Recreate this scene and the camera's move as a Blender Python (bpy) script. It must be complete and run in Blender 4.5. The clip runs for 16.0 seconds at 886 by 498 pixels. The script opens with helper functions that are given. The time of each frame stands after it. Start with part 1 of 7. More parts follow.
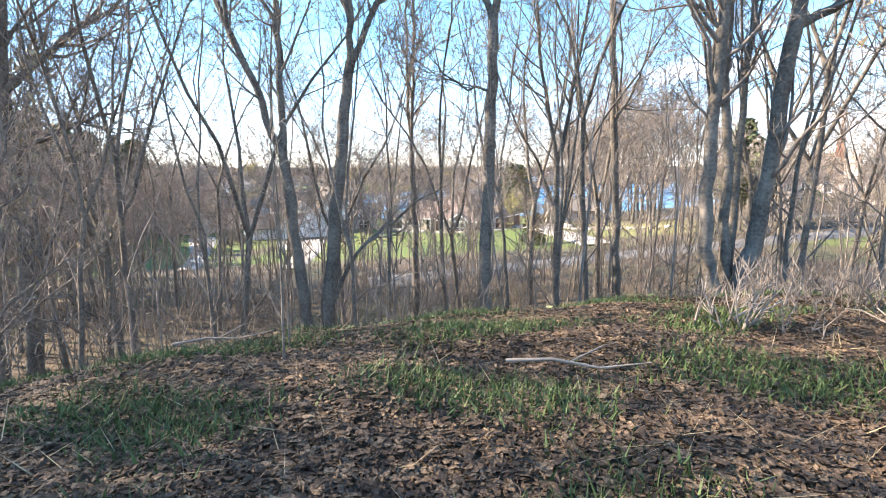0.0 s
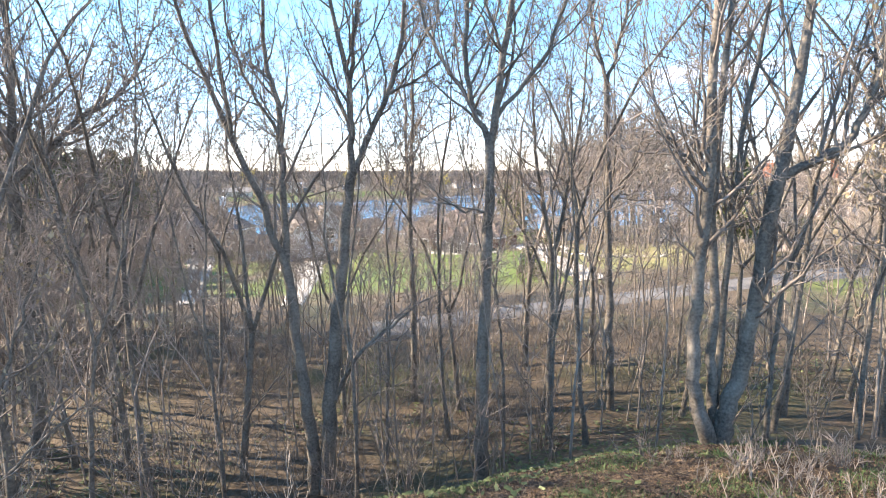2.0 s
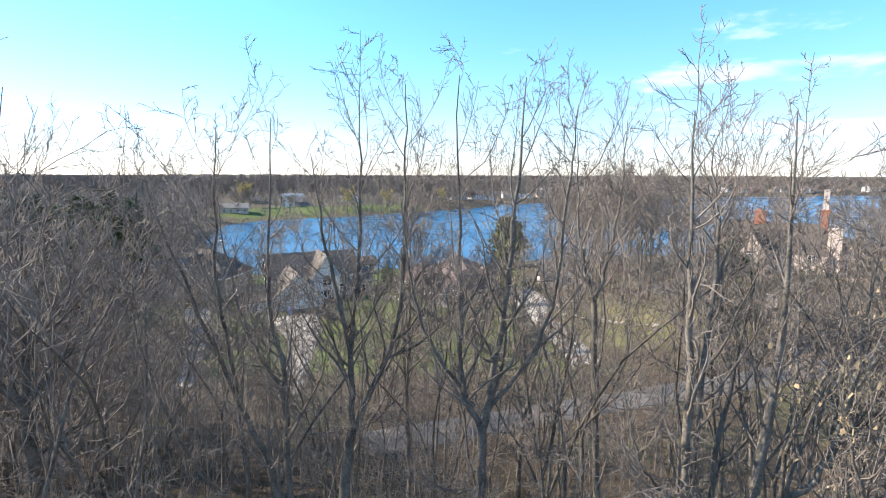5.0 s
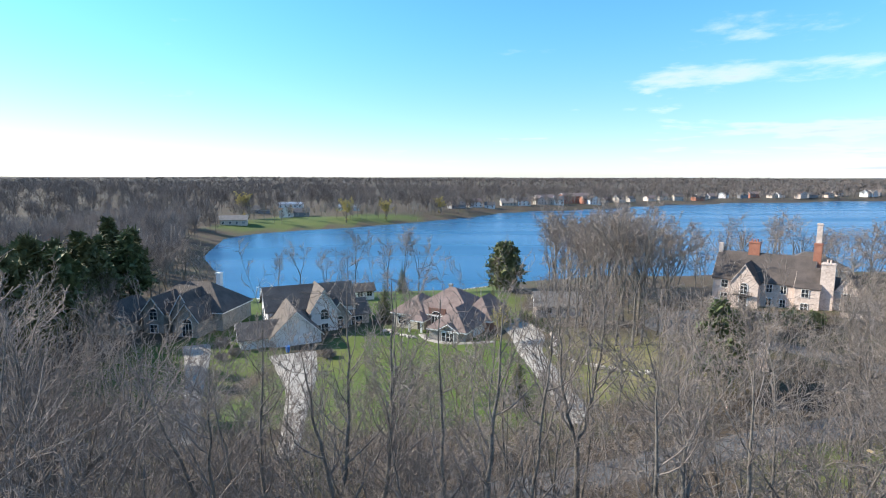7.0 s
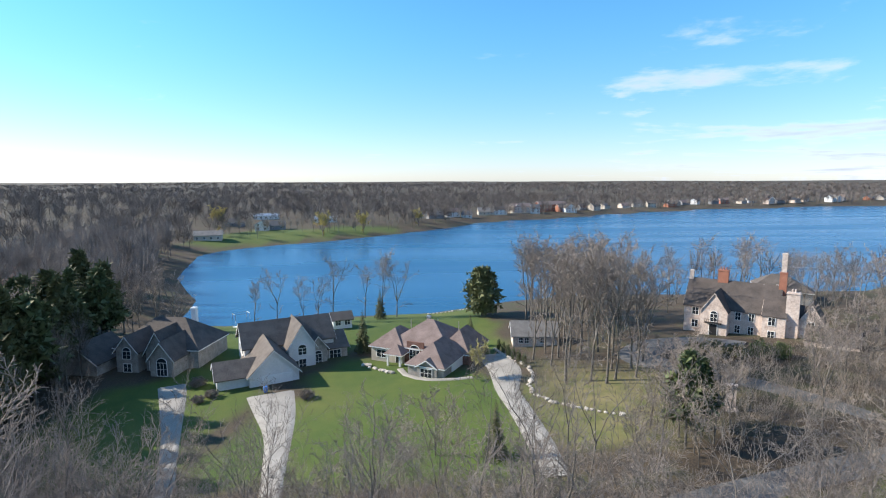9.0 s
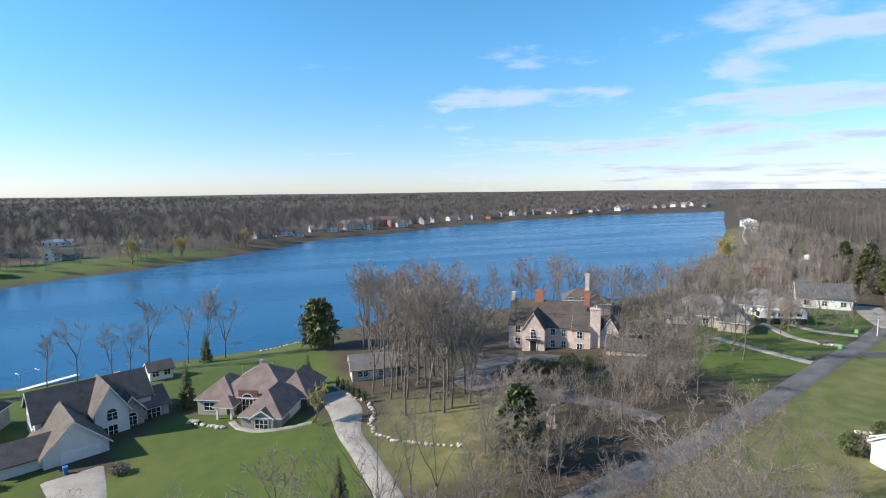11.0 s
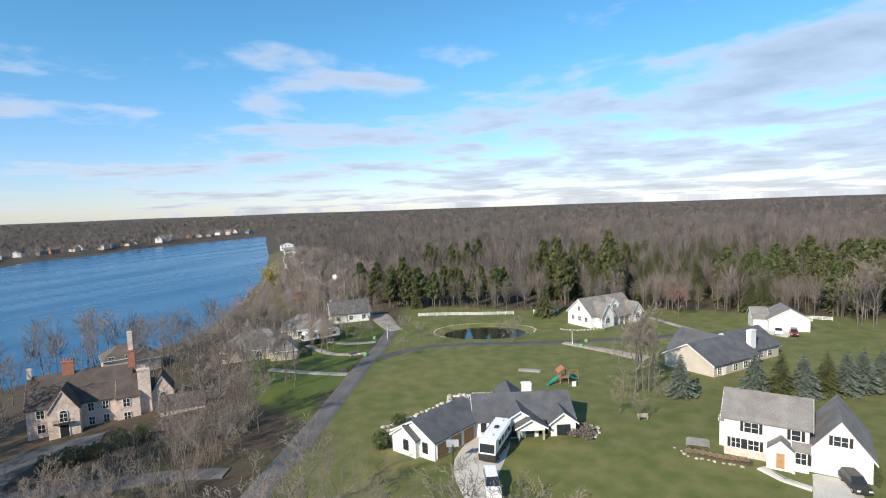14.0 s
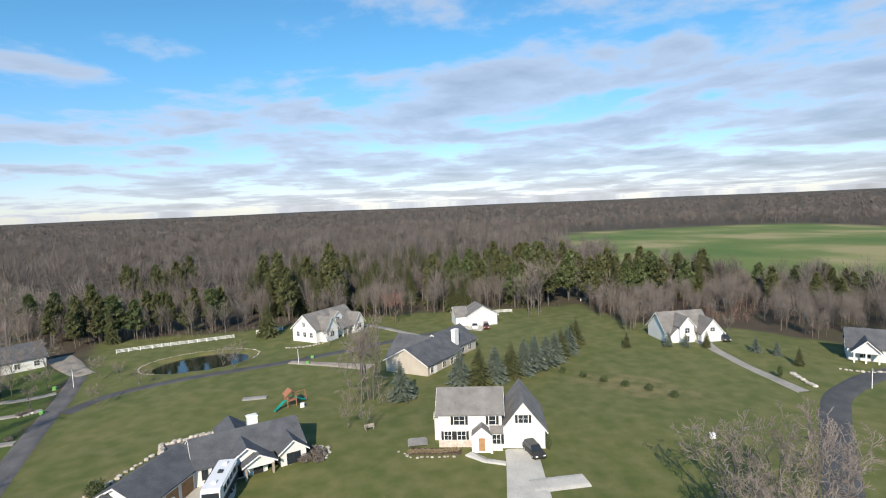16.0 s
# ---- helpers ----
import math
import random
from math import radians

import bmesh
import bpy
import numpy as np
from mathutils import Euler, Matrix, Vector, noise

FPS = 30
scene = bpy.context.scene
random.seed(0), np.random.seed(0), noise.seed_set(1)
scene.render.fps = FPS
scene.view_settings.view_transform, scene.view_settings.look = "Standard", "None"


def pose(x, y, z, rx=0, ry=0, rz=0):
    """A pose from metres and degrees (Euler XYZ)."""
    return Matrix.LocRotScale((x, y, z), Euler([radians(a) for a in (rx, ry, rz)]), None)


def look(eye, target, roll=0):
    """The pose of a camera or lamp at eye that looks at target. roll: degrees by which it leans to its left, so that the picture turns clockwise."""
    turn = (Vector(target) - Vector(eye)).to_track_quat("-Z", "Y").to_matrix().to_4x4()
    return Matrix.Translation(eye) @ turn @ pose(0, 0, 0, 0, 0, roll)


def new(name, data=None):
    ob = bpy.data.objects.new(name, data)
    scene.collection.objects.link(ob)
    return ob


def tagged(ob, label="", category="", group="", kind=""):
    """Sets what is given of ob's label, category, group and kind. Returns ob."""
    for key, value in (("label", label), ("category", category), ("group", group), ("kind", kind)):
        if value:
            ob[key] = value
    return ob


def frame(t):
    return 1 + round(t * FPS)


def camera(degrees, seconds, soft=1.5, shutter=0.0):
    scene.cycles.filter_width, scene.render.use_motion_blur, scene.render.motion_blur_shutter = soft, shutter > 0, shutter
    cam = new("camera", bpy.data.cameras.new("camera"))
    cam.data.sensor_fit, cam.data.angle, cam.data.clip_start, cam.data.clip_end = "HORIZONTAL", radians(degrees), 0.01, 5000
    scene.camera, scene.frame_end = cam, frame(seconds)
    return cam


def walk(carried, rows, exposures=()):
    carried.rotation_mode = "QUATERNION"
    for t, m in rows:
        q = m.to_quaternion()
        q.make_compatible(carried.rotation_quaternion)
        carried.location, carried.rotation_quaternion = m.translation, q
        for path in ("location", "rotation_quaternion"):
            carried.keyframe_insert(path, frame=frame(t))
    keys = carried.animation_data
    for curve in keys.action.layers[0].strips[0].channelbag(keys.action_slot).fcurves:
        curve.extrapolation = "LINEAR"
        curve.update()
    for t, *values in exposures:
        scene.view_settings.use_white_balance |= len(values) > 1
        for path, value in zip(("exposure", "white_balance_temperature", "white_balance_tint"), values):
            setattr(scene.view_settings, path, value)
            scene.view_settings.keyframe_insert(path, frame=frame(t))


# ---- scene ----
cam = camera(78.3, 16.0, soft=1.1)
PATH = [
    (0, (-0.516, -0.022, 1.708), (-0.517, 9.873, 0.267), -0.35),
    (0.5, (-0.504, 0.015, 2.343), (-0.507, 9.909, 0.889), -0.51),
    (1, (-0.525, -0.002, 3.145), (-0.513, 9.896, 1.720), -0.49),
    (1.5, (-0.539, -0.054, 4.001), (-0.520, 9.845, 2.584), -0.20),
    (2, (-0.528, -0.074, 5.132), (-0.478, 9.825, 3.719), -0.15),
    (2.5, (-0.485, -0.108, 6.409), (-0.412, 9.785, 4.951), 0.84),
    (3, (-0.449, -0.123, 7.799), (-0.381, 9.776, 6.384), 1.20),
    (3.5, (-0.438, -0.105, 9.222), (-0.381, 9.800, 7.846), 0.65),
    (4, (-0.445, -0.059, 10.744), (-0.368, 9.852, 9.412), 0.45),
    (4.5, (-0.465, 0.006, 12.281), (-0.373, 9.913, 10.922), 0.19),
    (5, (-0.503, 0.076, 13.850), (-0.382, 9.980, 12.472), 0.18),
    (6.25, (-0.214, 0.074, 17.896), (-0.085, 9.979, 16.530), 0.14),
    (7.5, (0.074, 0.072, 21.641), (0.212, 9.979, 20.287), 0.09),
    (8, (0.114, 0.053, 23.108), (0.263, 9.961, 21.761), 0.01),
    (9.25, (0.080, 0.072, 26.751), (0.876, 9.958, 25.471), -0.20),
    (10.5, (0.047, 0.091, 29.733), (2.717, 9.658, 28.568), -0.46),
    (11, (0.118, 0.146, 30.664), (3.611, 9.450, 29.554), -0.61),
    (11.5, (0.192, 0.174, 31.474), (4.665, 9.056, 30.425), -0.86),
    (12, (0.268, 0.160, 32.170), (5.806, 8.429, 31.194), -1.11),
    (12.5, (0.343, 0.112, 32.771), (6.887, 7.616, 31.842), -1.26),
    (13, (0.417, 0.046, 33.348), (8.025, 6.475, 32.464), -1.52),
    (13.5, (0.507, -0.009, 33.930), (8.901, 5.359, 33.078), -1.73),
    (14, (0.620, -0.051, 34.527), (9.717, 4.019, 33.701), -2.01),
    (14.5, (0.750, -0.082, 35.152), (10.297, 2.777, 34.329), -2.17),
    (15, (0.889, -0.099, 35.716), (10.728, 1.486, 34.890), -2.25),
    (15.5, (1.033, -0.108, 36.258), (10.989, 0.290, 35.413), -2.32),
    (16, (1.177, -0.111, 36.798), (11.105, -0.930, 35.928), -2.35),
]
EXPOSURES = [(0.0, 2.25, 7600, 16), (3.0, 2.1, 7600, 16), (5.0, 1.27, 7000, 12), (7.5, 0.88, 6500, 10), (10.5, 0.58, 6500, 10), (13.5, 0.42, 6800, 10), (16.0, 0.24, 6800, 10)]
walk(cam, [(t, look(eye, target, roll)) for t, eye, target, roll in PATH], EXPOSURES)

# ---- world and sun ----
SUN_AZ, SUN_EL = 283.0, 31.0          # degrees clockwise from +y, and up
world = bpy.data.worlds.new("sky")
scene.world = world
world.use_nodes = True
wt = world.node_tree
wt.nodes.clear()


def wnode(kind, **values):
    n = wt.nodes.new(kind)
    for k, v in values.items():
        n.inputs[k].default_value = v
    return n


def wmath(op, a, b=None, clamp=False):
    n = wt.nodes.new("ShaderNodeMath")
    n.operation, n.use_clamp = op, clamp
    for i, v in enumerate((a, b)):
        if v is None:
            continue
        if isinstance(v, (int, float)):
            n.inputs[i].default_value = v
        else:
            wt.links.new(v, n.inputs[i])
    return n.outputs[0]


sky = wt.nodes.new("ShaderNodeTexSky")
sky.sky_type, sky.sun_disc = "NISHITA", False
sky.sun_elevation, sky.sun_rotation = radians(SUN_EL), radians(SUN_AZ)
sky.air_density, sky.dust_density, sky.ozone_density = 1.0, 0.1, 3.0
coord = wt.nodes.new("ShaderNodeTexCoord")
split = wt.nodes.new("ShaderNodeSeparateXYZ")
wt.links.new(coord.outputs["Generated"], split.inputs[0])
dx, dy, dz = split.outputs
up = wmath("ADD", wmath("MAXIMUM", dz, 0.0), 0.085)
flat = wt.nodes.new("ShaderNodeCombineXYZ")
wt.links.new(wmath("DIVIDE", dx, up), flat.inputs[0])
wt.links.new(wmath("DIVIDE", dy, up), flat.inputs[1])
big = wnode("ShaderNodeTexNoise", Scale=0.85, Detail=7.0, Roughness=0.56, Distortion=0.25)
wt.links.new(flat.outputs[0], big.inputs["Vector"])
fine = wnode("ShaderNodeTexNoise", Scale=2.6, Detail=6.0, Roughness=0.6)
wt.links.new(flat.outputs[0], fine.inputs["Vector"])
amount = wmath("ADD", wmath("MULTIPLY", big.outputs[0], 0.8), wmath("MULTIPLY", fine.outputs[0], 0.2))
# a low deck in the east, scattered clouds above it, clear in the north-west


def wramp(x, a, b, lo=0.0, hi=1.0):
    n = wt.nodes.new("ShaderNodeMapRange")
    n.interpolation_type = "SMOOTHSTEP"
    wt.links.new(x, n.inputs[0])
    for i, v in enumerate((a, b, lo, hi)):
        n.inputs[i + 1].default_value = v
    return n.outputs[0]


deck = wmath("MULTIPLY", wramp(dx, 0.15, 0.75), wramp(dz, 0.10, 0.24, 1.0, 0.0))
cover = wmath("ADD", wmath("ADD", wmath("MULTIPLY", dx, 0.07), wmath("MULTIPLY", dy, -0.05)), wmath("MULTIPLY", deck, 0.07))
amount = wmath("ADD", amount, cover)
mask = wt.nodes.new("ShaderNodeMapRange")
mask.interpolation_type = "SMOOTHSTEP"
wt.links.new(amount, mask.inputs[0])
mask.inputs[1].default_value, mask.inputs[2].default_value = 0.54, 0.66
mask.inputs[3].default_value, mask.inputs[4].default_value = 0.0, 0.72
shade = wt.nodes.new("ShaderNodeMapRange")
wt.links.new(amount, shade.inputs[0])
shade.inputs[1].default_value, shade.inputs[2].default_value = 0.56, 0.80
shade.inputs[3].default_value, shade.inputs[4].default_value = 1.0, 0.5
cloud = wt.nodes.new("ShaderNodeMix")
cloud.data_type = "RGBA"
cloud.inputs["A"].default_value, cloud.inputs["B"].default_value = (0, 0, 0, 1), (6.8, 7.6, 9.4, 1)
wt.links.new(shade.outputs[0], cloud.inputs["Factor"])
deep = wt.nodes.new("ShaderNodeHueSaturation")
deep.inputs["Saturation"].default_value = 1.02
wt.links.new(sky.outputs[0], deep.inputs["Color"])
clear = wt.nodes.new("ShaderNodeMix")
clear.data_type, clear.blend_type = "RGBA", "MULTIPLY"
clear.inputs["Factor"].default_value = 1.0
height = wt.nodes.new("ShaderNodeMapRange")
height.interpolation_type = "SMOOTHSTEP"
wt.links.new(dz, height.inputs[0])
height.inputs[1].default_value, height.inputs[2].default_value = 0.0, 0.30
hue = wt.nodes.new("ShaderNodeMix")
hue.data_type = "RGBA"
hue.inputs["A"].default_value, hue.inputs["B"].default_value = (0.95, 1.08, 1.5, 1), (0.74, 1.40, 1.62, 1)
wt.links.new(height.outputs[0], hue.inputs["Factor"])
wt.links.new(hue.outputs["Result"], clear.inputs["B"])
wt.links.new(deep.outputs[0], clear.inputs["A"])
mix = wt.nodes.new("ShaderNodeMix")
mix.data_type = "RGBA"
wt.links.new(mask.outputs[0], mix.inputs["Factor"])
wt.links.new(clear.outputs["Result"], mix.inputs["A"])
wt.links.new(cloud.outputs["Result"], mix.inputs["B"])
back = wnode("ShaderNodeBackground", Strength=0.088)
wt.links.new(mix.outputs["Result"], back.inputs[0])
wout = wt.nodes.new("ShaderNodeOutputWorld")
wt.links.new(back.outputs[0], wout.inputs[0])

sun = new("sun", bpy.data.lights.new("sun", "SUN"))
sun.data.energy, sun.data.angle, sun.data.color = 5.0, radians(0.6), (1.0, 0.90, 0.76)
to_sun = Vector((math.sin(radians(SUN_AZ)) * math.cos(radians(SUN_EL)), math.cos(radians(SUN_AZ)) * math.cos(radians(SUN_EL)), math.sin(radians(SUN_EL))))
sun.matrix_world = look(to_sun * 300, (0, 0, 0))


# ---- materials ----
def material(name, c1, c2, scale=3.0, rough=0.8, bump=0.3, metal=0.0, detail=6.0, fine_scale=None, c3=None, distance=0.02, pieces=False):
    """Two colours mixed by noise at two scales, with relief of the finer one."""
    m = bpy.data.materials.new(name)
    m.use_nodes = True
    nt = m.node_tree
    bsdf = nt.nodes["Principled BSDF"]
    tc = nt.nodes.new("ShaderNodeTexCoord")
    n1 = nt.nodes.new("ShaderNodeTexNoise")
    n1.inputs["Scale"].default_value, n1.inputs["Detail"].default_value = scale, detail
    n2 = nt.nodes.new("ShaderNodeTexNoise")
    n2.inputs["Scale"].default_value, n2.inputs["Detail"].default_value = fine_scale or scale * 9, 4.0
    for n in (n1, n2):
        nt.links.new(tc.outputs["Object"], n.inputs["Vector"])
    mixer = nt.nodes.new("ShaderNodeMath")
    mixer.operation = "ADD"
    nt.links.new(n1.outputs[0], mixer.inputs[0])
    nt.links.new(n2.outputs[0], mixer.inputs[1])
    source = mixer.outputs[0]
    if pieces:
        info = nt.nodes.new("ShaderNodeObjectInfo")
        add = nt.nodes.new("ShaderNodeMath")
        add.operation = "MULTIPLY_ADD"
        add.inputs[1].default_value = 0.35
        nt.links.new(info.outputs["Random"], add.inputs[0])
        nt.links.new(source, add.inputs[2])
        sub = nt.nodes.new("ShaderNodeMath")
        sub.operation = "SUBTRACT"
        sub.inputs[1].default_value = 0.17
        nt.links.new(add.outputs[0], sub.inputs[0])
        source = sub.outputs[0]
    ramp = nt.nodes.new("ShaderNodeValToRGB")
    half = nt.nodes.new("ShaderNodeMath")
    half.operation = "MULTIPLY"
    half.inputs[1].default_value = 0.5
    nt.links.new(source, half.inputs[0])
    nt.links.new(half.outputs[0], ramp.inputs[0])
    ramp.color_ramp.elements[0].position, ramp.color_ramp.elements[0].color = 0.36, (*c1, 1)
    ramp.color_ramp.elements[1].position, ramp.color_ramp.elements[1].color = 0.64, (*c2, 1)
    if c3:
        e = ramp.color_ramp.elements.new(0.5)
        e.color = (*c3, 1)
    nt.links.new(ramp.outputs[0], bsdf.inputs["Base Color"])
    bsdf.inputs["Roughness"].default_value, bsdf.inputs["Metallic"].default_value = rough, metal
    if bump:
        b = nt.nodes.new("ShaderNodeBump")
        b.inputs["Strength"].default_value, b.inputs["Distance"].default_value = bump, distance
        nt.links.new(n2.outputs[0], b.inputs["Height"])
        nt.links.new(b.outputs[0], bsdf.inputs["Normal"])
    return m


def add_courses(m, axis, spacing, depth=0.02, dark=0.75):
    """Horizontal joints (laps, shingle rows) at a real spacing along an object axis."""
    nt = m.node_tree
    bsdf = nt.nodes["Principled BSDF"]
    tc = nt.nodes.new("ShaderNodeTexCoord")
    sep = nt.nodes.new("ShaderNodeSeparateXYZ")
    nt.links.new(tc.outputs["Object"], sep.inputs[0])
    div = nt.nodes.new("ShaderNodeMath")
    div.operation = "DIVIDE"
    div.inputs[1].default_value = spacing
    nt.links.new(sep.outputs[axis], div.inputs[0])
    fr = nt.nodes.new("ShaderNodeMath")
    fr.operation = "FRACT"
    nt.links.new(div.outputs[0], fr.inputs[0])
    b = nt.nodes.new("ShaderNodeBump")
    b.inputs["Strength"].default_value, b.inputs["Distance"].default_value = 0.6, depth
    nt.links.new(fr.outputs[0], b.inputs["Height"])
    old = bsdf.inputs["Normal"].links
    if old:
        nt.links.new(old[0].from_socket, b.inputs["Normal"])
    nt.links.new(b.outputs[0], bsdf.inputs["Normal"])
    return m


BARK = material("grey_bark", (0.06, 0.052, 0.044), (0.215, 0.192, 0.165), 1.6, 0.9, 0.6, fine_scale=14)
TWIG = material("grey_brown_twigs", (0.15, 0.124, 0.107), (0.34, 0.29, 0.255), 0.5, 0.9, 0.0)
DARK_TWIG = material("dark_grey_twigs", (0.095, 0.08, 0.07), (0.255, 0.22, 0.195), 0.5, 0.9, 0.0)
PALE_TWIG = material("pale_twigs", (0.16, 0.134, 0.112), (0.34, 0.29, 0.245), 0.5, 0.9, 0.0)
RED_TWIG = material("reddish_twigs", (0.20, 0.11, 0.09), (0.34, 0.20, 0.17), 0.5, 0.9, 0.0)
WILLOW = material("yellow_willow_twigs", (0.30, 0.24, 0.07), (0.48, 0.40, 0.14), 0.5, 0.9, 0.0)
BUD = material("pale_green_buds", (0.24, 0.22, 0.09), (0.40, 0.36, 0.17), 0.6, 0.9, 0.0)
SPRUCE = material("spruce_needles", (0.038, 0.048, 0.017), (0.125, 0.128, 0.045), 0.7, 0.75, 0.0)
BLUE_SPRUCE = material("blue_spruce_needles", (0.065, 0.088, 0.062), (0.17, 0.20, 0.155), 0.8, 0.75, 0.0)
HEDGE = material("evergreen_leaves", (0.035, 0.055, 0.018), (0.115, 0.14, 0.05), 1.5, 0.7, 0.0)
SOFT_PINE = material("soft_pine_needles", (0.06, 0.075, 0.028), (0.185, 0.195, 0.08), 0.8, 0.75, 0.0)
FARWOOD = material("far_woods", (0.078, 0.066, 0.06), (0.205, 0.175, 0.158), 0.02, 0.95, 0.0, fine_scale=0.15)
LEAF = material("fallen_leaves", (0.022, 0.014, 0.009), (0.21, 0.145, 0.092), 6.0, 0.85, 0.0, c3=(0.05, 0.031, 0.019))
GRASS = material("grass_blades", (0.022, 0.055, 0.013), (0.075, 0.125, 0.034), 1.2, 0.7, 0.0)
STRAW = material("dry_grass", (0.17, 0.13, 0.075), (0.36, 0.29, 0.18), 1.2, 0.8, 0.0)
ASPHALT = material("worn_asphalt", (0.075, 0.074, 0.076), (0.155, 0.15, 0.146), 0.25, 0.9, 0.4, fine_scale=6)
DARK_ASPHALT = material("dark_asphalt", (0.045, 0.047, 0.05), (0.10, 0.10, 0.10), 0.25, 0.85, 0.4, fine_scale=6)
CONCRETE = material("pale_concrete", (0.23, 0.216, 0.195), (0.38, 0.357, 0.32), 0.3, 0.85, 0.3, fine_scale=5)
NEW_CONCRETE = material("new_pale_concrete", (0.40, 0.385, 0.35), (0.58, 0.56, 0.51), 0.3, 0.85, 0.3, fine_scale=5)
GRAVEL = material("gravel", (0.22, 0.19, 0.155), (0.40, 0.355, 0.295), 0.4, 0.95, 0.6, fine_scale=9)
MULCH = material("mulch", (0.035, 0.025, 0.02), (0.11, 0.075, 0.05), 2.0, 0.95, 0.6, fine_scale=12)
STONE = material("field_stone", (0.32, 0.28, 0.24), (0.62, 0.57, 0.50), 1.1, 0.85, 0.5, fine_scale=7, pieces=True)
SIDING = add_courses(material("white_siding", (0.70, 0.70, 0.68), (0.82, 0.82, 0.80), 0.4, 0.6, 0.05), 2, 0.2)
GREY_SIDING = add_courses(material("pale_grey_siding", (0.60, 0.60, 0.60), (0.74, 0.74, 0.74), 0.4, 0.6, 0.05), 2, 0.2)
TAN_SIDING = add_courses(material("tan_siding", (0.44, 0.39, 0.33), (0.56, 0.50, 0.43), 0.4, 0.65, 0.05), 2, 0.2)
DARK_SIDING = add_courses(material("slate_siding", (0.16, 0.17, 0.19), (0.27, 0.28, 0.30), 0.4, 0.65, 0.05), 2, 0.2)
LIMESTONE = material("pink_limestone", (0.42, 0.33, 0.28), (0.70, 0.60, 0.53), 0.9, 0.85, 0.5, fine_scale=3.2, c3=(0.58, 0.48, 0.42))
GREYSTONE = material("grey_ledgestone", (0.20, 0.185, 0.17), (0.42, 0.39, 0.35), 1.2, 0.85, 0.6, fine_scale=5)
BRICK = add_courses(material("red_brick", (0.26, 0.10, 0.065), (0.44, 0.20, 0.13), 1.0, 0.85, 0.3, fine_scale=9), 2, 0.075, 0.01)
DARK_BRICK = add_courses(material("dark_red_brick", (0.12, 0.06, 0.05), (0.24, 0.13, 0.10), 1.0, 0.85, 0.3, fine_scale=9), 2, 0.075, 0.01)
ROOF_CHAR = add_courses(material("charcoal_shingles", (0.060, 0.064, 0.072), (0.125, 0.13, 0.14), 0.5, 0.85, 0.5, fine_scale=7), 2, 0.11)
ROOF_GREY = add_courses(material("grey_shingles", (0.14, 0.132, 0.125), (0.26, 0.245, 0.23), 0.5, 0.85, 0.5, fine_scale=7), 2, 0.11)
ROOF_BROWN = add_courses(material("rosy_brown_shingles", (0.14, 0.10, 0.088), (0.27, 0.205, 0.185), 0.6, 0.85, 0.5, fine_scale=7), 2, 0.11)
ROOF_TAUPE = add_courses(material("taupe_shingles", (0.07, 0.06, 0.054), (0.16, 0.136, 0.12), 0.6, 0.85, 0.5, fine_scale=7), 2, 0.11)
ROOF_SLATE = add_courses(material("dark_brown_slates", (0.045, 0.037, 0.033), (0.11, 0.09, 0.08), 0.6, 0.8, 0.5, fine_scale=7), 2, 0.13)
TRIM = material("white_trim", (0.74, 0.74, 0.73), (0.84, 0.84, 0.83), 1.0, 0.5, 0.0)
BLACK = material("black_paint", (0.015, 0.015, 0.016), (0.035, 0.035, 0.037), 2.0, 0.45, 0.0)
OAK = material("stained_garage_wood", (0.30, 0.16, 0.07), (0.46, 0.27, 0.13), 1.5, 0.6, 0.1)
WOOD = material("weathered_wood", (0.26, 0.22, 0.18), (0.45, 0.40, 0.34), 1.5, 0.85, 0.2)
REDWOOD = material("cedar_play_wood", (0.28, 0.11, 0.06), (0.42, 0.19, 0.11), 1.5, 0.75, 0.1)
TEAL = material("teal_plastic", (0.0, 0.22, 0.19), (0.01, 0.32, 0.27), 1.0, 0.4, 0.0)
STEEL = material("galvanised_metal", (0.40, 0.41, 0.42), (0.58, 0.59, 0.60), 2.0, 0.4, 0.0, metal=0.7)
RUBBER = material("tyre_rubber", (0.015, 0.015, 0.015), (0.04, 0.04, 0.04), 4.0, 0.85, 0.1)
WHITE_PAINT = material("white_vehicle_paint", (0.76, 0.76, 0.76), (0.84, 0.84, 0.84), 0.7, 0.25, 0.0)
BLUE_TARP = material("blue_tarp", (0.03, 0.13, 0.42), (0.06, 0.22, 0.58), 1.5, 0.6, 0.3)
GREEN_BOX = material("green_plastic", (0.12, 0.32, 0.08), (0.2, 0.45, 0.14), 1.0, 0.5, 0.0)


def plain(name, colour, rough, metal=0.0):
    m = bpy.data.materials.new(name)
    m.use_nodes = True
    b = m.node_tree.nodes["Principled BSDF"]
    b.inputs["Base Color"].default_value = (*colour, 1)
    b.inputs["Roughness"].default_value, b.inputs["Metallic"].default_value = rough, metal
    return m


GLASS = plain("window_glass", (0.025, 0.032, 0.04), 0.06)

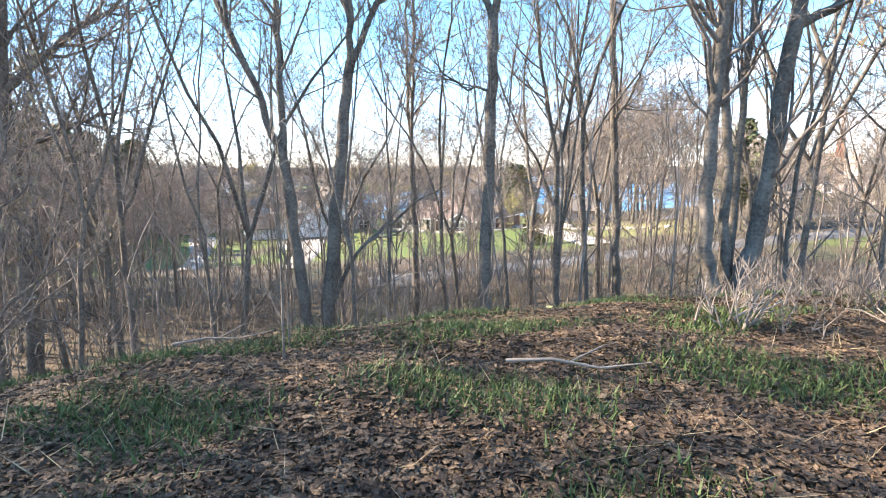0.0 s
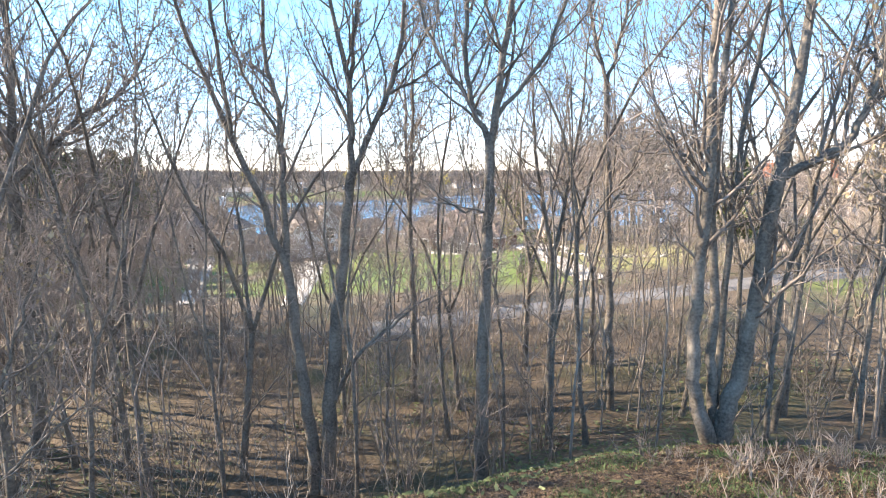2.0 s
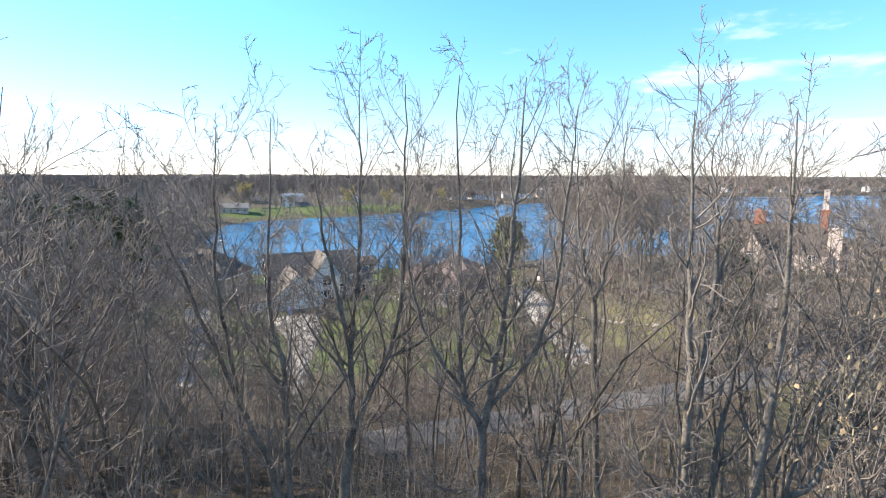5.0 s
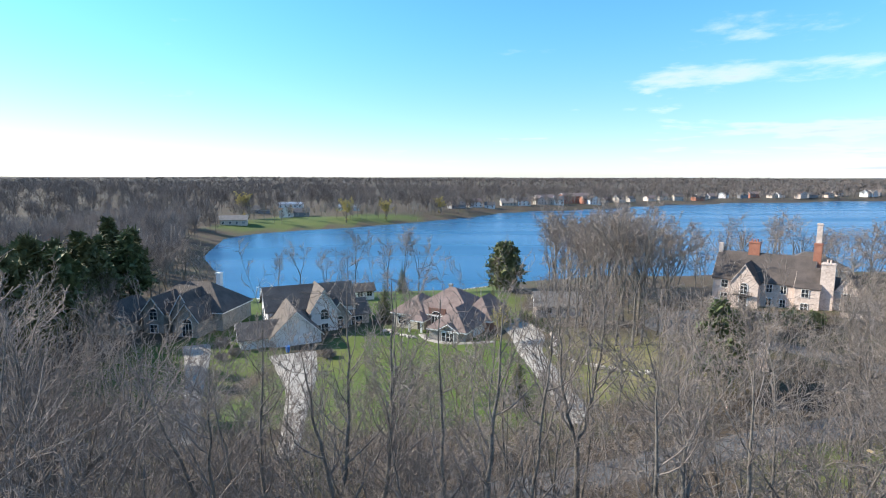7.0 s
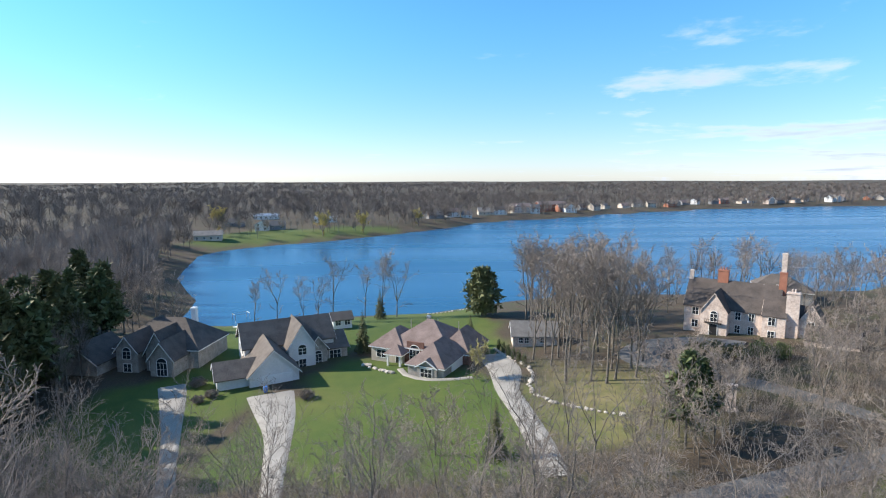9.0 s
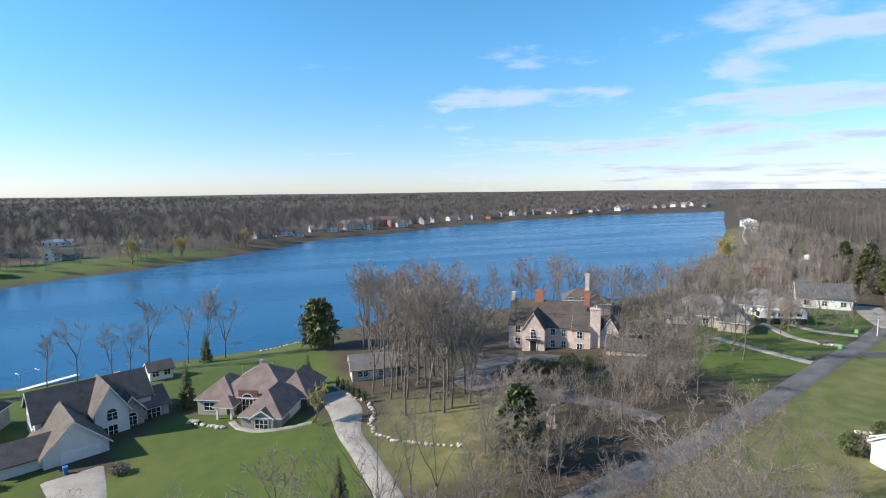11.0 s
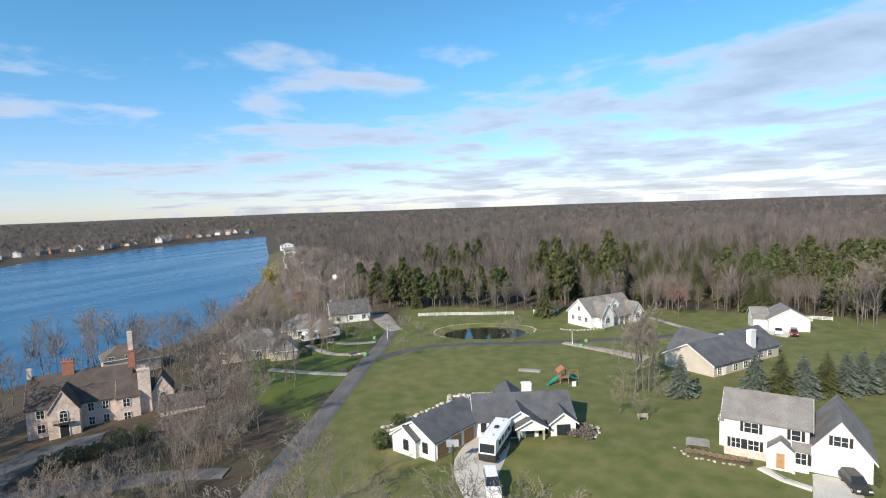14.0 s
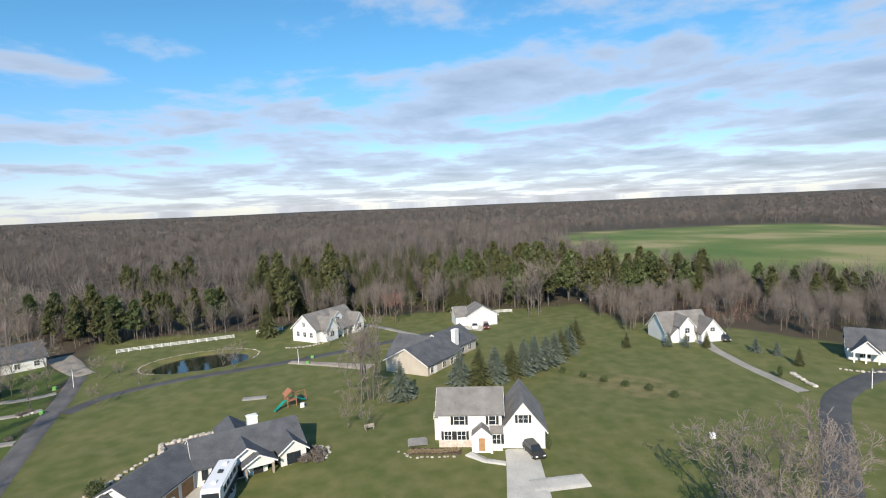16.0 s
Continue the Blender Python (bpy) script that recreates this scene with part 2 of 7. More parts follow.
WATER = bpy.data.materials.new("lake_water")
WATER.use_nodes = True
nt = WATER.node_tree
bs = nt.nodes["Principled BSDF"]
bs.inputs["Base Color"].default_value = (0.012, 0.085, 0.19, 1)
bs.inputs["Roughness"].default_value, bs.inputs["IOR"].default_value = 0.18, 1.33
tcn = nt.nodes.new("ShaderNodeTexCoord")
wv = nt.nodes.new("ShaderNodeTexNoise")
wv.inputs["Scale"].default_value, wv.inputs["Detail"].default_value = 0.9, 5.0
nt.links.new(tcn.outputs["Object"], wv.inputs["Vector"])
wb = nt.nodes.new("ShaderNodeBump")
wb.inputs["Strength"].default_value, wb.inputs["Distance"].default_value = 0.06, 0.1
nt.links.new(wv.outputs[0], wb.inputs["Height"])
nt.links.new(wb.outputs[0], bs.inputs["Normal"])
# wind streaks change the roughness in long bands
mp = nt.nodes.new("ShaderNodeMapping")
mp.inputs["Rotation"].default_value, mp.inputs["Scale"].default_value = (0, 0, radians(-25)), (0.004, 0.03, 1)
nt.links.new(tcn.outputs["Object"], mp.inputs["Vector"])
st = nt.nodes.new("ShaderNodeTexNoise")
st.inputs["Scale"].default_value, st.inputs["Detail"].default_value = 1.0, 3.0
nt.links.new(mp.outputs[0], st.inputs["Vector"])
rr = nt.nodes.new("ShaderNodeMapRange")
rr.inputs[1].default_value, rr.inputs[2].default_value, rr.inputs[3].default_value, rr.inputs[4].default_value = 0.35, 0.65, 0.22, 0.31
nt.links.new(st.outputs[0], rr.inputs[0])
nt.links.new(rr.outputs[0], bs.inputs["Roughness"])

GROUND = bpy.data.materials.new("ground_cover")
GROUND.use_nodes = True
nt = GROUND.node_tree
bs = nt.nodes["Principled BSDF"]
bs.inputs["Roughness"].default_value = 0.95
tcn = nt.nodes.new("ShaderNodeTexCoord")
cov = nt.nodes.new("ShaderNodeAttribute")
cov.attribute_name = "cover"
csp = nt.nodes.new("ShaderNodeSeparateColor")
nt.links.new(cov.outputs["Color"], csp.inputs[0])


def gnoise(scale, detail=5.0):
    n = nt.nodes.new("ShaderNodeTexNoise")
    n.inputs["Scale"].default_value, n.inputs["Detail"].default_value = scale, detail
    nt.links.new(tcn.outputs["Object"], n.inputs["Vector"])
    return n.outputs[0]


def gramp(fac, *stops):
    r = nt.nodes.new("ShaderNodeValToRGB")
    while len(r.color_ramp.elements) < len(stops):
        r.color_ramp.elements.new(0.5)
    for e, (p, c) in zip(r.color_ramp.elements, stops):
        e.position, e.color = p, (*c, 1)
    nt.links.new(fac, r.inputs[0])
    return r.outputs[0]


def gmix(fac, a, b):
    n = nt.nodes.new("ShaderNodeMix")
    n.data_type = "RGBA"
    nt.links.new(fac, n.inputs["Factor"])
    nt.links.new(a, n.inputs["A"])
    nt.links.new(b, n.inputs["B"])
    return n.outputs["Result"]


lawn_c = gmix(gnoise(1.4), gramp(gnoise(0.045), (0.34, (0.042, 0.082, 0.008)), (0.52, (0.070, 0.105, 0.013)), (0.68, (0.122, 0.128, 0.027))),
              gramp(gnoise(0.35), (0.35, (0.046, 0.084, 0.009)), (0.65, (0.084, 0.115, 0.016))))
wood_c = gmix(gnoise(2.2), gramp(gnoise(0.12), (0.35, (0.03, 0.023, 0.015)), (0.50, (0.058, 0.044, 0.028)), (0.62, (0.04, 0.056, 0.017))),
              gramp(gnoise(7.0), (0.38, (0.026, 0.018, 0.012)), (0.62, (0.125, 0.088, 0.056))))
field_c = gramp(gnoise(0.012), (0.36, (0.075, 0.135, 0.02)), (0.52, (0.13, 0.17, 0.038)), (0.64, (0.28, 0.25, 0.11)))
dry_c = gramp(gnoise(0.3), (0.35, (0.10, 0.108, 0.03)), (0.65, (0.215, 0.18, 0.08)))
c = gmix(csp.outputs[0], wood_c, lawn_c)
c = gmix(csp.outputs[1], c, dry_c)
c = gmix(csp.outputs[2], c, field_c)
nt.links.new(c, bs.inputs["Base Color"])
gb = nt.nodes.new("ShaderNodeBump")
gb.inputs["Strength"].default_value, gb.inputs["Distance"].default_value = 0.7, 0.08
nt.links.new(gnoise(5.0, 6.0), gb.inputs["Height"])
nt.links.new(gb.outputs[0], bs.inputs["Normal"])


# ---- mesh helpers ----
class Geo:
    """Vertices and faces of one mesh."""

    def __init__(self):
        self.v, self.f = [], []

    def add(self, verts, faces, m=None):
        k = len(self.v)
        self.v += [tuple(m @ Vector(p)) for p in verts] if m else [tuple(p) for p in verts]
        self.f += [tuple(i + k for i in q) for q in faces]
        return self

    def box(self, x0, x1, y0, y1, z0, z1, m=None, bevel=0.0):
        if bevel:
            b = bevel
            ring = [(x0 + b, y0), (x1 - b, y0), (x1, y0 + b), (x1, y1 - b), (x1 - b, y1), (x0 + b, y1), (x0, y1 - b), (x0, y0 + b)]
            top = [(min(max(x, x0 + b), x1 - b), min(max(y, y0 + b), y1 - b)) for x, y in ring]
            vs = [(x, y, z0) for x, y in ring] + [(x, y, z1 - b) for x, y in ring] + [(x, y, z1) for x, y in top]
            fs = [tuple(range(7, -1, -1)), tuple(range(16, 24))]
            for i in range(8):
                j = (i + 1) % 8
                fs += [(i, j, 8 + j, 8 + i), (8 + i, 8 + j, 16 + j, 16 + i)]
            return self.add(vs, fs, m)
        v = [(x, y, z) for z in (z0, z1) for x, y in ((x0, y0), (x1, y0), (x1, y1), (x0, y1))]
        return self.add(v, [(3, 2, 1, 0), (4, 5, 6, 7), (0, 1, 5, 4), (1, 2, 6, 5), (2, 3, 7, 6), (3, 0, 4, 7)], m)

    def prism(self, outline, y0, y1, m=None):
        """An outline in x, z, pushed from y0 to y1."""
        n = len(outline)
        v = [(x, y0, z) for x, z in outline] + [(x, y1, z) for x, z in outline]
        f = [tuple(range(n)), tuple(range(2 * n - 1, n - 1, -1))] + [((i + 1) % n, i, n + i, n + (i + 1) % n) for i in range(n)]
        return self.add(v, f, m)

    def tube(self, points, radii, sides=6, m=None, cap=False):
        pts = [Vector(p) for p in points]
        verts, faces = [], []
        ref = Vector((0.31, 0.83, 0.12))
        for i, p in enumerate(pts):
            d = (pts[min(i + 1, len(pts) - 1)] - pts[max(i - 1, 0)]).normalized()
            a = d.cross(ref).normalized()
            b = d.cross(a)
            for s in range(sides):
                w = 2 * math.pi * s / sides
                verts.append(p + radii[i] * (math.cos(w) * a + math.sin(w) * b))
            if i:
                k = (i - 1) * sides
                faces += [(k + s, k + (s + 1) % sides, k + sides + (s + 1) % sides, k + sides + s) for s in range(sides)]
        if cap:
            faces += [tuple(range(sides - 1, -1, -1)), tuple(range(len(verts) - sides, len(verts)))]
        return self.add(verts, faces, m)

    def mesh(self, name, mat, smooth=False):
        me = bpy.data.meshes.new(name)
        me.from_pydata(self.v, [], self.f)
        me.materials.append(mat)
        if smooth:
            me.polygons.foreach_set("use_smooth", [True] * len(me.polygons))
        me.update()
        return me


def fast_mesh(name, v, f, mat, smooth=False):
    """A mesh from arrays: v (n, 3), f (m, 3 or 4)."""
    me = bpy.data.meshes.new(name)
    n, k = f.shape
    me.vertices.add(len(v))
    me.vertices.foreach_set("co", np.ascontiguousarray(v, dtype=np.float32).ravel())
    me.loops.add(n * k)
    me.loops.foreach_set("vertex_index", np.ascontiguousarray(f, dtype=np.int32).ravel())
    me.polygons.add(n)
    me.polygons.foreach_set("loop_start", np.arange(0, n * k, k, dtype=np.int32))
    if smooth:
        me.polygons.foreach_set("use_smooth", np.ones(n, dtype=bool))
    me.materials.append(mat)
    me.update(calc_edges=True)
    return me


def thing(name, m, label, category, group="", kind=""):
    ob = new(name)
    ob.empty_display_size = 0.2
    ob.matrix_basis = m
    return tagged(ob, label, category, group, kind)


def part(name, geo, mat, parent, label="", m=None, smooth=False):
    me = geo if isinstance(geo, bpy.types.Mesh) else geo.mesh(name, mat, smooth)
    ob = new(name, me)
    ob.parent = parent
    if m is not None:
        ob.matrix_basis = m
    return tagged(ob, label) if label else ob


# ---- the land ----
LAKE = [(-66, 144), (-51, 142), (-40, 142.5), (-18, 150), (6, 152), (19, 159), (31, 166), (60, 176), (95, 170), (128, 160), (150, 166), (170, 176), (205, 196),
        (294, 262), (448, 392), (620, 552), (840, 735), (700, 716), (564, 698), (480, 688), (348, 648), (205, 575), (159, 535), (60, 483), (28, 430), (-6, 392), (-55, 342), (-80, 326),
        (-104, 305), (-112, 280), (-106, 256), (-95, 215), (-72, 175)]


def inside(poly, x, y):
    x, y = np.asarray(x, float), np.asarray(y, float)
    hit = np.zeros(np.broadcast(x, y).shape, bool)
    for (ax, ay), (bx, by) in zip(poly, poly[1:] + poly[:1]):
        cross = ((ay > y) != (by > y)) & (x < (bx - ax) * (y - ay) / ((by - ay) or 1e-9) + ax)
        hit ^= cross
    return hit


def edge_far(poly, x, y):
    """Distance to a polygon's outline, negative inside it."""
    x, y = np.asarray(x, float), np.asarray(y, float)
    best = np.full(np.broadcast(x, y).shape, 1e9)
    for (ax, ay), (bx, by) in zip(poly, poly[1:] + poly[:1]):
        ex, ey = bx - ax, by - ay
        t = np.clip(((x - ax) * ex + (y - ay) * ey) / (ex * ex + ey * ey), 0, 1)
        best = np.minimum(best, np.hypot(x - ax - t * ex, y - ay - t * ey))
    return np.where(inside(poly, x, y), -best, best)


def sstep(a, b, x):
    t = np.clip((x - a) / (b - a), 0, 1)
    return t * t * (3 - 2 * t)


POND = (153.5, 55.5)
WATER_Z, POND_Z = -13.0, -5.1


def pond_far(x, y):
    c, s = math.cos(radians(-66)), math.sin(radians(-66))
    a, b = (x - POND[0]) * c + (y - POND[1]) * s, -(x - POND[0]) * s + (y - POND[1]) * c
    return np.hypot(a / 12.5, b / 8.4)


def land(x, y):
    x, y = np.asarray(x, float), np.asarray(y, float)
    b = -4.2 - 5.4 * sstep(0, 85, 0.75 * (y - x)) + 1.6 * np.exp(-((x - 88) ** 2 + (y + 14) ** 2) / 30**2)
    b = b + 0.25 * np.sin(x / 13 + 1) * np.sin(y / 11)
    r = np.hypot(x, y)
    # a steep brow on the lake side, a longer shoulder to the east
    b = b - 1.6 * np.exp(-((x + 5) ** 2 + (y - 22) ** 2) / 196)
    u = r - 0.48 * np.maximum(x, 0) + 0.14 * np.maximum(-x, 0)
    b = b * (1 - np.exp(-((np.clip(u, 0, 60) / 13.25) ** 4.2)))
    w = sstep(240, 700, r)
    b = b * (1 - w) + w * (-7 + 3.5 * np.sin(x / 310 + 1) * np.sin(y / 270 + 2))
    k = sstep(-14.0, 26, edge_far(LAKE, x, y))
    b = (WATER_Z - 0.9) * (1 - k) + b * k
    p = sstep(0.75, 1.25, pond_far(x, y))
    return (POND_Z - 0.8) * (1 - p) + b * p


def ground_z(x, y):
    return float(land(x, y))


LAWNS = [
    [(-27, 58), (14, 56), (15, 86), (8, 97), (-10, 106), (-14, 104), (-18, 96), (-19, 88), (-25, 76)],
    [(18, 58), (28, 64), (20, 76), (18, 84)],
    [(-66, 142), (-64, 112), (-36, 104), (-14, 108), (-8, 116), (16, 104), (20, 112), (20, 128), (18, 158), (-18, 150)],
    [(-56, 56), (-30, 56), (-26, 90), (-40, 104), (-52, 92)],
    [(40, 45), (54, 50), (82, 60.5), (104, 68), (128, 76), (147, 83), (182, 98), (188, 52), (199, 12), (199, -66), (170, -72), (150, -100), (120, -120), (60, -92), (44, -60), (46, -20), (44, 20), (34, 32), (30, 44)],
    [(80, 64), (104, 71), (147, 87), (168, 108), (146, 124), (118, 114), (98, 98), (84, 82)],
    [(-118, 296), (-60, 346), (-6, 396), (-12, 412), (-64, 392), (-112, 372), (-130, 330)],
]
FIELD = [(205, -170), (228, -150), (322, -134), (480, -152), (603, -172), (640, -290), (625, -470), (300, -560), (190, -270)]
DRY = [[(100, -44), (118, -34), (126, -48), (112, -60), (98, -62)], [(16, 60), (30, 62), (42, 70), (46, 84), (26, 92), (21, 84)], [(60, 44), (100, 54), (96, 46), (60, 34)]]
SHORE_EAST = [(150, 175), (205, 205), (300, 275), (420, 400), (500, 400), (330, 230), (240, 150), (190, 130), (150, 140)]


def soft(poly, x, y, width):
    wob = 2.0 * np.sin(x * 0.37 + 1.3 * np.sin(y * 0.23)) + 1.5 * np.sin(y * 0.41 + x * 0.13)
    return 1 - sstep(-width, width, edge_far(poly, x, y) + 0.5 * wob)


def axis(lo, hi, step, far, grow):
    mid = list(np.arange(lo, hi + step / 2, step))
    out, s = [mid[-1]], step
    while out[-1] < far:
        s *= grow
        out.append(out[-1] + s)
    low, s = [mid[0]], step
    while low[-1] > -far:
        s *= grow
        low.append(low[-1] - s)
    return np.array(low[:0:-1] + mid + out[1:])


gx, gy = axis(-70, 215, 2.2, 4700, 1.10), axis(-115, 200, 2.2, 4700, 1.10)
gx = np.unique(np.round(np.concatenate([gx, np.arange(-16, 16.1, 0.5)]), 3))
gy = np.unique(np.round(np.concatenate([gy, np.arange(0, 22.1, 0.5)]), 3))
X, Y = np.meshgrid(gx, gy)
Z = land(X, Y)
near = np.hypot(X, Y) < 40
Z = Z + np.where(near, 0.07 * np.sin(X * 1.9 + Y) * np.sin(Y * 1.7 - X * 0.6), 0)
nx, ny = len(gx), len(gy)
idx = np.arange(nx * ny).reshape(ny, nx)
F = np.stack([idx[:-1, :-1], idx[:-1, 1:], idx[1:, 1:], idx[1:, :-1]], -1).reshape(-1, 4)
me = fast_mesh("ground", np.stack([X, Y, Z], -1).reshape(-1, 3), F, GROUND, True)
cov = np.zeros((nx * ny, 4), np.float32)
xs, ys = X.ravel(), Y.ravel()
for poly in LAWNS:
    cov[:, 0] = np.maximum(cov[:, 0], soft(poly, xs, ys, 1.6))
for poly in DRY:
    cov[:, 1] = np.maximum(cov[:, 1], 0.95 * soft(poly, xs, ys, 7))
cov[:, 1] = np.maximum(cov[:, 1], 0.48 * soft(LAWNS[4], xs, ys, 3))
cov[:, 1] = np.maximum(cov[:, 1], 0.5 * soft(SHORE_EAST, xs, ys, 12))
cov[:, 1] = np.maximum(cov[:, 1], 0.8 * (1 - sstep(1.22, 1.34, pond_far(xs, ys))))
cov[:, 2] = soft(FIELD, xs, ys, 8)
cov[:, 3] = 1
at = me.attributes.new("cover", "FLOAT_COLOR", "POINT")
at.data.foreach_set("color", cov.ravel())
tagged(new("ground", me), "rolling ground with spring lawns, leaf litter and fields", "ground", kind="structure")

g = Geo()
g.add([(x, y, WATER_Z) for x, y in LAKE], [tuple(range(len(LAKE)))])
lake = new("water", g.mesh("water", WATER))
tagged(lake, "long blue lake with light wind ripples", "lake", kind="structure")
g = Geo()
c66, s66 = math.cos(radians(-66)), math.sin(radians(-66))
ring = [(POND[0] + 13.4 * math.cos(a) * c66 - 9.0 * math.sin(a) * s66, POND[1] + 13.4 * math.cos(a) * s66 + 9.0 * math.sin(a) * c66, POND_Z) for a in np.linspace(0, 2 * math.pi, 48, endpoint=False)]
g.add(ring, [tuple(range(48))])
POND_WATER = plain("dark_pond_water", (0.012, 0.02, 0.012), 0.06)
tagged(new("pond_water", g.mesh("pond_water", POND_WATER)), "dark green garden pond with a pale gravel rim", "pond", kind="structure")


def ribbon(name, line, width, mat, label, lift=0.05, kind="structure", step=2.0, category="road"):
    """A paved strip along a line of (x, y[, width]), laid on the land, with a real edge."""
    pts = []
    for (ax, ay, *aw), (bx, by, *bw) in zip(line, line[1:]):
        n = max(1, int(math.hypot(bx - ax, by - ay) / step))
        for i in range(n):
            t = i / n
            pts.append((ax + t * (bx - ax), ay + t * (by - ay), (aw[0] if aw else width) * (1 - t) + (bw[0] if bw else width) * t))
    pts.append((line[-1][0], line[-1][1], line[-1][2] if len(line[-1]) > 2 else width))
    sm = [pts[0]] + [tuple(sum(pts[j][k] for j in range(max(0, i - 2), min(len(pts), i + 3))) / (min(len(pts), i + 3) - max(0, i - 2)) for k in range(3)) for i in range(1, len(pts) - 1)] + [pts[-1]]
    v, f, cols = [], [], 7
    for i, (x, y, w) in enumerate(sm):
        a, b = sm[max(i - 1, 0)], sm[min(i + 1, len(sm) - 1)]
        d = Vector((b[0] - a[0], b[1] - a[1])).normalized()
        for c in range(cols):
            s = (c / (cols - 1) - 0.5) * w
            px, py = x - d.y * s, y + d.x * s
            v.append((px, py, ground_z(px, py) + (lift + 0.12 if 0 < c < cols - 1 else -0.25)))
    for i in range(len(sm) - 1):
        for c in range(cols - 1):
            k = i * cols + c
            f.append((k, k + 1, k + cols + 1, k + cols))
    me = fast_mesh(name, np.array(v), np.array(f)[:, ::-1], mat, False)
    return tagged(new(name, me), label, category, kind=kind)


ribbon("road", [(-6, 39, 4.9), (12, 43, 4.9), (30, 47.5, 4.9), (54, 53, 4.9), (82, 62, 4.9), (104, 69.5), (128, 77), (147, 84)], 4.9, ASPHALT, "worn grey asphalt lane running towards the lake homes")
ribbon("road_branch", [(118, 71.5, 5), (128, 67.5), (136, 54.5), (144, 36), (150, 23), (158.5, 7.5), (168, -8), (174, -20)], 3.6, DARK_ASPHALT, "narrow asphalt drive past the pond", 0.06)
ribbon("road_court", [(40, -38, 6), (64.5, -56.5), (84, -72), (98, -84), (106, -98), (112, -118)], 6.0, DARK_ASPHALT, "dark asphalt court beside a lawn", 0.05)
ribbon("driveway_brown_house", [(15.2, 54, 4), (15.5, 62), (15.2, 74), (14.5, 84, 4.6), (16.5, 91, 7.5), (15.5, 104, 7.2)], 4.2, CONCRETE, "pale concrete driveway", 0.05)
ribbon("driveway_white_house", [(-14.6, 50, 2.6), (-15.6, 55.5, 2.8), (-18.6, 72, 4.6), (-21, 80, 7.5), (-24, 88.5, 9.5)], 3, CONCRETE, "pale concrete driveway widening to a garage", 0.05)
ribbon("driveway_dark_house", [(-26.6, 54, 2.5), (-28.2, 59, 2.5), (-34, 74, 3), (-40.5, 90, 5.5), (-42, 93, 5.5)], 2.5, CONCRETE, "pale concrete driveway", 0.05)
ribbon("driveway_farmhouse", [(45, 17, 3.4), (54, 20.5, 3.4), (63, 23.6, 3.6), (70, 27.5, 8), (76, 28.5, 10.5), (82.5, 28.8, 7.5)], 4, NEW_CONCRETE, "pale concrete forecourt", 0.05)
ribbon("driveway_two_storey", [(52, -14, 7), (62, -15, 8), (70, -16, 7.5), (76, -17, 6.6), (83, -18, 6.4)], 6, NEW_CONCRETE, "pale concrete driveway", 0.05)
ribbon("parking_pad", [(72.3, -17.0, 4.4), (73, -25, 4.4)], 4.4, NEW_CONCRETE, "pale concrete parking pad", 0.055)
ribbon("lake_drive", [(146, 82), (152, 88, 7), (160, 95, 9), (166, 100, 8)], 6, GRAVEL, "sandy gravel turning place", 0.06)
ribbon("lake_drive_spur", [(121.5, 77.5, 2.6), (117, 85), (124, 99, 2.6)], 2.6, CONCRETE, "pale concrete driveway", 0.06)
ribbon("lake_drive_near", [(104, 71.5, 2.6), (102, 80), (101, 92, 3)], 2.6, CONCRETE, "pale concrete driveway", 0.06)
ribbon("lake_drive_far", [(133, 81.5, 2.6), (128, 88, 2.6), (130, 98, 2.6)], 2.6, CONCRETE, "pale concrete driveway", 0.06)
ribbon("gravel_drive", [(146, 30, 3), (141, 16, 4), (137, 8, 6)], 4, GRAVEL, "gravel driveway to a grey-roofed house", 0.07)
ribbon("house_drive_far", [(167, -5, 2.6), (176, 3), (184, 10), (188, 16)], 2.6, CONCRETE, "pale concrete driveway curving up to a house", 0.07)
ribbon("court_drive", [(101, -80, 3.5), (118, -79, 2.6), (134, -80, 3), (142, -82, 6)], 3, CONCRETE, "pale concrete driveway", 0.07)
ribbon("garage_apron", [(176, -21, 8), (171, -27, 8)], 7, NEW_CONCRETE, "white concrete apron in front of a garage", 0.07)
ribbon("forecourt", [(58, 62, 4), (54, 72, 5), (47, 84, 7), (40, 94, 9), (46, 102, 10), (56, 102, 9), (62, 96, 7)], 6, ASPHALT, "grey asphalt forecourt under bare trees", 0.05)
ribbon("garden_path_brown", [(-2.6, 98, 1.6), (-2.4, 95), (0, 91.2), (4, 89.6), (10, 90)], 1.3, CONCRETE, "curved concrete garden path", 0.06, category="path")
ribbon("garden_path_two_storey", [(83, -9.6, 2.2), (80.5, -10.5), (79, -12.5), (79, -14.8)], 1.4, NEW_CONCRETE, "curved concrete garden path", 0.06, category="path")
ribbon("flower_bed", [(85.6, -0.6, 3.2), (84.8, -4, 2.8), (83.8, -8.6, 2)], 3, MULCH, "mulched flower bed with low dry plants", 0.05, category="bed")
ribbon("terrace", [(90, -1.8, 4), (87, -1.8, 4)], 4, CONCRETE, "pale stone terrace", 0.1, category="terrace")
ribbon("lawn_slab", [(119.3, 35, 2.6), (119.8, 30, 2.6)], 2.6, CONCRETE, "concrete slab set in a lawn", 0.06, category="slab")
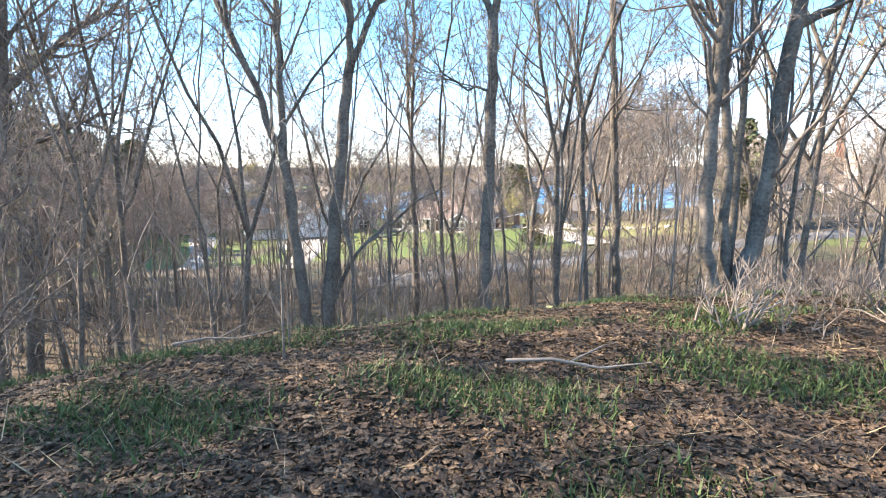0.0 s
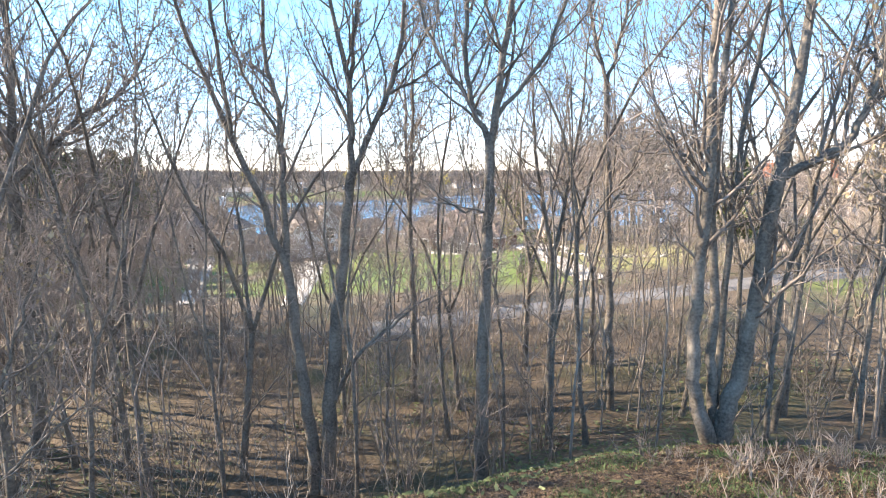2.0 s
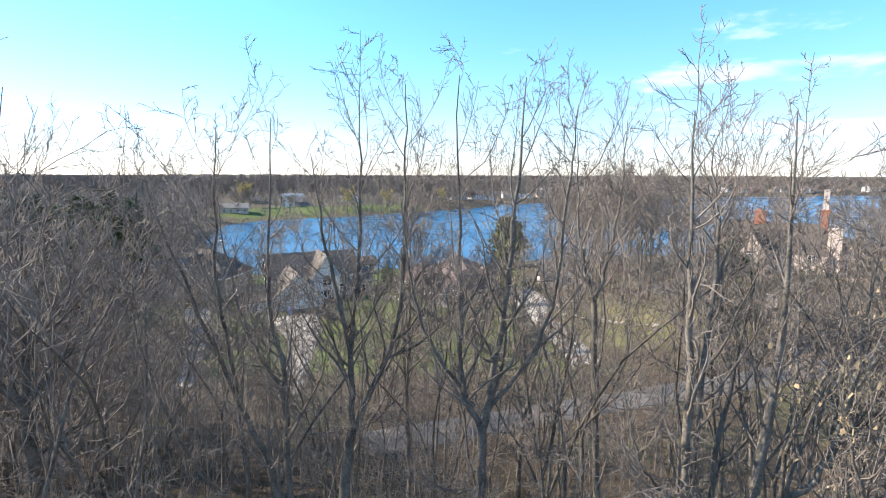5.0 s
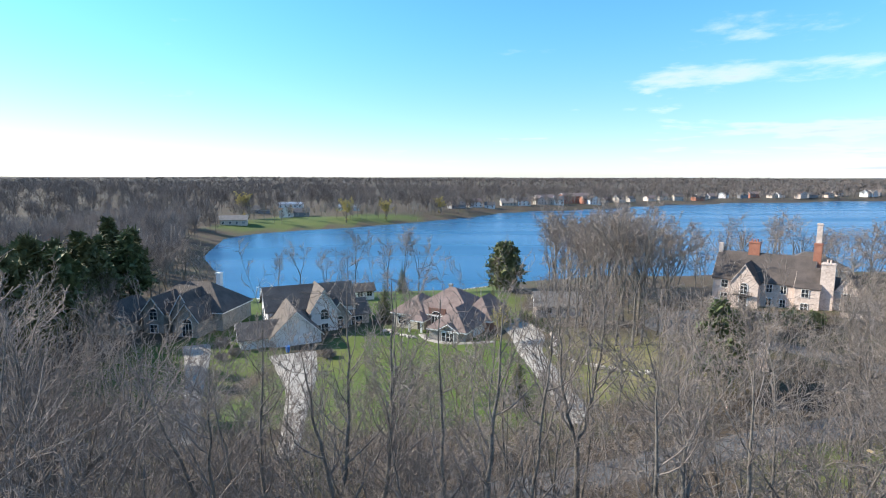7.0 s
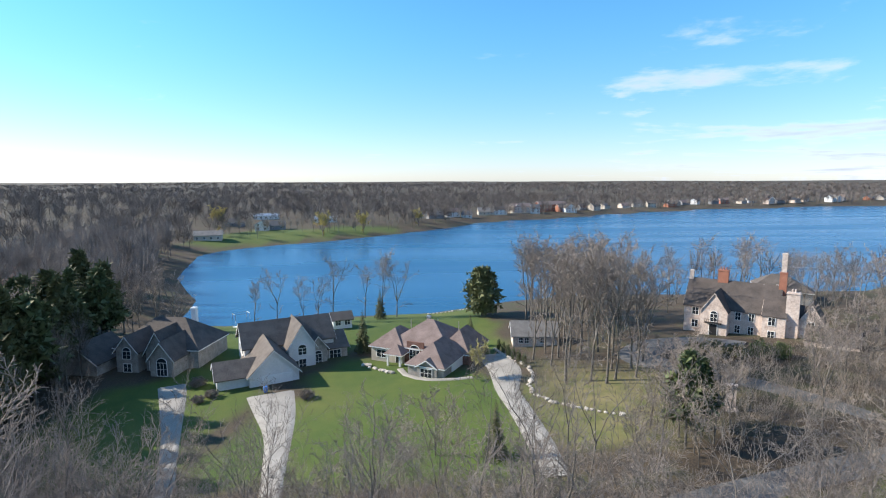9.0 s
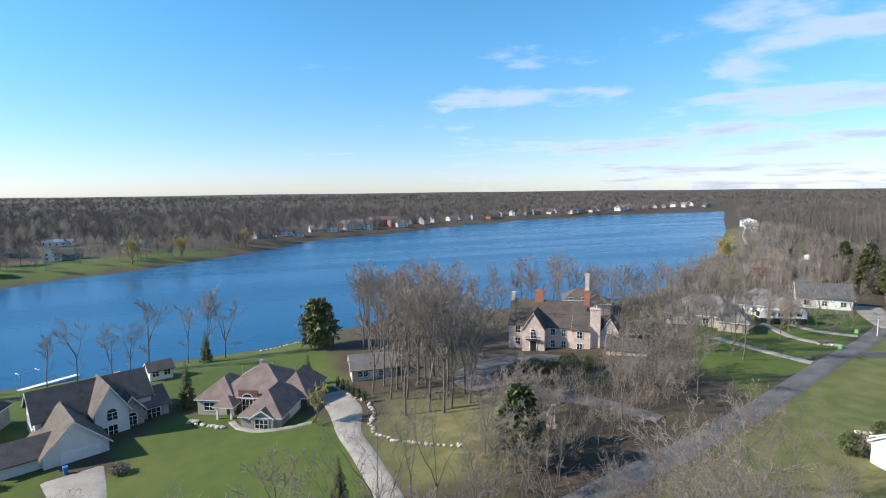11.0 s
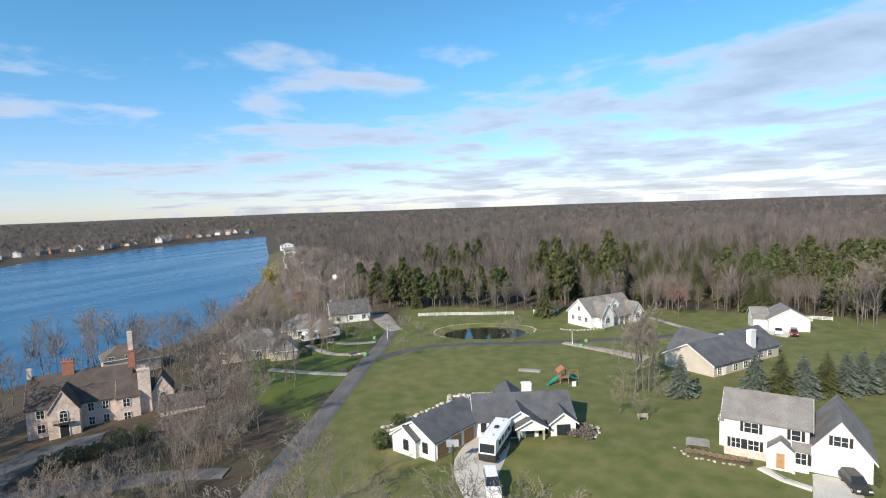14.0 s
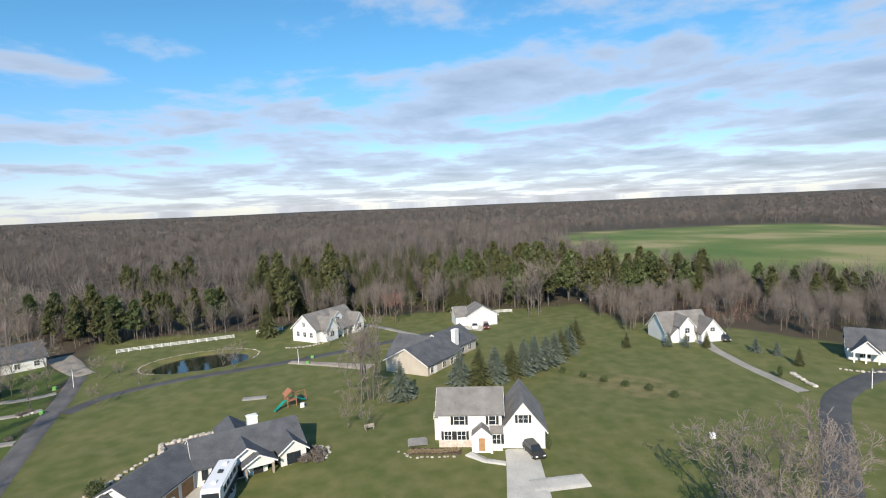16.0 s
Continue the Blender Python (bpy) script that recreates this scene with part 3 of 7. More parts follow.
# ---- houses ----
def gable_geo(x0, x1, y0, y1, h, rise, along, over=0.45, thick=0.2, base=-1.2):
    """Wall and roof of a gabled volume; the ridge runs along 'x' or 'y'."""
    wall, roof = Geo(), Geo()
    if along == "x":
        m, a0, a1, c0, c1 = Matrix.Rotation(radians(90), 4, "Z"), -x1, -x0, y0, y1
        m = Matrix(((0, -1, 0, 0), (1, 0, 0, 0), (0, 0, 1, 0), (0, 0, 0, 1)))
    else:
        m, a0, a1, c0, c1 = None, y0, y1, x0, x1
    mid = (c0 + c1) / 2
    wall.prism([(c0, base), (c1, base), (c1, h), (mid, h + rise), (c0, h)], a0, a1, m)
    slope = rise / (mid - c0)
    e = over
    lo = h - e * slope
    t = thick
    roof.prism([(c0 - e, lo + 0.02), (mid, h + rise + 0.02), (c1 + e, lo + 0.02), (c1 + e, lo + t), (mid, h + rise + t), (c0 - e, lo + t)], a0 - e, a1 + e, m)
    trim = []
    for a in (a0 - e - 0.05, a1 + e - 0.01):
        board = Geo()
        board.prism([(c0 - e, lo - 0.14), (mid, h + rise - 0.14), (c1 + e, lo - 0.14), (c1 + e, lo + 0.1), (mid, h + rise + 0.1), (c0 - e, lo + 0.1)], a, a + 0.06, m)
        trim.append(board)
    return wall, roof, trim


def hip_geo(x0, x1, y0, y1, h, rise, over=0.5, base=-1.2):
    wall, roof, trim = Geo(), Geo(), Geo()
    wall.box(x0, x1, y0, y1, base, h)
    e, w, d = over, x1 - x0, y1 - y0
    r = min(w, d) / 2
    s = rise / r
    lo = h - e * s
    X0, X1, Y0, Y1 = x0 - e, x1 + e, y0 - e, y1 + e
    if w >= d:
        ridge = [(x0 + r, (y0 + y1) / 2, h + rise), (x1 - r + 0.01, (y0 + y1) / 2, h + rise)]
        f = [(0, 1, 5, 4), (1, 2, 5), (2, 3, 4, 5), (3, 0, 4)]
    else:
        ridge = [((x0 + x1) / 2, y0 + r, h + rise), ((x0 + x1) / 2, y1 - r + 0.01, h + rise)]
        f = [(0, 1, 4), (1, 2, 5, 4), (2, 3, 5), (3, 0, 4, 5)]
    v = [(X0, Y0, lo + 0.12), (X1, Y0, lo + 0.12), (X1, Y1, lo + 0.12), (X0, Y1, lo + 0.12)] + [(a, b, c + 0.15) for a, b, c in ridge]
    roof.add(v, f)
    trim.box(X0 + 0.02, X1 - 0.02, Y0 + 0.02, Y1 - 0.02, lo - 0.1, lo + 0.1)
    return wall, roof, [trim]


def volume(house, box, h, rise, shape, wall_mat, roof_mat, m=None, trim_mat=None, over=0.45, base=-1.2, wall_label="", roof_label=""):
    wall, roof, trim = hip_geo(*box, h, rise, over, base) if shape == "hip" else gable_geo(*box, h, rise, shape, over, base=base)
    part("wall", wall, wall_mat, house, wall_label, m)
    r = part("roof", roof, roof_mat, house, roof_label, m)
    for board in trim:
        part("fascia", board, trim_mat or TRIM, r)


WINDOWS = {}


def window(house, x, y, z, w, h, turn=0.0, m=None, nx=2, ny=2, shutters=None, arch=False, frame_mat=None):
    """A window whose face looks along local -y before it is turned; z is its sill."""
    frame_mat = frame_mat or TRIM
    key = (w, h, nx, ny, arch, frame_mat.name)
    if key not in WINDOWS:
        fr, pn = Geo(), Geo()
        t = 0.09
        fr.box(-w / 2 - t, w / 2 + t, -0.07, 0.05, -t, 0)
        fr.box(-w / 2 - t, w / 2 + t, -0.07, 0.05, h, h + t)
        fr.box(-w / 2 - t, -w / 2, -0.07, 0.05, 0, h)
        fr.box(w / 2, w / 2 + t, -0.07, 0.05, 0, h)
        for i in range(1, nx):
            c = -w / 2 + w * i / nx
            fr.box(c - 0.035, c + 0.035, -0.05, 0.03, 0, h)
        for i in range(1, ny):
            c = h * i / ny
            fr.box(-w / 2, w / 2, -0.045, 0.03, c - 0.025, c + 0.025)
        if arch:
            n = 10
            arc = [(-w / 2 * math.cos(math.pi * i / n), h + t + w * 0.42 * math.sin(math.pi * i / n)) for i in range(n + 1)]
            outer = [(-(w / 2 + t) * math.cos(math.pi * i / n), h + t + (w * 0.42 + t) * math.sin(math.pi * i / n)) for i in range(n + 1)]
            for i in range(n):
                fr.prism([arc[i], arc[i + 1], outer[i + 1], outer[i]], -0.07, 0.05)
            pn.prism(arc, -0.02, 0.02)
        pn.box(-w / 2, w / 2, -0.02, 0.02, 0, h)
        WINDOWS[key] = (fr.mesh("window", frame_mat), pn.mesh("pane", GLASS))
    fr, pn = WINDOWS[key]
    place = (m or Matrix()) @ pose(x, y, z, 0, 0, turn)
    win = part("window", fr, None, house, "", place)
    part("pane", pn, None, win)
    if shutters:
        key = ("shutter", h, shutters.name)
        if key not in WINDOWS:
            s = Geo()
            s.box(-0.2, 0.2, -0.05, 0.0, 0, h)
            for i in range(7):
                s.box(-0.15, 0.15, -0.07, -0.05, 0.08 + i * (h - 0.1) / 7, 0.05 + (i + 0.7) * (h - 0.1) / 7 + 0.03)
            WINDOWS[key] = s.mesh("shutter", shutters)
        for s in (-1, 1):
            part("shutter", WINDOWS[key], None, win, "", pose(s * (w / 2 + 0.32), -0.01, 0))
    return win


def garage_door(house, x, y, z, w, h, mat, turn=0.0, m=None, label=""):
    g = Geo()
    rows, cols = 4, max(3, round(w / 0.7))
    for i in range(rows):
        g.box(-w / 2, w / 2, -0.03, 0.04, i * h / rows + 0.015, (i + 1) * h / rows - 0.015)
        for j in range(cols):
            g.box(-w / 2 + (j + 0.15) * w / cols, -w / 2 + (j + 0.85) * w / cols, -0.06, -0.03, (i + 0.2) * h / rows, (i + 0.8) * h / rows)
    place = (m or Matrix()) @ pose(x, y, z, 0, 0, turn)
    d = part("garage_door", g, mat, house, label, place)
    f = Geo()
    f.box(-w / 2 - 0.14, -w / 2, -0.08, 0.05, 0, h + 0.14)
    f.box(w / 2, w / 2 + 0.14, -0.08, 0.05, 0, h + 0.14)
    f.box(-w / 2, w / 2, -0.08, 0.05, h, h + 0.14)
    part("frame", f, TRIM, d)


def front_door(house, x, y, z, mat, turn=0.0, m=None, w=1.0, h=2.1):
    g = Geo()
    g.box(-w / 2, w / 2, -0.03, 0.03, 0, h)
    for a, b in ((0.15, 0.9), (1.05, 1.95)):
        for s in (-1, 1):
            g.box(min(s * 0.08, s * (w / 2 - 0.1)), max(s * 0.08, s * (w / 2 - 0.1)), -0.05, -0.03, a, b)
    d = part("door", g, mat, house, "", (m or Matrix()) @ pose(x, y, z, 0, 0, turn))
    f = Geo()
    f.box(-w / 2 - 0.12, -w / 2, -0.06, 0.05, 0, h + 0.12)
    f.box(w / 2, w / 2 + 0.12, -0.06, 0.05, 0, h + 0.12)
    f.box(-w / 2, w / 2, -0.06, 0.05, h, h + 0.12)
    part("door_frame", f, TRIM, d)


def chimney(house, x, y, z0, z1, w, d, mat, m=None, pots=0, label=""):
    g = Geo()
    g.box(-w / 2, w / 2, -d / 2, d / 2, z0, z1 - 0.3)
    g.box(-w / 2 - 0.1, w / 2 + 0.1, -d / 2 - 0.1, d / 2 + 0.1, z1 - 0.3, z1 - 0.12)
    g.box(-w / 2 + 0.05, w / 2 - 0.05, -d / 2 + 0.05, d / 2 - 0.05, z1 - 0.12, z1)
    c = part("chimney", g, mat, house, label, (m or Matrix()) @ pose(x, y, 0))
    for i in range(pots):
        p = Geo()
        cx = (i - (pots - 1) / 2) * 0.5
        p.tube([(cx, 0, z1 - 0.05), (cx, 0, z1 + 0.5), (cx, 0, z1 + 0.6)], [0.16, 0.13, 0.17], 8, cap=True)
        part("chimney_pot", p, mat, c)


def column(house, x, y, z0, z1, w=0.28, mat=None, m=None):
    g = Geo()
    g.box(x - w / 2, x + w / 2, y - w / 2, y + w / 2, z0 + 0.2, z1 - 0.15)
    g.box(x - w / 2 - 0.08, x + w / 2 + 0.08, y - w / 2 - 0.08, y + w / 2 + 0.08, z0, z0 + 0.2)
    g.box(x - w / 2 - 0.06, x + w / 2 + 0.06, y - w / 2 - 0.06, y + w / 2 + 0.06, z1 - 0.15, z1)
    part("column", g, mat or TRIM, house, "", m)


def house_at(name, x, y, rz, label, z=None):
    return thing(name, pose(x, y, ground_z(x, y) if z is None else z, 0, 0, rz), label, "house")


# white two-storey house with a front-gabled garage
H = house_at("house", 86.2, -5.2, -99.5, "white two-storey house with grey shingle roof and dark shutters", -2.6)
volume(H, (0, 10.2, 0, 8.4), 5.4, 2.7, "x", SIDING, ROOF_GREY)
volume(H, (10.2, 17.0, -0.4, 10.5), 2.9, 4.3, "y", SIDING, ROOF_GREY)
volume(H, (5.6, 8.4, -2.0, 0.0), 2.6, 1.2, "y", SIDING, ROOF_GREY, over=0.25)
volume(H, (8.4, 10.2, -1.3, 0.02), 2.7, 0.7, "x", SIDING, ROOF_GREY, over=0.2)
volume(H, (-0.9, 0.0, 2.6, 4.4), 3.6, 0.5, "x", SIDING, ROOF_GREY, over=0.12)
g = Geo()
g.box(0.02, 5.55, -0.07, 0.0, -1.2, 1.0)
part("stone_skirt", g, LIMESTONE, H, "tan stone veneer")
for x, w in ((3.4, 1.7), (8.7, 1.0)):
    window(H, x, -0.03, 3.5, w, 1.4, nx=2 if w > 1.2 else 1, shutters=BLACK)
for x, w in ((1.5, 1.1), (3.7, 1.3)):
    window(H, x, -0.03, 1.0, w, 1.4, nx=2, shutters=BLACK)
window(H, 9.3, -1.33, 0.9, 1.2, 1.5, shutters=BLACK)
window(H, 13.6, -0.43, 3.9, 1.5, 1.3, shutters=BLACK)
front_door(H, 7.0, -2.03, 0.05, OAK)
for x in (5.5, 8.5):
    column(H, x, -2.1, -0.3, 2.6, 0.2)
for x in (12.0, 15.2):
    garage_door(H, x, -0.43, 0, 2.7, 2.2, TRIM)
for y in (2, 6.2):
    window(H, -0.03, y, 3.4, 1.0, 1.3, -90, nx=1)

# white farmhouse with an angled garage wing
H = house_at("house", 81.2, 31.4, -64.5, "white modern farmhouse with charcoal shingle roof and angled garage wing", -3.9)
W = pose(0, 0, 0, 0, 0, 48) @ pose(-9.9, 0, 0)
volume(H, (0.2, 16.2, 0, 10.5), 2.9, 2.5, "x", SIDING, ROOF_CHAR)
volume(H, (0, 12.0, 0.02, 8.6), 2.9, 2.3, "x", SIDING, ROOF_CHAR, W)
volume(H, (-0.9, 0.0, 3.2, 8.2), 2.6, 1.7, "x", SIDING, ROOF_CHAR, W, over=0.3)
volume(H, (4.4, 10.2, -1.2, 5.0), 2.9, 1.8, "y", SIDING, ROOF_CHAR)
volume(H, (6.6, 11.0, -2.6, 3.0), 2.6, 1.2, "y", SIDING, ROOF_CHAR, base=1.9)
volume(H, (12.2, 16.2, -1.6, 5.0), 2.8, 1.5, "y", SIDING, ROOF_CHAR)
volume(H, (5.0, 9.5, 8.5, 15.0), 2.6, 1.6, "y", SIDING, ROOF_CHAR)
for x in (1.8, 5.0, 8.2):
    garage_door(H, x, -0.02, 0, 2.6, 2.3, OAK, m=W, label="stained wooden garage door")
for y in (2.0, 5.2):
    window(H, -0.93 if y > 3 else -0.03, y, 0.7, 0.9, 1.5, -90, W, nx=1, frame_mat=BLACK)
window(H, 1.4, -0.03, 1.0, 0.7, 1.3, nx=1, frame_mat=BLACK)
window(H, 2.9, -0.03, 1.9, 0.8, 0.4, nx=1, ny=1, frame_mat=BLACK)
window(H, 5.6, -1.23, 0.5, 1.9, 1.7, nx=2, frame_mat=BLACK)
window(H, 14.2, -1.63, 0.6, 2.0, 1.6, nx=2, frame_mat=BLACK)
window(H, 11.3, -0.03, 0.4, 1.3, 2.0, nx=2, frame_mat=BLACK)
front_door(H, 8.8, -1.25, 0.05, BLACK, w=1.5)
for x in (6.8, 10.8):
    column(H, x, -2.5, -0.2, 2.0, 0.32, WOOD)
chimney(H, 9.8, 7.0, 3.5, 6.6, 1.6, 1.1, TRIM, label="white chimney")
g = Geo()
g.box(4.2, 11.6, -3.6, -1.2, -0.6, -0.02, bevel=0.1)
part("porch_floor", g, CONCRETE, H)
g = Geo()
g.box(-3, 13, 11, 19, -0.7, 0.12, bevel=0.1)
part("rear_terrace", g, ASPHALT, H, "grey stone rear terrace")
rw = random.Random(3)
for i in range(26):
    g = Geo()
    x, y = (-3.4 + i * 0.95, 19.4) if i < 17 else (-3.5, 18.6 - (i - 17) * 0.9)
    w, h = rw.uniform(0.42, 0.6), rw.uniform(0.35, 0.7)
    g.box(-w, w, -0.4, 0.4, -0.8, h, pose(x, y, 0, rw.uniform(-6, 6), rw.uniform(-6, 6), rw.uniform(0, 90)), 0.16)
    part("stone", g, STONE, H)

# brown hip-roofed ranch house
H = house_at("house", -8.6, 104.2, -27, "sprawling brick ranch house with a rosy brown hip roof", -9.4)
volume(H, (3.0, 16.5, 1.2, 13.5), 3.3, 3.9, "hip", DARK_BRICK, ROOF_BROWN)
volume(H, (0, 7, 0.4, 9.5), 3.0, 2.7, "hip", TAN_SIDING, ROOF_BROWN)
volume(H, (11.2, 18.2, -5.6, 6), 2.8, 2.9, "hip", GREYSTONE, ROOF_BROWN)
volume(H, (13.5, 19.5, 3, 13), 3.0, 3.2, "hip", DARK_BRICK, ROOF_BROWN)
volume(H, (4.6, 7.6, -1.6, 1.4), 2.6, 1.1, "hip", DARK_BRICK, ROOF_BROWN, over=0.5, base=2.3)
volume(H, (13.2, 17.0, -5.9, -4.4), 2.5, 1.2, "y", GREYSTONE, ROOF_BROWN, over=0.3)
g = Geo()
g.box(7.6, 11.2, 0.9, 1.25, -1, 4.4)
part("entry_wall", g, DARK_BRICK, H)
window(H, 9.3, 0.87, 0.5, 2.0, 2.3, nx=3, ny=2, arch=True)
window(H, 2.3, 0.37, 0.7, 2.0, 1.4, nx=2)
window(H, 15.0, -5.93, 0.6, 2.2, 1.5, nx=3)
front_door(H, 6.1, 0.37, 0.0, BLACK, w=1.2)
for x in (4.8, 7.4):
    column(H, x, -1.5, -0.5, 2.4, 0.35)
chimney(H, 9.0, 8.0, 4, 7.9, 0.7, 0.6, STEEL)
garage_door(H, 18.25, 0.5, 0, 4.8, 2.2, TRIM, 90)
for x, y in ((6, 6), (11, 8), (15.5, 8)):
    g = Geo()
    g.tube([(x, y, 5), (x, y, 7.3)], [0.06, 0.06], 6, cap=True)
    part("vent_pipe", g, STEEL, H)

# pale grey house with steep gables beside the lake
H = house_at("house", -31.5, 95.0, 24, "pale grey two-storey house with steep gables and taupe roof", -10.4)
volume(H, (2, 19, 5, 14), 4.9, 3.6, "x", GREY_SIDING, ROOF_TAUPE)
volume(H, (9.5, 14.5, 1.6, 10), 5.0, 3.9, "y", GREY_SIDING, ROOF_TAUPE)
volume(H, (1.5, 10.0, -4.4, 6), 2.6, 4.1, "y", GREY_SIDING, ROOF_TAUPE)
volume(H, (-3.6, 3, -3.4, 3), 2.5, 2.0, "x", GREY_SIDING, ROOF_TAUPE)
volume(H, (13.5, 17.0, 2.6, 7), 3.9, 2.2, "y", GREYSTONE, ROOF_TAUPE)
volume(H, (16.5, 21.5, 4, 12), 2.9, 2.2, "x", GREYSTONE, ROOF_TAUPE)
garage_door(H, 6.2, -4.43, 0, 4.9, 2.2, TRIM)
window(H, 12.0, 1.57, 3.2, 1.5, 1.2, nx=2, ny=2, arch=True)
window(H, 12.0, 1.57, 0.4, 1.3, 1.9, nx=2)
window(H, 15.2, 2.57, 0.3, 1.4, 2.2, nx=2, ny=3, arch=True)
window(H, 19, 3.97, 0.8, 2.2, 1.6, nx=3)
front_door(H, 10.7, 1.55, 0, BLACK)
for y in (-1.2, 1.2):
    window(H, -3.63, y, 0.9, 0.9, 1.2, -90, nx=1)
for y in (7.5, 11):
    window(H, 1.97, y, 3.0, 1.0, 1.3, -90, nx=1)

# dark-roofed brick house among the conifers
H = house_at("house", -58, 101.5, -9, "grey brick house with dark steep roof and arched windows", -10.0)
volume(H, (0, 17, 3, 14), 4.2, 4.4, "hip", GREYSTONE, ROOF_SLATE)
volume(H, (3.0, 7.2, -0.4, 8), 4.6, 2.6, "y", GREYSTONE, ROOF_SLATE)
volume(H, (10.5, 15.0, -1.8, 8), 3.8, 2.9, "y", GREYSTONE, ROOF_SLATE)
volume(H, (8.0, 12.5, 0.8, 8), 4.0, 3.8, "y", GREYSTONE, ROOF_SLATE)
volume(H, (-7.0, 1.0, -3.0, 6), 2.8, 3.2, "y", GREYSTONE, ROOF_SLATE)
window(H, 5.1, -0.43, 3.0, 1.5, 1.4, nx=2, arch=True)
window(H, 5.1, -0.43, 0.5, 1.5, 1.5, nx=2)
window(H, 12.8, -1.83, 0.5, 1.9, 2.4, nx=3, ny=2, arch=True)
front_door(H, 9.2, 0.77, 0, OAK)
chimney(H, 12.0, 11, 5, 10.2, 1.0, 0.9, TRIM)

# stone manor
H = house_at("manor_house", 57.8, 110.8, -40, "large pink limestone manor with dark slate roof and brick chimneys", -6.0)
volume(H, (0, 17, 0, 9), 5.2, 5.0, "x", LIMESTONE, ROOF_SLATE, trim_mat=LIMESTONE, over=0.25)
volume(H, (3.7, 8.7, -2.6, 5), 4.9, 3.8, "y", LIMESTONE, ROOF_SLATE, trim_mat=LIMESTONE, over=0.15)
volume(H, (14.5, 18.5, -1.0, 7), 5.0, 3.4, "x", LIMESTONE, ROOF_SLATE, trim_mat=LIMESTONE, over=0.15)
volume(H, (20.5, 24.5, 0.5, 6.5), 4.6, 3.2, "y", LIMESTONE, ROOF_SLATE, trim_mat=LIMESTONE, over=0.15)
volume(H, (17, 21, 1.5, 7.5), 4.2, 2.6, "x", LIMESTONE, ROOF_SLATE, trim_mat=LIMESTONE, over=0.15)
volume(H, (22.0, 30.0, -5.5, -1.0), 2.5, 2.2, "x", LIMESTONE, ROOF_SLATE, trim_mat=LIMESTONE, over=0.15)
chimney(H, 6.4, 4.5, 6, 12.6, 2.0, 1.0, BRICK, pots=3, label="tall red brick chimney with clay pots")
chimney(H, 17.2, 4.4, 5, 13.2, 1.3, 1.1, BRICK, label="tall red brick chimney")
chimney(H, 17.2, 4.4, 13.1, 17.0, 0.9, 0.8, LIMESTONE, label="white stone chimney stack")
chimney(H, 19.4, 0.5, -1, 10.0, 2.2, 1.4, LIMESTONE, pots=2)
chimney(H, 0.2, 4.5, 4, 12.0, 0.8, 0.8, LIMESTONE)
window(H, 6.2, -2.64, 2.9, 1.2, 1.5, nx=2, arch=True)
front_door(H, 6.2, -2.66, 0, BLACK, w=1.4, h=2.3)
for x in (2.2,):
    for z in (0.6, 3.3):
        window(H, x, -0.04, z, 1.2, 1.5, nx=2)
for x in (10.2, 12.6):
    for z in (0.6, 3.3):
        window(H, x, -0.04, z, 0.9, 1.5, nx=2)
for z in (0.6, 3.3):
    window(H, 16.2, -1.04, z, 1.1, 1.5, nx=2)
    window(H, 22.5, 0.46, z - 0.2, 1.0, 1.4, nx=2)
g = Geo()
g.box(4.6, 7.8, -3.3, -2.62, 2.55, 2.7)
for i in range(9):
    g.box(4.65 + i * 0.38, 4.7 + i * 0.38, -3.28, -3.23, 2.7, 3.3)
g.box(4.6, 7.8, -3.3, -3.22, 3.3, 3.36)
part("balcony", g, BLACK, H, "black iron balcony")

# low stone coach house near the grove
H = house_at("coach_house", 20.5, 108.5, -6, "low white stone coach house beside clipped hedges")
volume(H, (0, 9, 0, 6), 2.6, 2.2, "x", LIMESTONE, ROOF_GREY)
for x in (1.6, 2.8, 6.0):
    window(H, x, -0.03, 1.0, 0.8, 1.1, nx=2)

# white house above the pond
H = house_at("house", 164.2, 25.6, -37, "white two-storey house with grey roof, gables and walk-out basement", -3.4)
volume(H, (0, 18, 0, 10), 3.3, 4.2, "x", SIDING, ROOF_GREY, base=-3)
volume(H, (2.0, 7.0, -2.2, 6), 3.2, 3.4, "y", SIDING, ROOF_GREY, base=-3)
volume(H, (8.6, 12.6, 1.0, 6), 5.2, 1.9, "y", SIDING, ROOF_GREY, over=0.3)
volume(H, (14.6, 19.0, -2.4, 6), 2.9, 2.8, "y", SIDING, ROOF_GREY, base=-3)
volume(H, (7.4, 14.6, -1.8, 1), 2.4, 1.2, "x", SIDING, ROOF_GREY, base=2.0)
for x in (7.6, 9.8, 12.0, 14.2):
    column(H, x, -1.7, -0.6, 2.1, 0.2)
for x, y in ((4.5, -2.23), (16.8, -2.43)):
    window(H, x, y, 0.8, 1.6, 1.4)
window(H, 10.6, 0.97, 4.2, 1.6, 1.0)
for x in (9.0, 12.6):
    window(H, x, -0.03, 0.7, 1.2, 1.4)
for y in (2.0, 4.8, 7.6):
    window(H, -0.03, y, 0.9, 1.1, 1.4, -90)
    window(H, -0.03, y, -2.2, 1.1, 1.4, -90)
window(H, -0.03, 5, 4.0, 1.0, 1.3, -90)

# white detached garage
H = house_at("garage", 175.2, -21.6, -84, "white detached garage with grey gable roof", -4.2)
volume(H, (0, 10, 0, 9), 3.4, 2.8, "y", SIDING, ROOF_GREY)
volume(H, (-3.5, 0.2, 2, 9), 3.2, 2.4, "x", SIDING, ROOF_GREY)
for x in (3.0, 7.0):
    garage_door(H, x, -0.03, 0, 3.2, 2.5, TRIM)

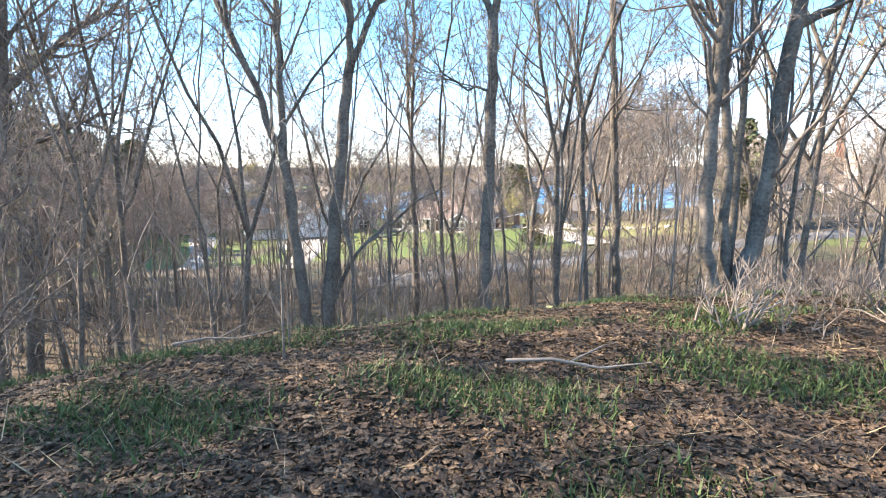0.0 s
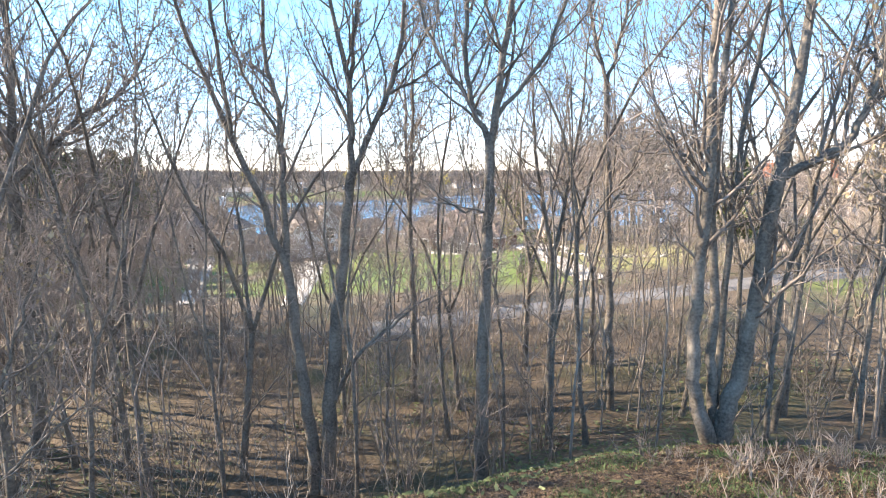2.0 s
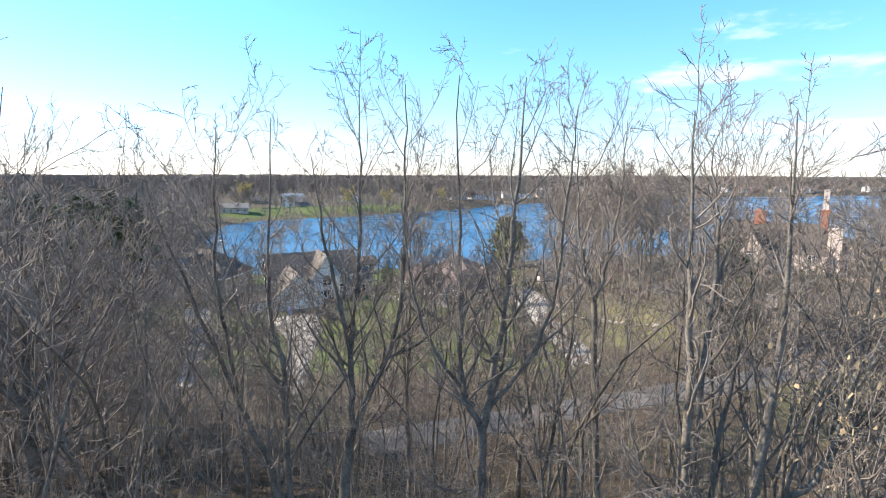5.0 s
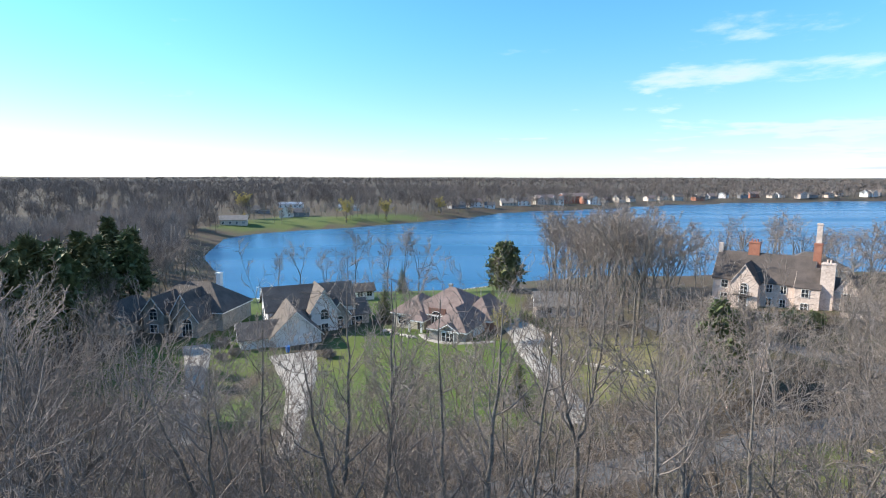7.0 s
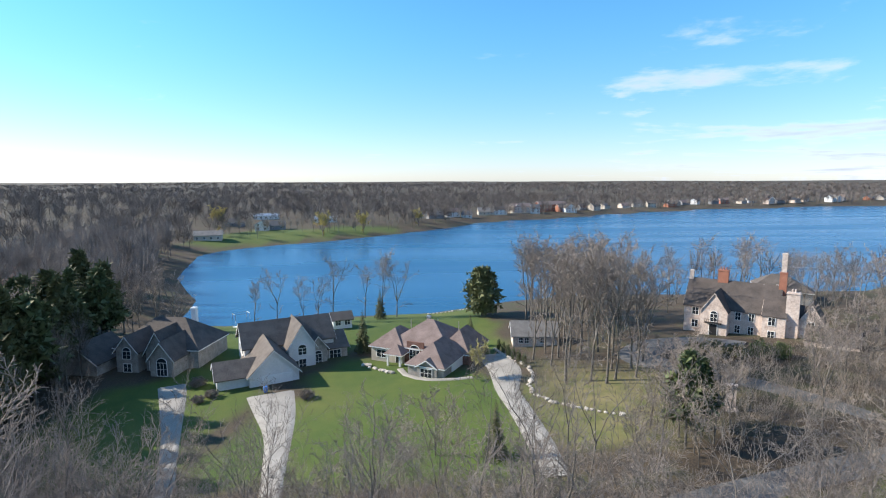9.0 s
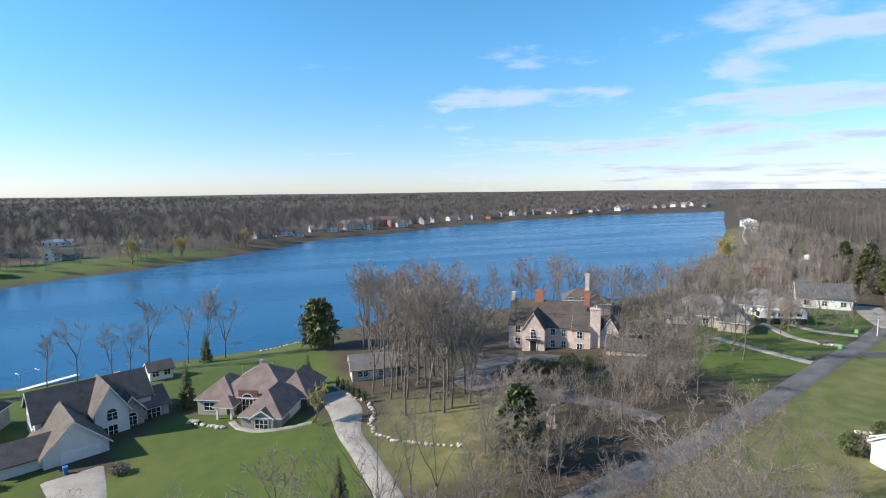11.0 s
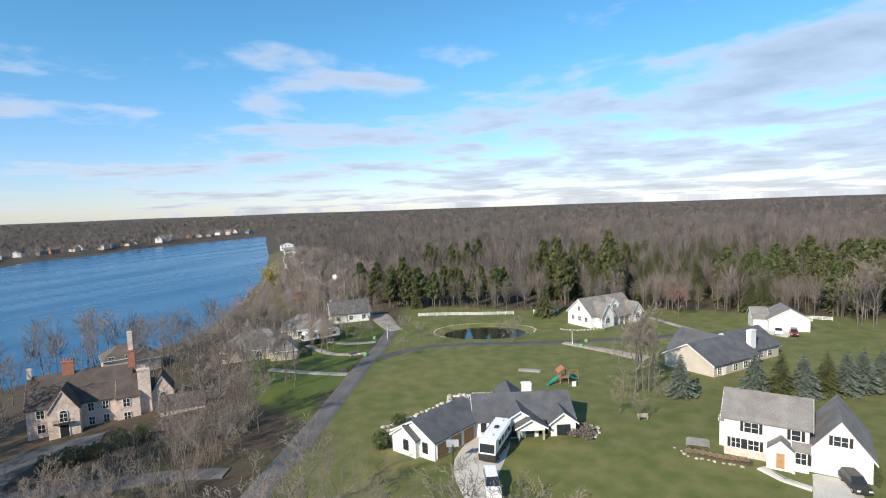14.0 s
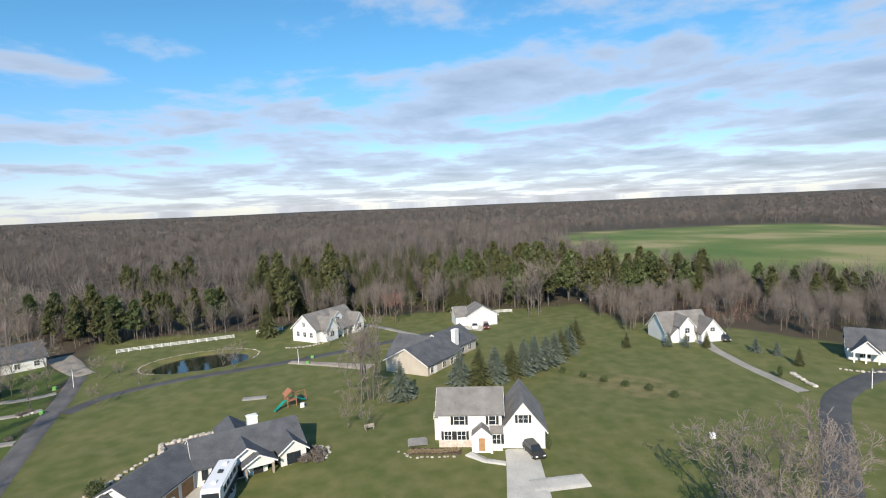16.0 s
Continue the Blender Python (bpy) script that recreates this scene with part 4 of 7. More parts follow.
# grey-roofed low house beside the spruces
H = house_at("house", 125.2, -5.6, -38, "low tan house with dark grey roof and white chimney", -4.2)
volume(H, (0, 15, 0, 12.5), 3.0, 3.3, "x", TAN_SIDING, ROOF_CHAR)
volume(H, (14, 27, 2.5, 13), 3.0, 3.4, "x", TAN_SIDING, ROOF_CHAR)
volume(H, (9, 17, 8, 18), 2.9, 3.0, "y", TAN_SIDING, ROOF_CHAR)
volume(H, (2.5, 6.5, 7.5, 14.0), 2.9, 1.8, "y", SIDING, ROOF_CHAR)
chimney(H, 17.5, 3.2, 1.5, 7.6, 1.9, 1.1, TRIM, label="white chimney")
window(H, 1.6, -0.03, 0.9, 1.0, 1.4)
front_door(H, 3.2, -0.03, 0, TRIM)
for x in (7, 10.5, 13):
    window(H, x, -0.03, 0.8, 1.4, 1.4)
for x in (20, 23.5):
    window(H, x, 2.47, 0.8, 1.5, 1.4)

# grey-roofed house on the court
H = house_at("house", 141.6, -71.8, -88, "white house with many grey gables beside young spruces", -4.4)
volume(H, (0, 13, 0, 10), 3.2, 4.4, "x", SIDING, ROOF_GREY)
volume(H, (3.2, 7.2, -1.6, 6), 5.0, 2.3, "y", SIDING, ROOF_GREY)
volume(H, (8.8, 15.0, -2.6, 7), 2.9, 3.6, "y", SIDING, ROOF_GREY)
volume(H, (1.0, 4.2, -0.9, 3), 2.6, 1.6, "y", SIDING, ROOF_GREY)
garage_door(H, 11.9, -2.63, 0, 4.6, 2.2, TRIM)
window(H, 5.2, -1.63, 3.0, 1.3, 1.3)
window(H, 5.2, -1.63, 0.6, 1.3, 1.5)
window(H, 11.9, -2.63, 3.2, 1.3, 1.1)
front_door(H, 7.9, -0.03, 0, BLACK)
for x in (7.3, 8.6):
    column(H, x, -1.4, -0.3, 2.6, 0.2)

# grey house at the end of the court
H = house_at("house", 118.6, -104.5, -128, "grey house with porch columns and charcoal roof", -4.2)
volume(H, (0, 14, 0, 9), 3.2, 3.4, "x", GREY_SIDING, ROOF_CHAR)
volume(H, (1.0, 6, -2.6, 5), 2.9, 2.4, "y", GREY_SIDING, ROOF_CHAR, base=2.3)
for x in (1.2, 3.4, 5.8):
    column(H, x, -2.4, -0.4, 2.4, 0.3)
window(H, 3.4, -0.03, 0.8, 2.0, 1.5, nx=3)
window(H, 9, -0.03, 0.8, 1.6, 1.5)

# homes along the near lake shore
def shore_home(x, y, rz, w, d, h, rise, shape, wall, roof, label):
    H = house_at("house", x, y, rz, label)
    volume(H, (-w / 2, w / 2, 0, d), h, rise, shape, wall, roof)
    if shape == "hip":
        volume(H, (w / 2 - 5, w / 2 + 1.5, -3, d / 2), h - 0.3, rise * 0.7, "hip", wall, roof)
    n = max(2, int(w / 3.5))
    for i in range(n):
        window(H, -w / 2 + (i + 0.5) * w / n - (1.5 if shape == "hip" else 0), -0.03, 0.9, 1.2, 1.3)
        if h > 4:
            window(H, -w / 2 + (i + 0.5) * w / n, -0.03, 3.5, 1.2, 1.2)
    return H


shore_home(107, 101.5, -50, 17, 11, 3.0, 3.8, "hip", TAN_SIDING, ROOF_GREY, "low tan house with hipped grey roof near the lake")
shore_home(130, 104, -50, 13, 10, 3.0, 3.4, "hip", SIDING, ROOF_GREY, "low pale house with hipped grey roof")
shore_home(153, 103, -47, 13, 9, 3.2, 3.4, "x", SIDING, ROOF_CHAR, "white house with charcoal roof near the gravel turn")
shore_home(190, 150, -40, 16, 9, 3.0, 2.2, "x", BRICK, ROOF_BROWN, "low brick house with brown roof by the lake")
shore_home(205, 148, -45, 12, 8, 3.0, 2.2, "x", BRICK, ROOF_BROWN, "low brick house with brown roof by the lake")
shore_home(180, 128, -40, 4, 3, 2.2, 1.2, "y", SIDING, ROOF_GREY, "small white garden shed")
shore_home(240, 186, -45, 12, 9, 3.0, 2.6, "x", TAN_SIDING, ROOF_TAUPE, "low tan lake house among trees")
shore_home(266, 208, -45, 11, 9, 3.0, 2.6, "x", GREY_SIDING, ROOF_CHAR, "low grey lake house among trees")
shore_home(310, 255, -45, 12, 9, 3.2, 2.6, "x", GREY_SIDING, ROOF_CHAR, "grey lake house with dark roof")
shore_home(350, 290, -45, 12, 9, 3.2, 2.6, "y", SIDING, ROOF_GREY, "white lake house among bare trees")
shore_home(390, 322, -45, 14, 9, 4.8, 2.6, "x", SIDING, ROOF_GREY, "white lake house among bare trees")
shore_home(470, 395, -45, 14, 9, 4.8, 2.6, "y", SIDING, ROOF_CHAR, "white lake house among bare trees")
shore_home(275, 52, -60, 16, 10, 5.2, 3.0, "x", SIDING, ROOF_GREY, "white house showing between tall pines")
shore_home(-17, 128, 20, 4.5, 4, 2.3, 1.3, "x", SIDING, ROOF_TAUPE, "small white boathouse at the water")
shore_home(92, 130, -30, 11, 8, 4.2, 2.6, "hip", TAN_SIDING, ROOF_TAUPE, "tan house behind the manor chimneys")

# homes on the far shore
shore_home(-118, 318, 14, 15, 8, 3.2, 2.2, "x", TAN_SIDING, ROOF_GREY, "low pale house on the far shore")
shore_home(-102, 372, 10, 9, 8, 4.2, 2.8, "y", SIDING, ROOF_CHAR, "white house with dark gable on the far shore")
shore_home(-93, 378, 10, 10, 8, 3.0, 2.8, "x", DARK_SIDING, ROOF_CHAR, "slate grey house wing on the far shore")
shore_home(-70, 437, 5, 18, 9, 3.0, 1.6, "x", SIDING, STEEL, "long white barn with metal roof")
shore_home(-125, 470, 5, 20, 9, 3.2, 1.6, "x", SIDING, STEEL, "long white barn with metal roof")
shore_home(-132, 405, 15, 14, 9, 3.0, 2.6, "hip", DARK_SIDING, ROOF_CHAR, "dark low house in far trees")
rs = random.Random(5)
FAR_LINE = [(8, 440), (60, 502), (159, 556), (240, 608), (348, 668), (470, 706), (564, 716), (700, 736), (790, 740)]
FAR_HOMES = []
for (ax, ay), (bx, by) in zip(FAR_LINE, FAR_LINE[1:]):
    n = max(2, int(math.hypot(bx - ax, by - ay) / 21))
    for i in range(n):
        t = (i + rs.uniform(0.1, 0.9)) / n
        x, y = ax + t * (bx - ax) + rs.uniform(-4, 4), ay + t * (by - ay) + rs.uniform(2, 26)
        FAR_HOMES.append((x, y))
        tall = rs.random() < 0.6
        shore_home(x, y, rs.uniform(-5, 40), rs.uniform(9, 15), rs.uniform(8, 10), 5.0 if tall else 3.1, rs.uniform(2.4, 3.6), rs.choice("xxy"),
                   rs.choice([SIDING, GREY_SIDING, TAN_SIDING, LIMESTONE, DARK_SIDING, DARK_SIDING, BRICK]), rs.choice([ROOF_GREY, ROOF_CHAR, ROOF_TAUPE, ROOF_BROWN]),
                   ("two-storey" if tall else "low") + " house among bare trees on the far shore")
shore_home(150, 575, 20, 34, 12, 7.5, 3.0, "x", BRICK, ROOF_BROWN, "large brick apartment house on the far shore")
shore_home(112, 548, 20, 22, 12, 6.5, 3.0, "x", LIMESTONE, ROOF_BROWN, "large tan apartment house on the far shore")
# ---- trees ----
def unit(v):
    return v / (np.linalg.norm(v) + 1e-9)


def bend(rng, p, d, length, r, segs, wander, lift, tip):
    """A branch line: points and radii."""
    pts, rad = [p], [r]
    for i in range(segs):
        d = unit(d + rng.normal(0, wander, 3) + np.array([0, 0, lift]))
        p = p + d * length / segs
        pts.append(p)
        rad.append(r + (tip - r) * (i + 1) / segs)
    return np.array(pts), np.array(rad)


def side_way(rng, d, angle):
    a = unit(np.cross(d, rng.normal(0, 1, 3)))
    return unit(d * math.cos(angle) + a * math.sin(angle))


def grow(rng, height, r0, fork, stems=1, counts=(7, 5, 3), spread=0.5, thin=0.008, leaders=3, low=0.35, droop=0.0, light=False, slant=None):
    """Lines of a bare broadleaf tree: (points, radii, level)."""
    lines, tips = [], []

    def shoot(p, d, length, r, level):
        segs = ((6, 4, 2, 1) if light else (7, 5, 3, 2))[min(level, 3)]
        pts, rad = bend(rng, p, d, length, r, segs, (0.11, 0.2, 0.26, 0.3)[min(level, 3)], (0.05, 0.09, 0.07 - droop, 0.05 - droop)[min(level, 3)], max(r * (0.1 if level == 0 else 0.25), thin))
        lines.append((pts, rad, level))
        if level >= len(counts):
            return
        n = counts[level]
        for k in range(n):
            t = low + (1 - low) * (k + rng.uniform(0.2, 0.9)) / n if level == 0 else 0.2 + 0.8 * (k + rng.uniform(0, 0.9)) / n
            i = min(int(t * segs), segs - 1)
            q = pts[i] + (pts[i + 1] - pts[i]) * (t * segs - i)
            w = unit(pts[i + 1] - pts[i])
            rr = (rad[i] + (rad[i + 1] - rad[i]) * (t * segs - i))
            shoot(q, side_way(rng, w, rng.uniform(0.6, 1.2) * (spread + 0.25)), length * rng.uniform(0.28, 0.5) * (1.15 - 0.45 * t), max(rr * rng.uniform(0.4, 0.6), thin), level + 1)

    for s in range(stems):
        lean = np.array([rng.normal(0, 0.03), rng.normal(0, 0.03), 1.0]) if stems == 1 else np.array([math.cos(6.28 * s / stems + 1) * 0.2, math.sin(6.28 * s / stems + 1) * 0.2, 1.0])
        if slant:
            lean = np.array([slant[0], slant[1], 1.0])
        base = np.array([lean[0] * 0.8, lean[1] * 0.8, -0.4])
        pts, rad = bend(rng, base, unit(lean), height * fork + 0.4, r0, 7, 0.03, 0.0 if slant else 0.02, r0 * 0.68)
        pts[0] = base
        rad[0] *= 1.35
        lines.append((pts, rad, -1))
        for k in range(leaders):
            w = unit(np.array([math.cos(6.28 * k / leaders + s + 0.5), math.sin(6.28 * k / leaders + s + 0.5), 0]) * spread * rng.uniform(0.35, 0.8) + unit(pts[-1] - pts[-2]))
            shoot(pts[-1], w, height * (1 - fork) * rng.uniform(0.85, 1.05), r0 * 0.6, 0)
        for k in range(2):
            t = rng.uniform(0.45, 0.9)
            q = pts[int(t * 7)]
            shoot(q, side_way(rng, np.array([0, 0, 1.0]), rng.uniform(0.6, 1.0)), height * rng.uniform(0.15, 0.3), r0 * 0.3, 1)
    return lines


def tubes(lines, sides):
    """Arrays for all lines as tubes; sides by level."""
    V, Q, k = [], [], 0
    for pts, rad, level in lines:
        n = sides[min(level + 1, len(sides) - 1)]
        d = np.gradient(pts, axis=0)
        d /= np.linalg.norm(d, axis=1)[:, None] + 1e-9
        ref = np.array([0.37, 0.83, 0.11])
        a = np.cross(d, ref)
        a /= np.linalg.norm(a, axis=1)[:, None] + 1e-9
        b = np.cross(d, a)
        w = np.arange(n) * 2 * np.pi / n
        ring = pts[:, None] + rad[:, None, None] * (np.cos(w)[None, :, None] * a[:, None] + np.sin(w)[None, :, None] * b[:, None])
        V.append(ring.reshape(-1, 3))
        i = np.arange(len(pts) - 1)[:, None] * n + k
        s = np.arange(n)[None]
        t = (np.arange(n)[None] + 1) % n
        Q.append(np.stack([i + s, i + t, i + n + t, i + n + s], -1).reshape(-1, 4))
        k += len(pts) * n
    return np.concatenate(V), np.concatenate(Q)


def tree_meshes(seed, height, r0, fork, sides=(7, 5, 4, 3, 3), twig=None, **kw):
    rng = np.random.default_rng(seed)
    lines = grow(rng, height, r0, fork, **kw)
    big = [l for l in lines if l[2] <= 0]
    small = [l for l in lines if l[2] > 0]
    v, q = tubes(big, sides)
    v2, q2 = tubes(small, sides)
    return fast_mesh("trunk", v, q, BARK, True), fast_mesh("crown", v2, q2, twig or TWIG, True)


def plant(meshes, x, y, scale, turn, label, name="bare_tree", group="", sink=0.0, tilt=0.0, wide=1.0):
    ob = thing(name, pose(x, y, ground_z(x, y) - sink, tilt, 0, turn) @ Matrix.Diagonal((scale * wide, scale * wide, scale, 1)), label, "tree", group)
    part("trunk", meshes[0], None, ob)
    part("crown", meshes[1], None, ob)
    return ob


def along(points, radii, steps):
    """A smooth line through a few waypoints, with its radii."""
    p = np.array(points, float)
    t = np.linspace(0, len(p) - 1, steps)
    i = np.clip(t.astype(int), 0, len(p) - 2)
    f = (t - i)[:, None]
    tan = np.gradient(p, axis=0)
    h = (2 * f**3 - 3 * f**2 + 1) * p[i] + (f**3 - 2 * f**2 + f) * tan[i] + (3 * f**2 - 2 * f**3) * p[i + 1] + (f**3 - f**2) * tan[i + 1]
    return h, np.interp(t, np.linspace(0, len(p) - 1, len(radii)), radii)


def limbed_tree(seed, limbs, thin=0.009, first=13, reach=1.5, bare=0.1):
    """A tree whose main limbs follow waypoints; side branches rise from the upper part of each."""
    rg = np.random.default_rng(seed)
    big, small = [], []

    def sprout(pts, rad, n, low, length, level):
        for k in range(n):
            t = low + (1 - low) * (k + rg.uniform(0, 0.9)) / n
            i = min(int(t * (len(pts) - 1)), len(pts) - 2)
            g = t * (len(pts) - 1) - i
            q, w, r = pts[i] + (pts[i + 1] - pts[i]) * g, unit(pts[i + 1] - pts[i]), rad[i] + (rad[i + 1] - rad[i]) * g
            size = length * rg.uniform(0.45, 1.0) * (1.15 - 0.6 * t)
            l2, r2 = bend(rg, q, side_way(rg, w, rg.uniform(0.45, 1.15)), size, max(min(r * 0.55, 0.012 + size * 0.013), thin), (6, 4, 3)[level], (0.15, 0.24, 0.28)[level], (0.19, 0.10, 0.07)[level], thin * 0.7)
            small.append((l2, r2, level + 1))
            if level < 2:
                sprout(l2, r2, (7, 5)[level], 0.18, size * (0.5, 0.55)[level], level + 1)

    for points, radii, branches in limbs:
        pts, rad = along(points, radii, 4 + 5 * (len(points) - 1))
        wob = rg.normal(0, 0.035, pts.shape)
        wob[0] = wob[-1] = 0
        pts = pts + wob
        big.append((pts, rad, 0))
        if branches:
            sprout(pts, rad, max(3, int(first * branches)), 0.42 if points[0][2] < 1 else bare, 3.3 * reach, 0)
    v, q = tubes(big, (9, 9))
    v2, q2 = tubes(small, (5, 5, 4, 3, 3))
    return fast_mesh("trunk", v, q, BARK, True), fast_mesh("crown", v2, q2, DARK_TWIG, True)


rt = random.Random(11)
NEAR = [
    tree_meshes(1, 18, 0.16, 0.36, twig=DARK_TWIG, counts=(9, 7, 4), spread=0.44, thin=0.008),
    tree_meshes(2, 17, 0.13, 0.30, twig=DARK_TWIG, counts=(9, 7, 4), spread=0.5, thin=0.008),
    tree_meshes(3, 17, 0.10, 0.42, twig=DARK_TWIG, counts=(9, 6, 4), spread=0.45, leaders=2, thin=0.008),
    tree_meshes(4, 13, 0.07, 0.30, twig=DARK_TWIG, counts=(8, 6, 3), spread=0.5, leaders=2, thin=0.008),
    tree_meshes(5, 18, 0.17, 0.28, twig=DARK_TWIG, counts=(9, 7, 4), spread=0.5, leaders=2, thin=0.008),
]
# the forked trees on the brow; waypoints from each tree's foot, x to the east, y to the lake, z up
MAPLE = limbed_tree(6, [
    ([(0, 0, -0.5), (0.02, 0, 2.5), (0.12, 0, 7.0), (0.18, 0, 10.6)], (0.27, 0.19, 0.17, 0.14), 0),
    ([(0.18, 0, 10.5), (-0.42, 0.1, 12.2), (-0.52, 0, 15.1), (-0.6, -0.4, 21.2)], (0.10, 0.08, 0.06, 0.012), 1.3),
    ([(0.18, 0, 10.5), (0.62, -0.5, 13.6), (0.95, -0.6, 17.0), (1.3, -0.1, 21.2)], (0.12, 0.09, 0.065, 0.012), 1.3),
    ([(-0.05, 0.05, 11.4), (-1.3, 0.2, 13.2), (-2.0, 0.3, 15.3), (-2.3, 0.2, 18.0)], (0.07, 0.05, 0.035, 0.01), 1.0),
    ([(0.3, -0.1, 11.2), (2.1, 0.2, 13.8), (2.65, 0.2, 18.0), (2.9, 0.3, 20.5)], (0.07, 0.055, 0.04, 0.01), 1.1),
    ([(0.15, 0, 8.6), (-0.9, -0.3, 8.8), (-1.8, -0.7, 9.6)], (0.045, 0.03, 0.01), 0.6),
])
TWIN_EAST = limbed_tree(7, [
    ([(0, 0, -0.5), (0.25, 0, 3.3), (0.75, 0.1, 8.0), (1.1, 0.3, 11.0)], (0.30, 0.24, 0.19, 0.16), 0),
    ([(1.1, 0.3, 10.9), (1.05, 0.5, 13.8), (0.45, 0.5, 16.8), (0.1, -0.3, 20.4)], (0.12, 0.095, 0.06, 0.012), 1.2),
    ([(1.05, 0.5, 13.2), (1.5, 0.2, 17.5), (1.65, -0.4, 22.4)], (0.08, 0.055, 0.012), 1.3),
    ([(1.1, 0.3, 10.9), (2.6, 0.5, 14.6), (3.0, 0.5, 18.5), (3.0, 0.5, 22.6)], (0.11, 0.08, 0.05, 0.012), 1.3),
    ([(2.2, 0.45, 13.4), (3.6, 0.4, 14.2), (4.5, 0.4, 15.2)], (0.05, 0.035, 0.01), 0.7),
    ([(0.2, 0, 3.0), (1.2, -0.2, 5.0), (2.6, 0.1, 6.2), (4.4, 0.2, 7.4)], (0.08, 0.06, 0.045, 0.012), 0.5),
])
TWIN_WEST = limbed_tree(8, [
    ([(0, 0, -0.5), (-0.25, 0, 3.3), (-0.75, 0, 8.1)], (0.26, 0.2, 0.16), 0),
    ([(-0.75, 0, 8.0), (-1.8, 0, 10.9), (-3.45, 0, 15.1), (-4.7, -0.4, 19.4)], (0.13, 0.11, 0.07, 0.015), 1.5),
    ([(-0.75, 0, 8.0), (-0.9, 0.5, 12.8), (-1.5, 1.0, 15.5), (-1.0, 0.5, 21.6)], (0.12, 0.1, 0.07, 0.012), 1.5),
    ([(-2.3, 0, 12.2), (-2.2, -1.5, 16.5), (-1.4, -3.0, 21.0)], (0.07, 0.05, 0.01), 1.1),
    ([(-0.9, 0.4, 12.2), (-2.3, 0.6, 15.0), (-3.0, 0.6, 19.4)], (0.06, 0.045, 0.01), 1.0),
])
COPPICE = limbed_tree(9, [
    ([(0.05, 0, -0.4), (-0.65, 0, 1.6), (-0.68, 0.1, 4.4), (-0.6, 0, 7.2), (-0.95, -0.3, 12.4), (-1.2, -0.4, 17.4)], (0.26, 0.17, 0.15, 0.13, 0.08, 0.012), 1.7),
    ([(0, 0, -0.4), (0.3, 0, 1.2), (0.6, 0, 2.6), (0.95, -0.2, 7.0), (1.45, -0.2, 11.6), (1.2, -0.4, 17.4)], (0.3, 0.22, 0.2, 0.17, 0.09, 0.012), 1.5),
    ([(0.95, -0.2, 7.0), (2.6, -0.2, 8.0), (3.3, -0.2, 10.3), (3.9, 0, 14.5)], (0.12, 0.09, 0.07, 0.012), 1.3),
    ([(0, 0.2, -0.3), (-0.15, 0.2, 2.9), (-0.2, 0.6, 7.4), (0.2, 0.9, 13.5), (0.0, 1.0, 16.6)], (0.16, 0.12, 0.1, 0.06, 0.012), 1.5),
    ([(0.1, 0.3, -0.3), (0.2, 0.5, 3.4), (0.7, 0.9, 9.0), (1.6, 1.2, 14.0)], (0.12, 0.09, 0.07, 0.012), 1.2),
    ([(-0.6, 0, 7.0), (-1.7, 0.2, 8.2), (-2.3, 0.3, 10.4)], (0.06, 0.04, 0.01), 0.7),
])
PALE_STEM = limbed_tree(10, [
    ([(0, 0, -0.4), (0.05, 0, 3.5), (0.0, 0.1, 7.3)], (0.14, 0.12, 0.1), 0),
    ([(0, 0.1, 7.2), (-0.7, 0.2, 11.5), (-0.9, 0.1, 16.5)], (0.08, 0.055, 0.01), 1.4),
    ([(0, 0.1, 7.2), (0.8, 0.0, 11.5), (1.2, -0.2, 17.0)], (0.08, 0.055, 0.01), 1.4),
])
FORKED = limbed_tree(12, [
    ([(0, 0, -0.4), (-0.3, 0, 6.0), (-0.7, 0, 13.6)], (0.19, 0.15, 0.12), 0.4),
    ([(-0.7, 0, 13.5), (-1.4, 0.2, 16.5), (-1.6, 0.2, 20.5)], (0.08, 0.06, 0.01), 1.3),
    ([(-0.7, 0, 13.5), (0.1, 0.2, 16.5), (0.4, 0.2, 21.0)], (0.08, 0.06, 0.01), 1.3),
    ([(-0.4, 0, 8.5), (0.6, 0.2, 10.5), (1.3, 0.2, 14.0)], (0.06, 0.04, 0.01), 0.9),
])
SPREADER = limbed_tree(13, [
    ([(0, 0, -0.4), (0.1, 0, 5.0), (0.0, 0, 9.5)], (0.28, 0.24, 0.2), 0),
    ([(0, 0, 9.4), (-1.6, 0.3, 11.5), (-3.5, 0.4, 15.5)], (0.14, 0.1, 0.015), 1.8),
    ([(0, 0, 9.4), (1.8, 0.2, 11.3), (3.8, 0, 13.2), (5.0, 0, 16.0)], (0.14, 0.1, 0.06, 0.015), 1.8),
    ([(0, 0, 9.4), (0.4, 0.5, 13.5), (0.2, 0.8, 17.5)], (0.14, 0.1, 0.015), 1.8),
    ([(0, 0, 7.4), (2.0, -0.6, 8.6), (4.2, -0.8, 9.2)], (0.09, 0.06, 0.012), 1.3),
], reach=1.6)
L6 = (6, 4, 3, 3, 3)
MID = [
    tree_meshes(21, 18, 0.22, 0.35, L6, counts=(8, 6, 3), thin=0.034, spread=0.45, light=True),
    tree_meshes(22, 17, 0.20, 0.28, L6, counts=(8, 6, 3), thin=0.034, spread=0.5, light=True),
    tree_meshes(23, 19, 0.20, 0.42, L6, counts=(8, 6, 3), thin=0.034, spread=0.42, light=True),
    tree_meshes(24, 15, 0.22, 0.22, L6, counts=(7, 6, 3), thin=0.034, spread=0.65, leaders=4, light=True),
]
